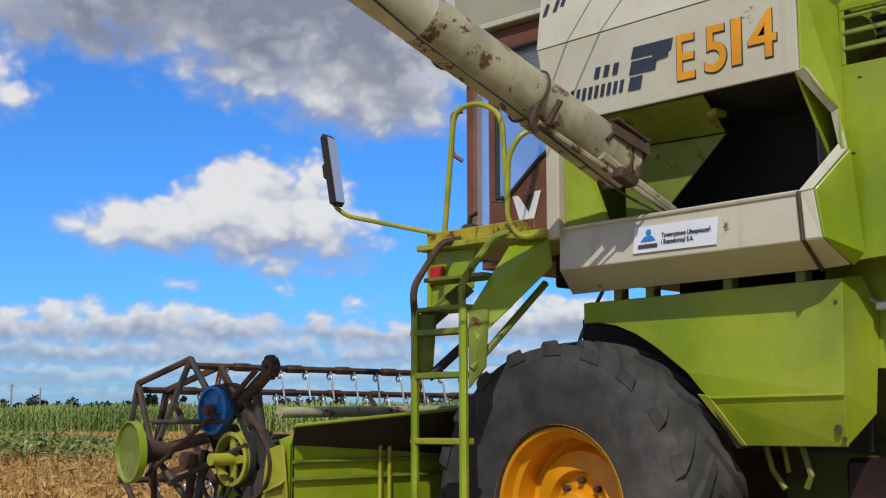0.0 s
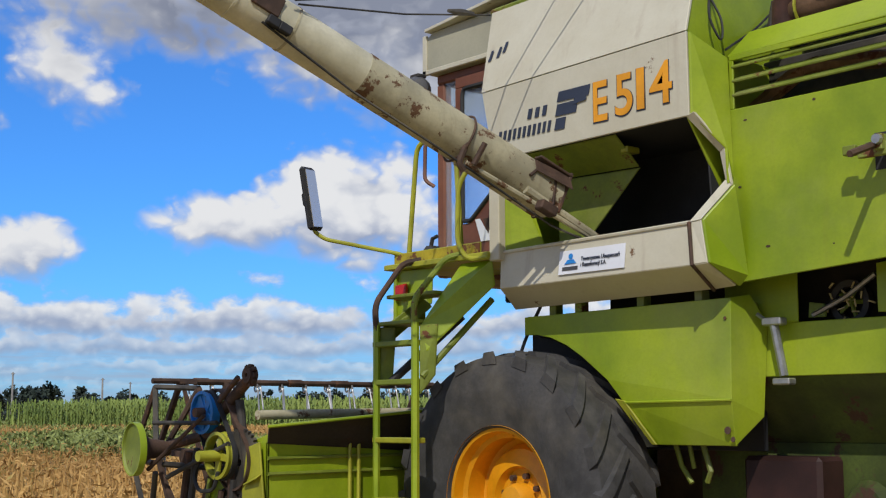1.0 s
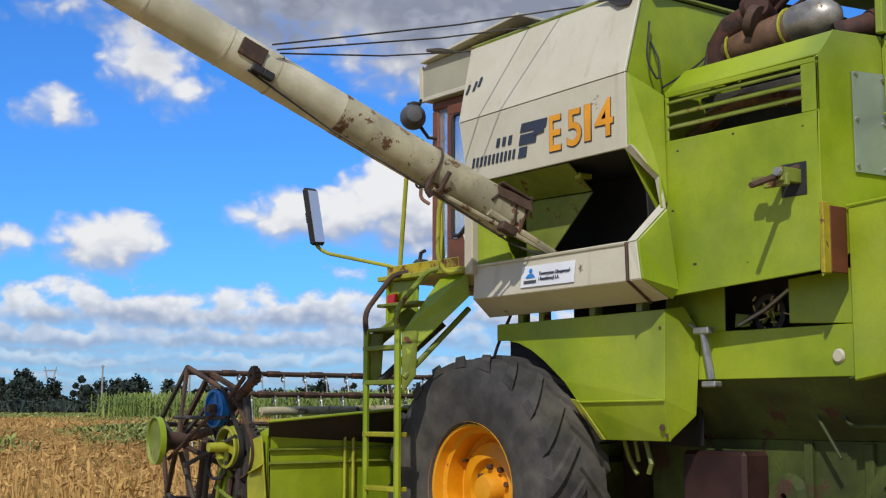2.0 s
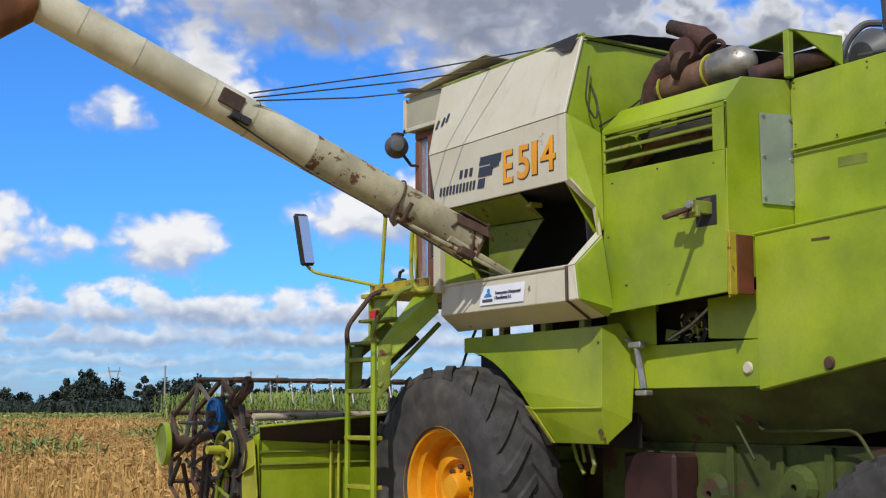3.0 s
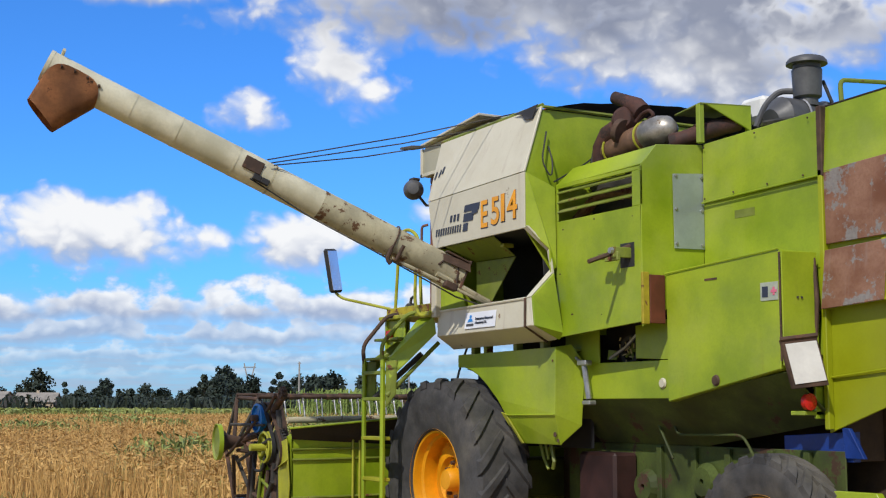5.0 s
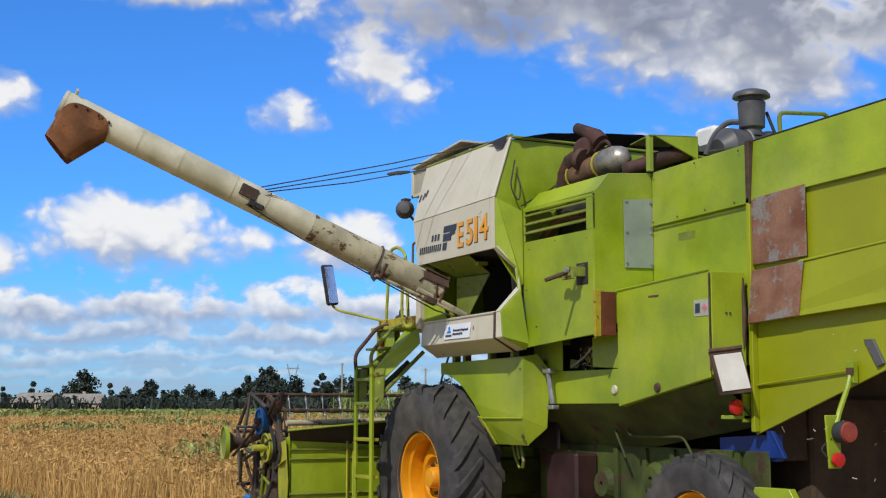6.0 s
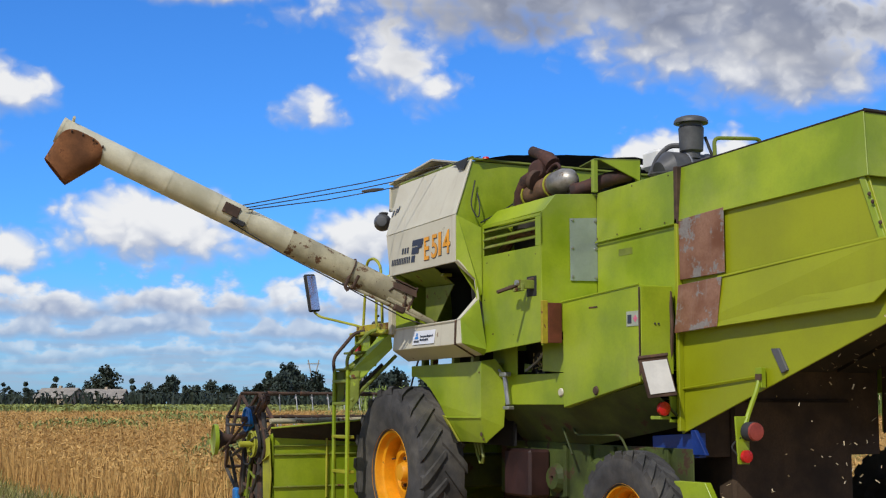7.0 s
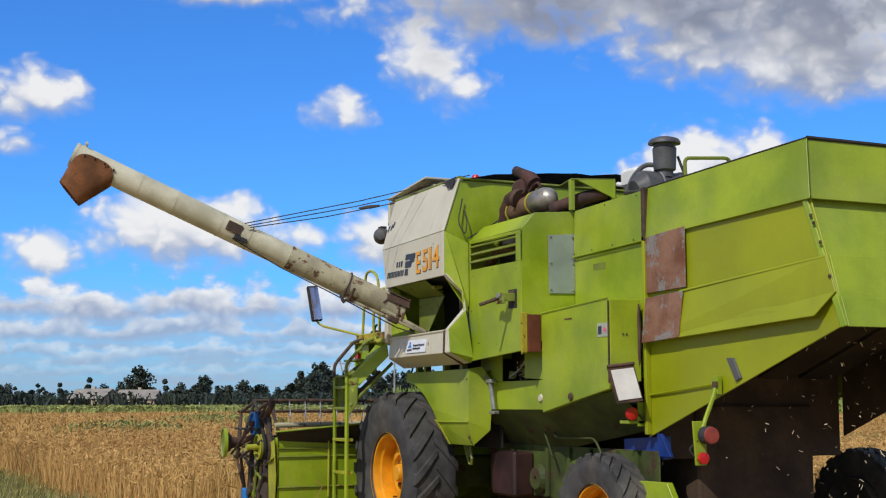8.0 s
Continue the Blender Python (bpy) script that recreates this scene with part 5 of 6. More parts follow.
# ---- chaff thrown out below the straw hood ----
CHAFF_PALE = material("pale_chaff", (0.66, 0.54, 0.33), 0.8, vary=0.15, bump=0.0, per_piece=0.5)
CHAFF = []
for i in range(60):
    verts, faces = [], []
    for _ in range(60):
        c = Vector((r.gauss(0, 0.34), r.uniform(-0.7, 0.7), r.gauss(0, 0.28)))
        u = Vector((r.gauss(0, 1), r.gauss(0, 1), r.gauss(0, 1))).normalized() * r.uniform(0.004, 0.018)
        v = u.orthogonal().normalized() * r.uniform(0.0012, 0.004)
        n = len(verts)
        w = u.cross(v).normalized() * 0.002
        verts += [c - u - v, c + u - v, c + u + v, c - u + v, c + w]
        faces += [[n, n + 1, n + 4], [n + 1, n + 2, n + 4], [n + 2, n + 3, n + 4], [n + 3, n, n + 4]]
    me = bpy.data.meshes.new("chaff_clump")
    me.from_pydata([tuple(v) for v in verts], [], faces)
    me.materials.append(CHAFF_PALE)
    CHAFF.append(tagged(new("chaff_clump", me), "pale bits of straw falling below the hood", "chaff", "falling chaff", "stuff"))


# ---- cab, platform, ladder, mirror ----
def build_cab(root):
    x0, x1, y0, y1, z0, z1 = -0.95, 0.02, -1.05, 1.05, 2.02, 3.27
    cab = pieces("cab", (
        box(x0 + 0.1, x1, y0 + 0.02, y1, z0 - 0.05, z0, 0.004),
        box(x0, x0 + 0.07, y0, y0 + 0.07, z0, z1 - 0.06, 0.01), box(x0, x0 + 0.07, y1 - 0.07, y1, z0, z1 - 0.06, 0.01),
        box(x1 - 0.07, x1, y0, y0 + 0.07, z0, z1 - 0.06, 0.01), box(x1 - 0.07, x1, y1 - 0.07, y1, z0, z1, 0.01),
        box(x0, x1, y0, y0 + 0.06, z1 - 0.06, z1, 0.01), box(x0, x0 + 0.06, y0 + 0.06, y1, z1 - 0.06, z1, 0.01)),
        BROWN, root, "brown-framed driver's cab with large windows", "cab_post")
    door = pieces("cab_door", (
        box(-0.765, -0.705, y0 - 0.012, y0 - 0.002, z0 + 0.30, z1 - 0.12, 0.004), box(-0.02, 0.018, y0 - 0.012, y0 - 0.002, z0 + 0.36, z1 - 0.12, 0.004),
        box(-0.765, 0.018, y0 - 0.012, y0 - 0.002, z1 - 0.12, z1 - 0.05, 0.004), box(-0.765, 0.018, y0 - 0.012, y0 - 0.002, z0, z0 + 0.30, 0.004),
        sheet([(-0.66, y0 - 0.012, z0 + 0.298), (0.018, y0 - 0.012, z0 + 0.298), (0.018, y0 - 0.012, z0 + 0.72), (-0.40, y0 - 0.012, z0 + 0.48)], (0, 1, 0), 0.009)),
        BROWN, cab, "brown cab door")
    part("door_seal", tube([(-0.695, y0 - 0.016, z0 + 0.32), (-0.695, y0 - 0.016, z1 - 0.13), (-0.03, y0 - 0.016, z1 - 0.13), (-0.03, y0 - 0.016, z0 + 0.70), (-0.40, y0 - 0.016, z0 + 0.49), (-0.63, y0 - 0.016, z0 + 0.31), (-0.69, y0 - 0.016, z0 + 0.32)], 0.013, 6, 0.05), RUBBER, door)
    part("door_glass", box(-0.705, -0.02, y0 + 0.0, y0 + 0.008, z0 + 0.30, z1 - 0.1, 0.0), GLASS, door).visible_shadow = False
    part("side_panel", box(x0 + 0.07, -0.765, y0 + 0.005, y0 + 0.03, z0 + 0.0, z0 + 0.16, 0.004), BROWN, cab)
    part("quarter_glass", box(x0 + 0.07, -0.765, y0 + 0.012, y0 + 0.020, z0 + 0.16, z1 - 0.06, 0.0), GLASS, cab).visible_shadow = False
    part("grab_handle", tube([(x0 - 0.01, y0 - 0.01, 2.86), (x0 - 0.05, y0 - 0.05, 2.85), (x0 - 0.055, y0 - 0.05, 2.62), (x0 - 0.01, y0 - 0.01, 2.58)], 0.012, 6, 0.03), BROWN, cab)
    part("front_glass", box(x0 + 0.01, x0 + 0.018, y0 + 0.07, y1 - 0.07, z0 + 0.1, z1 - 0.06, 0.0), GLASS, cab).visible_shadow = False
    part("far_glass", box(x0 + 0.07, x1 - 0.07, y1 - 0.02, y1 - 0.012, z0 + 0.35, z1 - 0.06, 0.0), GLASS, cab).visible_shadow = False
    part("back_wall", box(x1 - 0.03, x1, y0 + 0.07, y1 - 0.07, z0, z1, 0.0), BROWN, cab)
    part("seat", joined(box(-0.5, -0.05, -0.25, 0.25, 2.35, 2.47, 0.03), box(-0.12, -0.04, -0.25, 0.25, 2.45, 2.95, 0.03)), BLACK_AND_SHADE, cab)
    decal = part("door_decal", sheet([(-0.585, y0 - 0.016, 2.335), (-0.545, y0 - 0.016, 2.335), (-0.485, y0 - 0.016, 2.255), (-0.425, y0 - 0.016, 2.345), (-0.385, y0 - 0.016, 2.345), (-0.435, y0 - 0.016, 2.20), (-0.535, y0 - 0.016, 2.20)], (0, -1, 0), 0.003, 0.0), STICKER, door, "white worn decal")
    part("decal_mark", sheet([(-0.51, y0 - 0.021, 2.33), (-0.43, y0 - 0.021, 2.33), (-0.47, y0 - 0.021, 2.24)], (0, -1, 0), 0.002, 0.0), RUSTY, decal)
    roof = part("cab_roof", prism([(-0.98, 3.27), (-1.0, 3.50), (-0.93, 3.54), (0.10, 3.56), (0.10, 3.27)], -1.10, 1.10, "y", 0.012), material("beige_roof_paint", (0.42, 0.40, 0.29), 0.5, vary=0.1, scale=2.0, dust=0.2), cab, "beige cab roof box")
    part("roof_trim", joined(box(-1.012, 0.1, -1.112, -1.09, 3.27, 3.30, 0.004), box(-1.012, -0.975, -1.112, -1.09, 3.27, 3.52, 0.004)), CREAM, roof)
    part("roof_lid", sheet([(-0.96, -1.14, 3.53), (0.12, -1.2, 3.60), (0.12, 1.1, 3.60), (-0.96, 1.1, 3.56)], (0, 0, 1), 0.02), CREAM, roof)
    lamp = part("work_lamp", lathe([(0.0, -0.09), (0.05, -0.08), (0.082, -0.02), (0.088, 0.02), (0.075, 0.03), (0.0, 0.03)], 24, Matrix.Translation((-0.93, -1.22, 3.15)) @ Matrix.Rotation(radians(60), 4, "Z"), closed=False), GREY_PAINT, cab, "round grey work lamp on the cab post", smooth=True)
    part("lamp_arm", tube([(-0.93, -1.17, 3.10), (-0.92, -1.10, 3.02), (-0.90, -1.05, 3.02)], 0.012, 6), DARK, lamp)
    part("lamp_hood", box(-0.98, -0.9, -1.24, -1.17, 3.225, 3.25, 0.006), DARK, lamp)
    return cab




def build_access(root):
    platform = pieces("platform", (
        box(-0.70, 0.16, -1.66, -1.02, 2.0, 2.03, 0.004), box(-0.70, 0.02, -1.585, -1.57, 2.03, 2.10, 0.004)), LIME, root, "worn yellow-green driver's platform", "kick_board")
    part("platform_rust", box(-0.69, 0.02, -1.590, -1.583, 2.032, 2.095, 0.0), YELLOW_RUST, platform)
    part("front_guard", prism([(-0.665, 1.72), (-0.665, 2.0), (-0.64, 2.0), (-0.64, 1.72)], -1.62, -1.40, "y", 0.004), GREEN, platform)
    part("side_reflector", prism([(-0.640, 1.83), (-0.640, 1.915), (-0.55, 1.92), (-0.55, 1.835)], -1.628, -1.605, "y", 0.004), RED, platform, "red side reflector")
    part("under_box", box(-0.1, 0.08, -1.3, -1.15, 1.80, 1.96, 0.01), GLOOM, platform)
    stairs = pieces("stairs", (
        sheet([(-0.655, -1.60, 2.0), (-0.35, -1.60, 1.99), (-0.36, -1.60, 1.80), (-0.46, -1.62, 1.75), (-0.655, -1.60, 1.715)], (0, 1, 0), 0.012),
        sheet([(-0.09, -1.62, 1.99), (0.14, -1.62, 1.99), (0.14, -1.60, 1.86), (-0.07, -1.88, 1.52), (-0.10, -1.89, 1.66)], (0.4, 1, 0), 0.012)), GREEN, root, "green boarding stairs", "stringer")
    part("tread", box(-0.5, -0.1, -1.80, -1.64, 1.82, 1.84, 0.004), GREEN_WORN, stairs)
    part("tread", box(-0.46, -0.1, -1.92, -1.74, 1.665, 1.685, 0.004), GREEN_WORN, stairs)
    ladder = part("ladder", tube([(-0.435, -1.915, 0.42), (-0.435, -1.915, 1.67)], 0.019, 6), GREEN, root, "lime-green boarding ladder")
    part("stile", tube([(-0.115, -1.915, 0.42), (-0.115, -1.915, 1.67)], 0.021, 6), GREEN, ladder)
    part("stile_web", sheet([(-0.44, -1.90, 1.38), (-0.44, -1.90, 1.66), (-0.37, -1.84, 1.66), (-0.40, -1.84, 1.38)], (0, 1, 0), 0.01), GREEN_WORN, ladder)
    part("stile_web", sheet([(-0.10, -1.90, 1.30), (-0.10, -1.90, 1.66), (-0.03, -1.84, 1.66), (-0.05, -1.84, 1.40)], (0, 1, 0), 0.01), GREEN_WORN, ladder)
    for z in (0.47, 0.765, 1.075, 1.375, 1.575):
        part("step", box(-0.455, -0.115, -1.93, -1.845, z - 0.022, z + 0.006, 0.004), LIME if z < 1.2 else GREEN_WORN, ladder)
    for x, q in ((-0.435, -0.58), (-0.115, -0.22)):
        part("hand_grip", tube([(x, -1.915, 1.64), (x, -1.93, 1.78), (q + 0.10, -1.70, 2.02), (q + 0.16, -1.62, 2.04)], 0.017, 8, 0.10), RUSTY if x < -0.3 else GREEN_WORN, ladder, "worn hand grip")
    part("brace", tube([(-0.09, -1.89, 1.39), (0.02, -1.50, 1.80)], 0.017, 8), GREEN_WORN, ladder)
    part("lower_stringer", sheet([(-0.46, -1.86, 1.66), (-0.46, -1.84, 1.56), (-0.36, -1.60, 1.78), (-0.40, -1.62, 1.84)], (1, 0, 0), 0.012), GREEN_WORN, stairs)
    part("inner_brace", tube([(-0.40, -1.86, 1.36), (-0.16, -1.55, 1.72)], 0.022, 8), DARK, ladder)
    part("chain", tube([(-0.12, -1.80, 1.50), (-0.16, -1.78, 1.46), (-0.14, -1.80, 1.40)], 0.006, 4, 0.03), RUSTY, ladder)
    part("handrail", tube([(-0.60, -1.56, 2.02), (-0.595, -1.56, 2.1), (-0.525, -1.56, 2.71), (-0.36, -1.56, 2.725), (-0.20, -1.56, 2.64), (-0.15, -1.56, 2.03)], 0.014, 8, 0.09), LIME, platform, "tall yellow-green handrail", smooth=True)
    part("door_rail", tube([(0.16, -1.655, 2.0), (0.0, -1.66, 2.0), (-0.075, -1.66, 2.1), (-0.065, -1.66, 2.40), (-0.01, -1.63, 2.50), (0.03, -1.55, 2.53)], 0.013, 8, 0.07), LIME, platform, "bent yellow-green grab rail", smooth=True)
    part("boot_valve", joined(box(-0.56, -0.48, -1.50, -1.40, 2.03, 2.14, 0.02), tube([(-0.53, -1.46, 2.12), (-0.51, -1.46, 2.18), (-0.47, -1.46, 2.19)], 0.012, 6)), DARK, platform)
    part("brake_hose", tube([(0.28, -1.40, 1.75), (0.16, -1.40, 1.58), (0.10, -1.40, 1.45), (0.12, -1.38, 1.30)], 0.009, 6, 0.08), RUBBER, root)
    # mirror on its bent arm
    arm = part("mirror_arm", tube([(-0.60, -1.56, 2.05), (-0.64, -1.575, 2.095), (-1.03, -1.83, 2.20), (-1.075, -1.88, 2.25), (-1.065, -1.90, 2.42)], 0.012, 8, 0.05), LIME, root, "thin yellow-green mirror arm", smooth=True)
    m = Matrix.Translation((-1.055, -1.905, 2.43)) @ Matrix.Rotation(radians(123), 4, "Z") @ Matrix.Rotation(radians(-6), 4, "Y") @ Matrix.Rotation(radians(-7), 4, "X")
    part("mirror_housing", joined(box(-0.088, 0.088, -0.014, 0.022, -0.185, 0.185, 0.016, m), box(-0.03, 0.03, 0.02, 0.05, -0.04, 0.04, 0.01, m)), BLACK_AND_SHADE, arm, "black mirror housing")
    part("mirror_glass", box(-0.070, 0.070, -0.0175, -0.0135, -0.165, 0.165, 0.0, m), MIRROR, arm, "mirror glass")


build_cab(combine)
build_access(combine)


# ---- cutting header and reel ----
HEADER_W = 2.38


def build_header(root):
    x, w = -0.76, HEADER_W
    header = pieces("header", (
        sheet([(x, -w, 0.30), (x, w, 0.30), (x, w, 1.06), (x, -w, 1.06)], (-1, 0, 0), 0.015),
        sheet([(x, -w, 0.30), (x, w, 0.30), (-1.75, w, 0.16), (-1.75, -w, 0.16)], (0, 0, -1), 0.015),
        sheet([(x, -w, 0.28), (x, -w, 1.10), (-1.1, -w, 1.02), (-1.75, -w, 0.40), (-1.85, -w, 0.15)], (0, 1, 0), 0.015),
        sheet([(x, w, 0.28), (x, w, 1.10), (-1.1, w, 1.02), (-1.75, w, 0.40), (-1.85, w, 0.15)], (0, -1, 0), 0.015)),
        GREEN, root, "green cutting header seen from behind", "header_sheet")
    part("upper_wall", sheet([(x + 0.003, -w, 1.05), (x + 0.003, -1.3, 0.99), (x + 0.003, 0.4, 0.97), (x + 0.30, 0.4, 1.38), (x + 0.24, -1.3, 1.235), (x + 0.09, -w - 0.05, 1.135)], (-1, 0, 1), 0.012), GLOOM, header, "dark brown header top sheet leaning out to the rear")
    part("top_edge", tube([(x + 0.095, -w - 0.06, 1.14), (x + 0.245, -1.3, 1.24), (x + 0.30, 0.4, 1.385)], 0.009, 6), GREEN, header)
    for z in (0.975, 0.895, 0.60):
        part("back_rib", tube([(x + 0.012, -w, z), (x + 0.012, -0.5, z + 0.01)], 0.010, 6), GREEN_WORN, header)
    for y in (-1.86, -1.80):
        part("upright", tube([(x + 0.02, y, 0.5), (x + 0.02, y, 1.08)], 0.011, 6), LIME, header)
    part("cross_pipe", tube([(x - 0.1, -w, 1.20), (x - 0.1, 0.3, 1.24)], 0.026, 12), AUGER_WORN, header, "bare pipe along the header top", smooth=True)
    part("end_shield", joined(
        sheet([(-0.80, -w - 0.03, 0.25), (-0.74, -w - 0.03, 0.7), (-0.78, -w - 0.04, 1.06), (-0.90, -w - 0.04, 1.03), (-0.94, -w - 0.04, 0.8), (-0.92, -w - 0.03, 0.25)], (0, 1, 0), 0.012),
        sheet([(-0.90, -w - 0.02, 0.86), (-0.76, -w - 0.035, 0.90), (-0.76, -w - 0.07, 0.88), (-0.90, -w - 0.06, 0.84)], (0, 0, -1), 0.01)), LIME, header, "dented yellow-green end shield")
    part("feeder_house", prism([(-0.78, 0.35), (-0.78, 1.05), (0.2, 1.45), (0.2, 0.7)], -0.55, 0.55, "y", 0.01), GREEN, header)
    # reel arm and drive
    part("reel_arm", tube([(-1.30, -w - 0.02, 1.14), (-0.90, -w - 0.02, 1.40)], [0.034, 0.030], 10), RUSTY, header, "rusty reel arm", smooth=True)
    arm_end = part("reel_arm_end", lathe([(0.012, -0.025), (0.042, -0.025), (0.042, 0.025), (0.012, 0.025)], 14, Matrix.Translation((-0.89, -w - 0.03, 1.41))), RUSTY, header)
    for k in range(9):
        part("ratchet_tooth", box(0.038, 0.058, -0.012, 0.012, -0.012, 0.012, 0.0, Matrix.Translation((-0.89, -w - 0.03, 1.41)) @ Matrix.Rotation(k * 0.7, 4, "Y")), RUSTY, arm_end)
    part("arm_rod", tube([(-1.22, -w - 0.06, 1.22), (-0.96, -w - 0.06, 1.40)], 0.014, 8), RUSTY, header)
    part("lift_ram", tube([(-0.95, -w - 0.01, 0.95), (-1.02, -w - 0.01, 1.28)], 0.024, 10), DARK, header)
    part("front_arm", tube([(-1.15, -w - 0.04, 1.12), (-1.75, -w - 0.06, 1.02)], 0.030, 10), RUSTY, header)
    part("spring_rod", tube([(-0.98, -w - 0.1, 1.05), (-1.55, -w - 0.14, 0.86)], 0.014, 8), DARK, header)
    part("stay_rod", tube([(-1.1, -w - 0.1, 1.16), (-1.68, -w - 0.16, 1.16)], 0.012, 8), DARK, header)
    part("stay_rod", tube([(-1.2, -w - 0.12, 1.2), (-1.66, -w - 0.2, 0.90)], 0.012, 8), RUSTY, header)
    pieces("frame_bar", (tube([(-1.2, -w - 0.02, 1.0), (-1.45, -w - 0.02, 0.55)], 0.022, 8), tube([(-1.5, -w - 0.03, 1.0), (-1.6, -w - 0.03, 0.5), (-1.75, -w, 0.3)], 0.022, 8),
                             tube([(-1.05, -w - 0.03, 0.9), (-1.0, -w - 0.03, 0.3)], 0.03, 8)), RUSTY, header)
    part("hose", tube([(-1.28, -w - 0.08, 0.98), (-1.34, -w - 0.10, 0.88), (-1.28, -w - 0.10, 0.79), (-1.12, -w - 0.1, 0.80), (-1.08, -w - 0.1, 0.9)], 0.011, 6, 0.05), RUBBER, header)
    rods = (((-1.02, 0.86), (-1.06, 0.30)), ((-1.12, 0.80), (-1.20, 0.32)), ((-1.22, 0.86), (-1.30, 0.40)), ((-0.96, 0.72), (-1.28, 0.44)), ((-1.0, 0.50), (-1.40, 0.60)), ((-1.30, 0.74), (-1.02, 0.66)), ((-1.36, 1.02), (-1.48, 0.52)))
    for k, (p, q) in enumerate(rods):
        part("linkage_rod", tube([(p[0], -w - 0.04 - 0.012 * (k % 4), p[1]), (q[0], -w - 0.05 - 0.012 * (k % 3), q[1])], 0.020 - 0.003 * (k % 3), 7), (DARK, RUSTY, GREEN_WORN)[k % 3], header)
    part("gear_case", prism([(-0.92, 0.34), (-0.90, 0.72), (-1.02, 0.86), (-1.18, 0.80), (-1.26, 0.50), (-1.14, 0.30)], -w - 0.03, -w + 0.02, "y", 0.012), GLOOM, header, "greasy dark gear case")
    part("case_cover", lathe([(0, -0.03), (0.06, -0.028), (0.085, -0.012), (0.09, 0.0), (0, 0.0)], 20, Matrix.Translation((-1.08, -w - 0.03, 0.56)), closed=False), DARK, header, smooth=True)
    part("divider", joined(tube([(-1.5, -w - 0.02, 0.45), (-2.1, -w - 0.02, 0.32), (-2.45, -w + 0.02, 0.18)], 0.028, 8), sheet([(-1.7, -w - 0.02, 0.36), (-2.3, -w, 0.26), (-2.3, -w, 0.16), (-1.7, -w - 0.02, 0.16)], (0, 1, 0), 0.03)), RUSTY, header, "rusty crop divider")
    part("divider_joint", box(-1.72, -1.6, -w - 0.08, -w - 0.02, 0.42, 0.55, 0.02), BLUE, header, "blue joint")
    return header


def pulley(name, x, y, z, r, mat, parent, label, spokes, hub):
    p = part(name, lathe([(r, -0.018), (r * 0.86, -0.022), (r * 0.84, -0.006), (r * 0.84, 0.010), (r * 0.86, 0.03), (r, 0.03), (r * 0.93, 0.005)], 36, Matrix.Identity(4)), mat, parent, label, smooth=True)
    p.matrix_basis = pose(x, y, z)
    if spokes:
        for k in range(spokes):
            a = 2 * math.pi * k / spokes
            part("spoke", prism([(0.02, -0.022), (r * 0.88, -0.016), (r * 0.88, 0.016), (0.02, 0.022)], -0.006, 0.010, "y", 0.002), mat, p).matrix_basis = Matrix.Rotation(-a, 4, "Y")
    else:
        part("web", lathe([(0, -0.008), (r * 0.88, -0.004), (r * 0.88, 0.008), (0, 0.008)], 30, closed=False), mat, p, smooth=True)
    part("hub", lathe([(0, -hub), (r * 0.22, -hub), (r * 0.24, 0.02), (0, 0.02)], 18, closed=False), mat if mat is not BLUE else RUSTY, p, smooth=True)
    return p


def belt(name, c1, r1, c2, r2, y, width, mat, parent):
    """An open belt round two pulleys in the plane of x and z."""
    (x1, z1), (x2, z2) = c1, c2
    base = math.atan2(z2 - z1, x2 - x1)
    dist = math.hypot(x2 - x1, z2 - z1)
    k = math.acos((r1 - r2) / dist)
    pts = []
    for i in range(17):
        a = base + k + (2 * math.pi - 2 * k) * i / 16
        pts.append((x1 + r1 * math.cos(a), z1 + r1 * math.sin(a)))
    for i in range(17):
        a = base - k + 2 * k * i / 16
        pts.append((x2 + r2 * math.cos(a), z2 + r2 * math.sin(a)))
    cx, cz = (x1 + x2) / 2, (z1 + z2) / 2
    bm = bmesh.new()
    loops = []
    for s, yy in ((0.0, y), (0.0, y + width), (0.012, y + width), (0.012, y)):
        loop = []
        for px, pz in pts:
            d = math.hypot(px - cx, pz - cz)
            loop.append(bm.verts.new((px + (px - cx) / d * s, yy, pz + (pz - cz) / d * s)))
        loops.append(loop)
    n = len(pts)
    for a, b in zip(loops, loops[1:] + loops[:1]):
        for i in range(n):
            bm.faces.new((a[i], a[(i + 1) % n], b[(i + 1) % n], b[i]))
    return part(name, bm, mat, parent, smooth=True)


header = build_header(combine)
blue_pulley = pulley("reel_pulley", -1.25, -2.47, 1.215, 0.118, BLUE, combine, "faded blue belt pulley with holes", 5, 0.06)
lime_pulley = pulley("drive_pulley", -1.09, -2.47, 0.985, 0.128, LIME, combine, "yellow-green spoked drive pulley", 4, 0.13)
part("web", lathe([(0.02, 0.0), (0.105, 0.0), (0.105, 0.008), (0.02, 0.008)], 30), BLUE, blue_pulley, smooth=True)
belt("drive_belt", (-1.25, 1.215), 0.112, (-1.09, 0.985), 0.122, -2.462, 0.028, RUBBER, header)
belt("wide_belt", (-1.21, 1.20), 0.135, (-1.02, 0.96), 0.150, -2.435, 0.05, RUSTY, header)
sprocket = part("sprocket", joined(lathe([(0.02, -0.012), (0.165, -0.012), (0.165, 0.012), (0.02, 0.012)], 40),
                                   *[box(0.163, 0.182, -0.010, 0.010, -0.008, 0.008, 0.0, Matrix.Rotation(k * 2 * math.pi / 34, 4, "Y")) for k in range(34)]), DARK, combine, "dark toothed sprocket", smooth=False)
sprocket.matrix_basis = pose(-0.98, -2.40, 0.95)

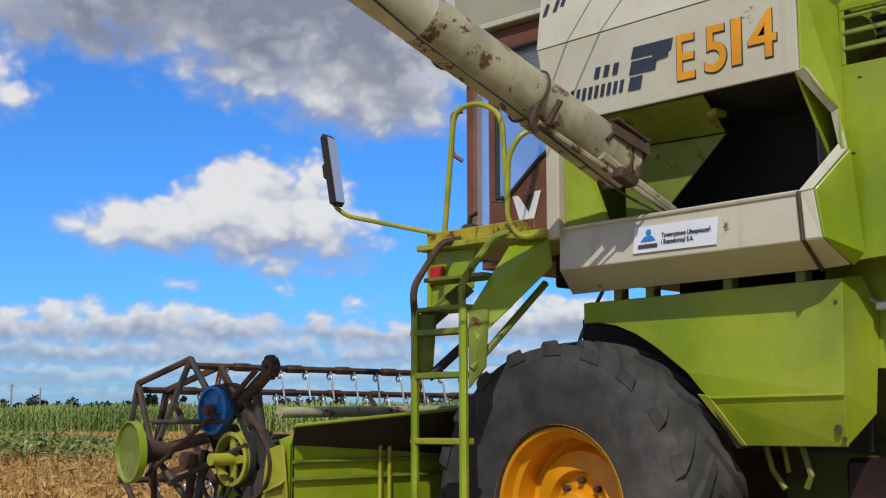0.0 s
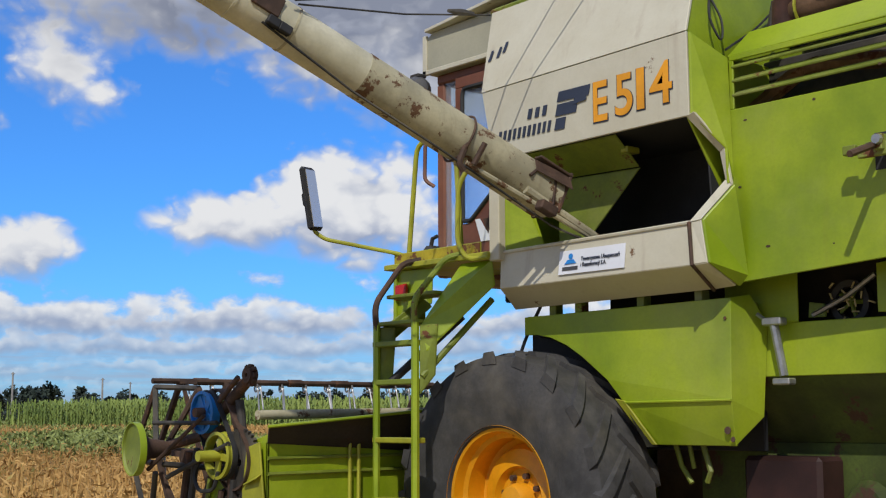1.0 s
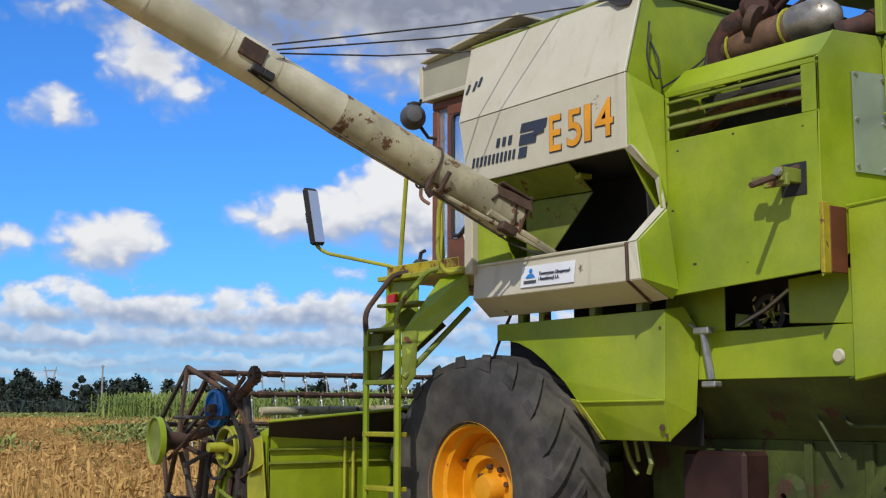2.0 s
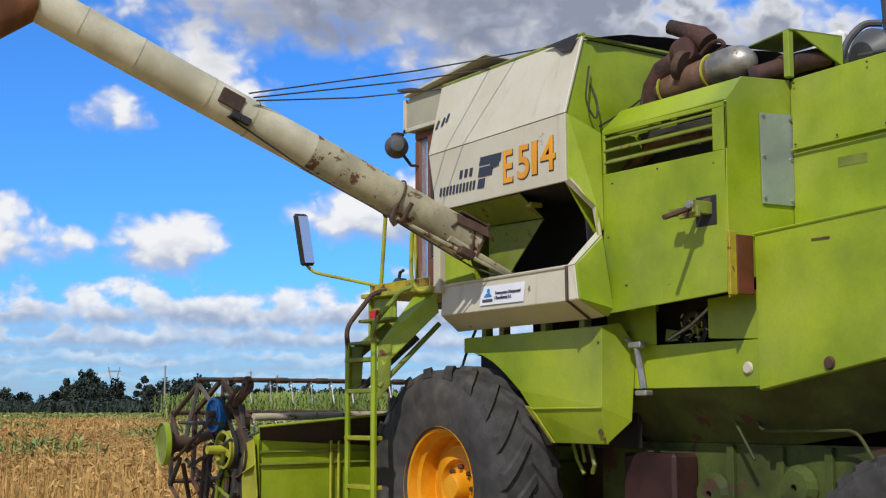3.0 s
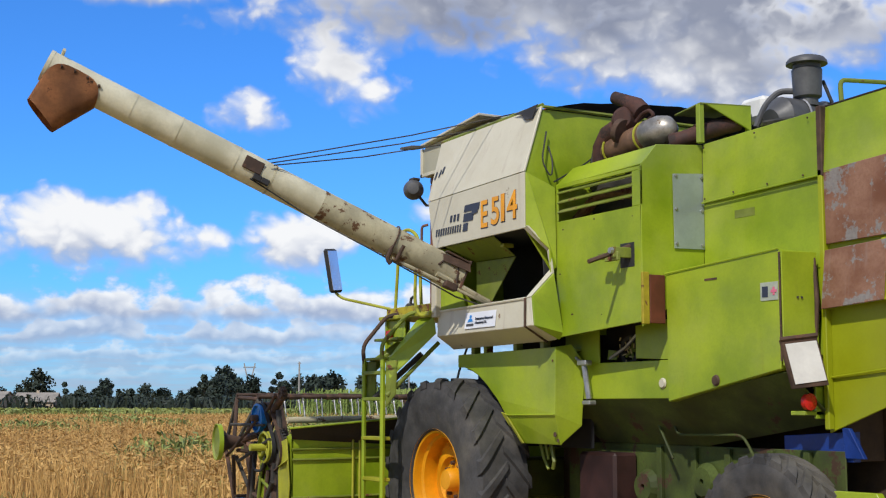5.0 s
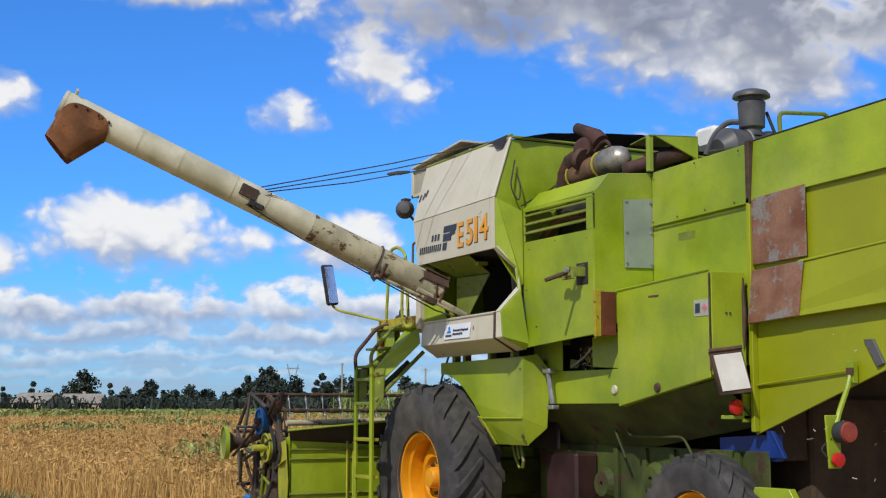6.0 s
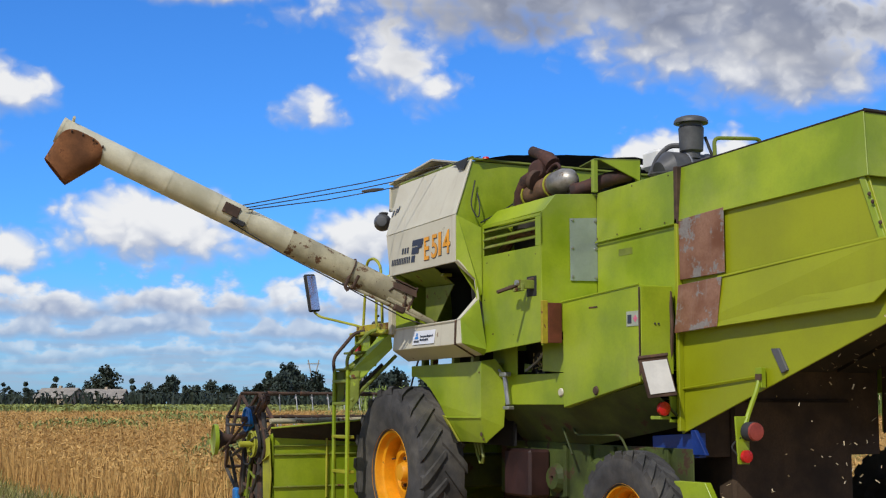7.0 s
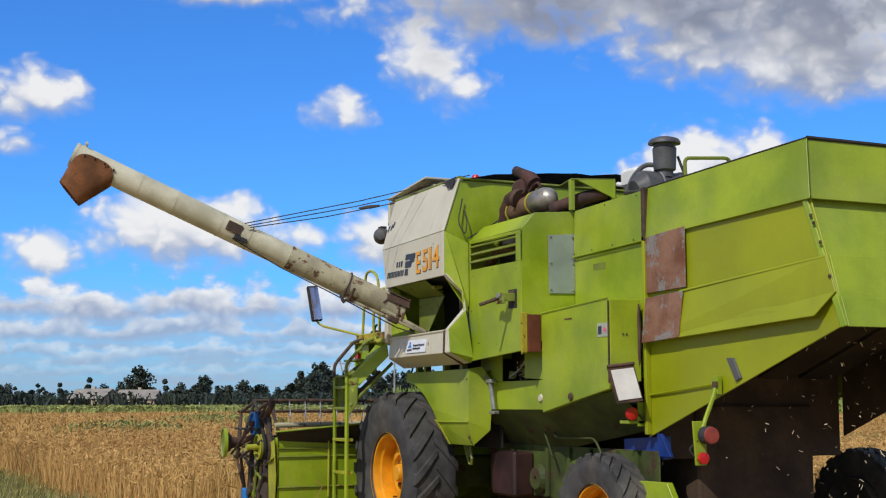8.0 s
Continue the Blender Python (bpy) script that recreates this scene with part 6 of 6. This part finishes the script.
REEL = Vector((-1.76, 0.0, 0.965))
REEL_R = 0.50
reel = part("reel", tube([(0, -2.30, 0), (0, 2.30, 0)], 0.045, 12), RUSTY, combine, "rusty pick-up reel", smooth=True)
reel.matrix_basis = pose(*REEL)
for y in (-2.18, -0.75, 0.75, 2.18):
    for k in range(6):
        a = math.pi * k / 3
        arm = part("reel_spoke", prism([(0.04, -0.02), (REEL_R, -0.014), (REEL_R, 0.014), (0.04, 0.02)], -0.006, 0.006, "y", 0.0), RUSTY if k % 3 else RUST_PATCH, reel)
        arm.matrix_basis = pose(0, y, 0) @ Matrix.Rotation(-a, 4, "Y")
        p, q = (Vector((REEL_R * math.cos(b), 0, REEL_R * math.sin(b))) for b in (a, a + math.pi / 3))
        if y < -2:
            part("reel_link", tube([p, q], 0.020, 4), RUSTY, reel).matrix_basis = pose(0, y - 0.01, 0)
# outer spider of flat arms and rods at the near end
for k in range(6):
    a = math.pi * k / 3
    p, q = (Vector((REEL_R * math.cos(b), 0, REEL_R * math.sin(b))) for b in (a, a + math.pi / 3))
    part("end_link", tube([p, q], 0.017, 6), DARK if k % 2 else RUSTY, reel).matrix_basis = pose(0.03, -2.36, 0.02)
    part("end_rod", tube([p * 0.12 + Vector((0, -0.10, 0)), p], 0.017, 6), RUSTY if k % 2 else DARK, reel).matrix_basis = pose(0.03, -2.36, 0.02)
# eccentric disc that keeps the tines upright
disc = part("eccentric_disc", lathe([(0, -0.006), (0.135, -0.010), (0.142, -0.022), (0.148, -0.02), (0.148, 0.012), (0, 0.014)], 36, closed=False), GREEN_WORN, combine, "dented green eccentric disc of the reel", smooth=True)
disc.matrix_basis = pose(-1.70, -2.64, 1.015, 0, 0, -8)
part("disc_rim", lathe([(0.143, -0.024), (0.150, -0.024), (0.150, 0.014), (0.143, 0.014)], 36), GREEN, disc, smooth=True)
part("disc_cone", lathe([(0.12, 0.012), (0.06, 0.08), (0.040, 0.20), (0, 0.20)], 28, closed=False), RUSTY, disc, smooth=True)
TINE = tube([(0.0, 0, 0.0), (0.018, 0, -0.012), (0.018, 0, -0.042), (0.0, 0, -0.055), (-0.016, 0, -0.04), (-0.012, 0, -0.015), (0.02, 0, -0.03), (0.05, 0, -0.17)], 0.0055, 5, 0.012)
tine_mesh = None
bats = []
for k in range(6):
    bat = part("reel_bat", tube([(0, -2.38, 0), (0, 2.25, 0)], 0.017, 8), RUSTY, combine, "rusty tine bar", smooth=True)
    for i in range(26):
        if tine_mesh is None:
            t = part("tine", TINE, STEEL, bat)
            tine_mesh = t.data
        else:
            t = new("tine", tine_mesh)
            t.parent = bat
        t.matrix_basis = pose(0, -2.15 + i * 0.172, 0, 0, random.uniform(-6, 6), 0)
    for i in range(13):
        part("bat_sleeve", tube([(0, -0.05, 0), (0, 0.05, 0)], 0.022, 8), RUSTY, bat).matrix_basis = pose(0, -2.05 + i * 0.344, 0)
    bats.append(bat)


# ---- on top of the engine ----
def build_engine_top(root):
    muffler = part("muffler", tube([(1.63, -1.06, 3.055), (1.66, -1.06, 3.06), (2.07, -1.05, 3.105), (2.09, -1.05, 3.107)], [0.07, 0.092, 0.094, 0.08], 24), HEAT_BROWN, root, "rusty brown muffler drum", smooth=True)
    part("muffler_sleeve", tube([(2.07, -1.05, 3.105), (2.09, -1.05, 3.108), (2.20, -1.045, 3.118), (2.26, -1.04, 3.116), (2.305, -1.04, 3.11), (2.325, -1.04, 3.106)], [0.094, 0.102, 0.102, 0.092, 0.062, 0.03], 24), DULL_STEEL, muffler, "bright domed metal sleeve", smooth=True)
    part("exhaust_pipe", tube([(2.30, -1.04, 3.02), (2.38, -0.98, 3.04), (2.44, -0.84, 3.10), (2.47, -0.62, 3.165)], 0.056, 16, 0.08), EXHAUST, muffler, "dark rusty exhaust pipe", smooth=True)
    part("pipe_joint", tube([(2.41, -0.915, 3.07), (2.425, -0.875, 3.085)], 0.064, 16), EXHAUST, muffler, smooth=True)
    part("turbo_housing", lathe([(0.0, -0.09), (0.06, -0.09), (0.09, -0.05), (0.098, 0.0), (0.09, 0.05), (0.05, 0.09), (0.0, 0.09)], 24, Matrix.Translation((1.84, -1.05, 3.25)) @ Matrix.Rotation(radians(35), 4, "Z"), closed=False), EXHAUST, muffler, "sooty round turbo housing", smooth=True)
    part("intake_mouth", tube([(1.98, -1.02, 3.285), (1.93, -1.03, 3.335), (1.82, -1.05, 3.395), (1.735, -1.07, 3.432)], [0.066, 0.064, 0.046, 0.043], 16), EXHAUST, muffler, "open pipe mouth", smooth=True)
    part("mouth_bore", tube([(1.745, -1.068, 3.4276), (1.731, -1.071, 3.4338)], 0.034, 14), BLACK_AND_SHADE, muffler)
    part("turbo_elbow", tube([(1.80, -1.08, 3.20), (1.70, -1.10, 3.17), (1.63, -1.11, 3.09), (1.62, -1.11, 2.92)], [0.075, 0.070, 0.062, 0.060], 16), EXHAUST, muffler, "rusty down pipe", smooth=True)
    part("turbo_flange", tube([(1.86, -1.13, 3.17), (1.90, -1.12, 3.155)], 0.085, 16), RUSTY, muffler, smooth=True)
    for x, y, z in ((1.72, -1.06, 3.066), (2.05, -1.05, 3.103)):
        part("clamp_band", tube([(x + 0.099 * math.cos(a) * 0.08, y + 0.099 * math.cos(a), z + 0.099 * math.sin(a)) for a in [k * math.pi / 10 for k in range(20)]], 0.008, 5, closed=True), LIME, muffler)
    part("fuel_line", tube([(1.96, -1.06, 3.22), (2.02, -1.05, 3.27), (2.10, -1.05, 3.275), (2.13, -1.04, 3.235), (2.05, -1.03, 3.215)], 0.013, 8, 0.04), EXHAUST, muffler, smooth=True)
    part("support", joined(box(1.60, 1.66, -1.25, -1.0, 2.90, 2.96, 0.004), tube([(1.56, -1.16, 2.9), (1.58, -1.12, 3.12)], 0.016, 6)), DARK, muffler)
    part("engine_block", joined(box(1.52, 2.42, -0.85, 0.2, 2.5, 3.0, 0.03), box(1.6, 2.3, -0.7, 0.0, 3.0, 3.16, 0.03)), DARK, root, "dark greasy engine block")
    cage = part("guard_cage", box(2.485, 2.525, -0.985, -0.945, 2.99, 3.245, 0.004), GREEN, root, "green guard box over the pipes")
    part("cage_post", box(2.50, 2.53, -0.585, -0.55, 2.98, 3.265, 0.004), GREEN, cage)
    part("cage_plate", sheet([(2.53, -0.945, 3.25), (2.54, -0.56, 3.272), (2.54, -0.56, 3.10), (2.535, -0.60, 3.12)], (-1, 0, 0), 0.012), GREEN, cage, "slanting green end plate")
    part("cage_roof", sheet([(2.12, -0.86, 3.262), (2.53, -0.985, 3.252), (2.54, -0.56, 3.275), (2.14, -0.52, 3.28)], (0, 0, -1), 0.012), GREEN_WORN, cage)
    part("cage_back", sheet([(2.12, -0.54, 3.0), (2.53, -0.555, 3.0), (2.53, -0.555, 3.22), (2.12, -0.54, 3.22)], (0, 1, 0), 0.01), BLACK_AND_SHADE, cage)
    stack = part("air_intake", lathe([(0.075, 0), (0.07, 0.05), (0.094, 0.065), (0.102, 0.25), (0.092, 0.262), (0.092, 0.285), (0.138, 0.288), (0.136, 0.308), (0.118, 0.330), (0.075, 0.345), (0.0, 0.350)], 32, Matrix.Translation((2.565, -0.08, 3.315)) @ Matrix.Rotation(radians(90), 4, "X"), closed=False), GREY_PAINT, root, "grey air intake stack with a cap", smooth=True)
    part("filter_drum", tube([(2.50, -0.35, 3.20), (2.50, -0.28, 3.22), (2.52, 0.22, 3.22), (2.52, 0.28, 3.20)], [0.08, 0.15, 0.15, 0.08], 22), GREY_PAINT, stack, smooth=True)
    for off in (-0.14, 0.10):
        part("drum_band", tube([(2.51 + 0.155 * math.cos(a), off, 3.22 + 0.155 * math.sin(a)) for a in [k * math.pi / 12 for k in range(24)]], 0.008, 5, closed=True), STEEL, stack)
    part("intake_hose", tube([(2.46, -0.10, 3.44), (2.38, -0.16, 3.45), (2.33, -0.24, 3.36), (2.30, -0.30, 3.20)], 0.022, 8, 0.06), GREY_PAINT, stack, smooth=True)
    part("stack_hose", tube([(2.60, 0.03, 3.50), (2.64, 0.06, 3.36), (2.66, 0.10, 3.25)], 0.012, 6), RUBBER, stack)
    part("rear_rail", tube([(2.90, -0.10, 3.05), (2.88, -0.10, 3.43), (2.90, 0.34, 3.46), (2.92, 0.40, 3.05)], 0.016, 8, 0.05), GREEN_WORN, root, "green rail on the roof", smooth=True)
    part("white_canister", joined(box(1.95, 2.20, -0.14, 0.06, 3.30, 3.47, 0.03), tube([(1.86, -0.1, 3.36), (2.0, -0.1, 3.33)], 0.02, 8)), WHITE, root, "white canister on the engine deck")
    pieces("deck_pipe", (tube([(2.6, -0.5, 3.15), (3.1, -0.6, 3.09), (3.4, -0.7, 3.07)], 0.02, 6), tube([(2.5, -0.3, 3.1), (3.2, -0.4, 3.1)], 0.05, 8)), DARK, root)


build_engine_top(combine)


# ---- rear lamps, boards ----
def build_rear_lamps(root):
    stalk = part("lamp_stalk", joined(tube([(4.36, -0.93, 1.56), (4.37, -0.97, 1.46), (4.35, -1.03, 1.30), (4.36, -1.06, 1.24)], 0.016, 7, 0.04), box(4.33, 4.39, -0.95, -0.91, 1.47, 1.60, 0.004),
                                      sheet([(4.36, -1.14, 1.29), (4.36, -1.03, 1.29), (4.36, -1.03, 0.99), (4.36, -1.12, 0.99)], (-1, 0, 0), 0.015)), GREEN, root, "green lamp stalk under the hood")
    part("stalk_strap", box(4.345, 4.395, -0.962, -0.95, 1.52, 1.56, 0.0), RUSTY, stalk)
    turn = Matrix.Rotation(radians(-90), 4, "Z")
    part("tail_lamp", lathe([(0.0, 0.0), (0.060, 0.0), (0.063, 0.06), (0.060, 0.07), (0.0, 0.08)], 24, Matrix.Translation((4.37, -1.05, 1.195)) @ turn, closed=False), BLACK_AND_SHADE, stalk, "round tail lamp with a dusty red lens", smooth=True)
    part("lens", lathe([(0.0, 0.0), (0.059, 0.0), (0.055, 0.016), (0.0, 0.028)], 24, Matrix.Translation((4.44, -1.05, 1.195)) @ turn, closed=False), RED_DULL, stalk, smooth=True)
    part("small_reflector", lathe([(0.0, 0.0), (0.040, 0.0), (0.040, 0.025), (0.0, 0.032)], 20, Matrix.Translation((4.37, -1.075, 1.04)) @ turn, closed=False), RED, stalk, "small bright red reflector", smooth=True)
    part("lamp_wire", tube([(4.36, -1.1, 1.16), (4.33, -1.16, 1.10), (4.36, -1.1, 1.02)], 0.006, 5, 0.03), RUBBER, stalk)
    bracket = part("side_lamp_bracket", joined(box(3.40, 3.51, -1.11, -0.94, 1.26, 1.285, 0.004), box(3.49, 3.51, -1.02, -0.93, 1.24, 1.42, 0.004)), GREEN, root, "green lamp bracket")
    part("side_lamp", lathe([(0.0, 0.0), (0.046, 0.0), (0.048, 0.03), (0.0, 0.045)], 20, Matrix.Translation((3.50, -1.08, 1.335)) @ turn, closed=False), RED, bracket, "round red lamp", smooth=True)
    p, u, v = Vector((3.53, -1.288, 1.675)), Vector((0.13, 0.141, 0.022)), Vector((0.01, 0.074, -0.270))
    grid = lambda s, t, o=0.0: tuple(p + u * s + v * t + Vector((o, 0, 0)))
    board = part("warning_board", sheet([grid(0, 0), grid(1, 0), grid(1, 1), grid(0, 1)], (-1, 0, 0), 0.022), RUSTY, root, "white warning board in a rusty frame")
    part("board_face", sheet([grid(0.06, 0.09, 0.004), grid(0.93, 0.09, 0.004), grid(0.94, 0.90, 0.004), grid(0.06, 0.91, 0.004)], (1, 0, 0), 0.004), WHITE, board)
    part("board_rail", tube([grid(-0.03, -0.02), grid(1.03, -0.02)], 0.012, 6), RUSTY, board)
    part("board_arm", tube([grid(0.8, 0.5, -0.01), (3.46, -1.0, 1.58)], 0.012, 6), RUSTY, board)


build_rear_lamps(combine)


# ---- lettering and marks ----
def lettered(name, text, size, x, y, z, mat, parent, label, squeeze=1.0, bold=0.0, span=0.0):
    cu = bpy.data.curves.new(name, "FONT")
    cu.body, cu.size, cu.extrude, cu.offset = text, size, 0.0015, bold
    tmp = bpy.data.objects.new(name, cu)
    scene.collection.objects.link(tmp)
    me = bpy.data.meshes.new_from_object(tmp.evaluated_get(bpy.context.evaluated_depsgraph_get()))
    bpy.data.objects.remove(tmp)
    if span:
        xs = [v.co.x for v in me.vertices]
        squeeze = span / (max(xs) - min(xs))
        x -= min(xs) * squeeze
    me.materials.clear()
    me.materials.append(mat)
    me.transform(Matrix.Translation((x, y, z)) @ Matrix.Rotation(radians(90), 4, "X") @ Matrix.Diagonal((squeeze, 1, 1, 1)))
    ob = new(name, me)
    ob.parent = parent
    return tagged(ob, label)


def build_marks(root):
    tank = next(o for o in root.children if o.name == "grain_tank")
    y = -1.6472
    for ch, x, w in (("E", 0.904, 0.088), ("5", 1.043, 0.106), ("1", 1.176, 0.046), ("4", 1.255, 0.130)):
        z = 2.582 + (x - 0.9) * 0.05
        lettered("model_letter", ch, 0.276, x - 0.005, y + 0.0004, z - 0.003, INK, tank, "", 1.0, 0.0072, w + 0.009)
        lettered("model_letter", ch, 0.276, x, y - 0.0024, z, ORANGE, tank, "", 1.0, 0.0035, w)
    # emblem of stepped bars
    for x0, x1, z0, z1 in ((0.66, 0.885, 2.722, 2.772), (0.648, 0.80, 2.652, 2.710), (0.64, 0.72, 2.583, 2.640)):
        part("emblem_bar", sheet([(x0, y, z0), (x1 - 0.012, y, z0), (x1, y, z1), (x0 + 0.015, y, z1)], (0, -1, 0), 0.003, 0.0), INK, tank)
    part("emblem_bar", sheet([(0.775, y - 0.003, 2.69), (0.86, y - 0.003, 2.70), (0.86, y - 0.003, 2.722), (0.78, y - 0.003, 2.722)], (0, -1, 0), 0.003, 0.0), INK, tank)
    # two lines of a maker's name, as plain slanted bars
    for x, n, z, h in ((0.451, 3, 2.672, 0.050), (0.235, 11, 2.586, 0.054)):
        step = 0.052 if n == 3 else 0.0355
        for k in range(n):
            x0 = x + k * step
            part("name_bar", sheet([(x0, y, z), (x0 + step * 0.52, y, z), (x0 + step * 0.52 + 0.012, y, z + h), (x0 + 0.012, y, z + h)], (0, -1, 0), 0.003, 0.0), INK, tank)
    # half-worn stencil on the upper panel
    for x, z in ((0.10, 3.05), (0.16, 3.06), (0.20, 3.08)):
        yy = -1.65 + (z - 2.87) * 0.357 - 0.004
        part("stencil_bar", sheet([(x, yy, z), (x + 0.022, yy, z), (x + 0.03, yy + 0.018, z + 0.06), (x + 0.012, yy + 0.018, z + 0.06)], (0, -1, 0), 0.002, 0.0), INK, tank)
    sticker = part("insurer_sticker", box(0.635, 1.065, -1.6245, -1.6205, 1.868, 1.985, 0.0, Matrix.Translation((0, -0.014, 0))), STICKER, tank, "white rectangular sticker")
    yy = -1.6412
    part("sticker_mark", sheet([(0.675, yy, 1.916), (0.755, yy, 1.918), (0.735, yy, 1.938), (0.695, yy, 1.937)], (0, -1, 0), 0.002, 0.0), SKY_INK, sticker)
    part("sticker_mark", lathe([(0, -0.001), (0.014, -0.001), (0.014, 0.001), (0, 0.001)], 14, Matrix.Translation((0.715, yy - 0.001, 1.954))), SKY_INK, sticker)
    part("sticker_line", box(0.663, 0.765, yy - 0.001, yy + 0.001, 1.886, 1.903, 0.0), GREY_PAINT, sticker)
    lettered("sticker_text", "Towarzystwo Ubezpieczeń", 0.0285, 0.785, yy - 0.001, 1.926, INK, sticker, "", 0.80)
    lettered("sticker_text", "i Reasekuracji S.A.", 0.0285, 0.785, yy - 0.001, 1.897, INK, sticker, "", 0.80)
    # laid onto the sloping lip
    sticker.matrix_basis = Matrix.Translation((0.85, -1.6222, 1.927)) @ Matrix.Rotation(radians(-7.3), 4, "X") @ Matrix.Rotation(radians(-0.7), 4, "Z") @ Matrix.Translation((-0.85, 1.6345, -1.927))


build_marks(combine)


# ---- guy wires from the cab roof to the auger ----
def build_wires(root):
    for name, p, q in (("stay_wire", (-0.02, -1.46, 3.36), (0.5, -3.08, 2.97)), ("stay_wire", (0.55, -1.1, 3.48), (0.5, -3.1, 2.985)), ("stay_wire", (0.9, -1.1, 3.52), (0.52, -3.14, 3.0))):
        mid = (Vector(p) + Vector(q)) / 2 - Vector((0, 0, 0.02))
        part(name, tube([p, tuple(mid), q], 0.005, 5), DARK, root, "thin dark steel stay wire")
    part("wire_tensioner", tube([(0.06, -1.66, 3.31), (0.10, -1.78, 3.285), (0.14, -1.9, 3.26)], [0.012, 0.02, 0.010], 6), DARK, root, "wire tensioner")


build_wires(combine)


# ---- what moves ----
def motions():
    walk(combine, [(t * 0.5, pose(-SPEED * t * 0.5, 0, 0)) for t in range(17)])
    for wheel, R in ((front_wheel, 0.762), (front_wheel_far, 0.762), (rear_wheel, 0.525), (rear_wheel_far, 0.525)):
        x, y, z = wheel.matrix_basis.translation
        walk(wheel, [(t * 0.5, pose(x, y, z, 0, -math.degrees(SPEED * t * 0.5 / R), 0)) for t in range(17)])

    spin = 165.0  # the reel's degrees a second
    walk(reel, [(t * 0.5, pose(*REEL, 0, -spin * t * 0.5 - 73.0, 0)) for t in range(17)])
    for k, bat in enumerate(bats):
        rows = []
        for i in range(81):
            a = radians(spin * i * 0.1 + 73.0 + 60 * k)
            rows.append((i * 0.1, pose(REEL.x + REEL_R * math.cos(a), 0, REEL.z + REEL_R * math.sin(a))))
        walk(bat, rows)
    for wheel, rate in ((blue_pulley, 190.0), (lime_pulley, 170.0), (sprocket, 150.0)):
        x, y, z = wheel.matrix_basis.translation
        walk(wheel, [(t * 0.4, pose(x, y, z, 0, -rate * t * 0.4, 0)) for t in range(21)])

    # grain falls as the cutter bar reaches it
    for ob, x in STRIPS:
        when = max(0.2, (-1.95 - x) / SPEED)
        stand, laid = pose(x, 0, 0), pose(x + 0.1, 0, -0.02, 0, 84, 0)
        rows = [(0.0, stand), (max(0.1, when - 0.25), stand)]
        if when + 0.1 < 8:
            rows += [(when + 0.1, laid), (8.0, laid)]
        else:
            rows.append((8.0, stand))
        walk(ob, rows)
    # chaff leaves the hood, falls and stays behind on the ground
    for i, ob in enumerate(CHAFF):
        start = -0.9 + i * 8.9 / len(CHAFF)
        x0, spin_x, side = 4.55 + 0.5 * math.sin(i * 2.3), 40 * math.sin(i * 1.7), -0.55 + 0.45 * math.sin(i * 5.1)

        def at(t):
            f = min(max(t - start, 0.0), 0.95)
            out = min(max((f - 0.25) / 0.35, 0.0), 1.0)
            return pose(x0 - SPEED * start - SPEED * f + 1.3 * f, side * out, max(0.06, 2.15 - 1.3 * f - 1.25 * f * f), spin_x * f, 50 * f, 30 * f)

        rows = [(0.0, pose(x0, 0.0, 2.15) if start > 0 else at(0.0))]
        for t in sorted({round(max(start, 0.0) + k * 0.1, 2) for k in range(0, 10)}):
            if 0 < t < 8:
                rows.append((t, at(t)))
        rows.append((8.0, at(8.0)))
        walk(ob, rows)


motions()
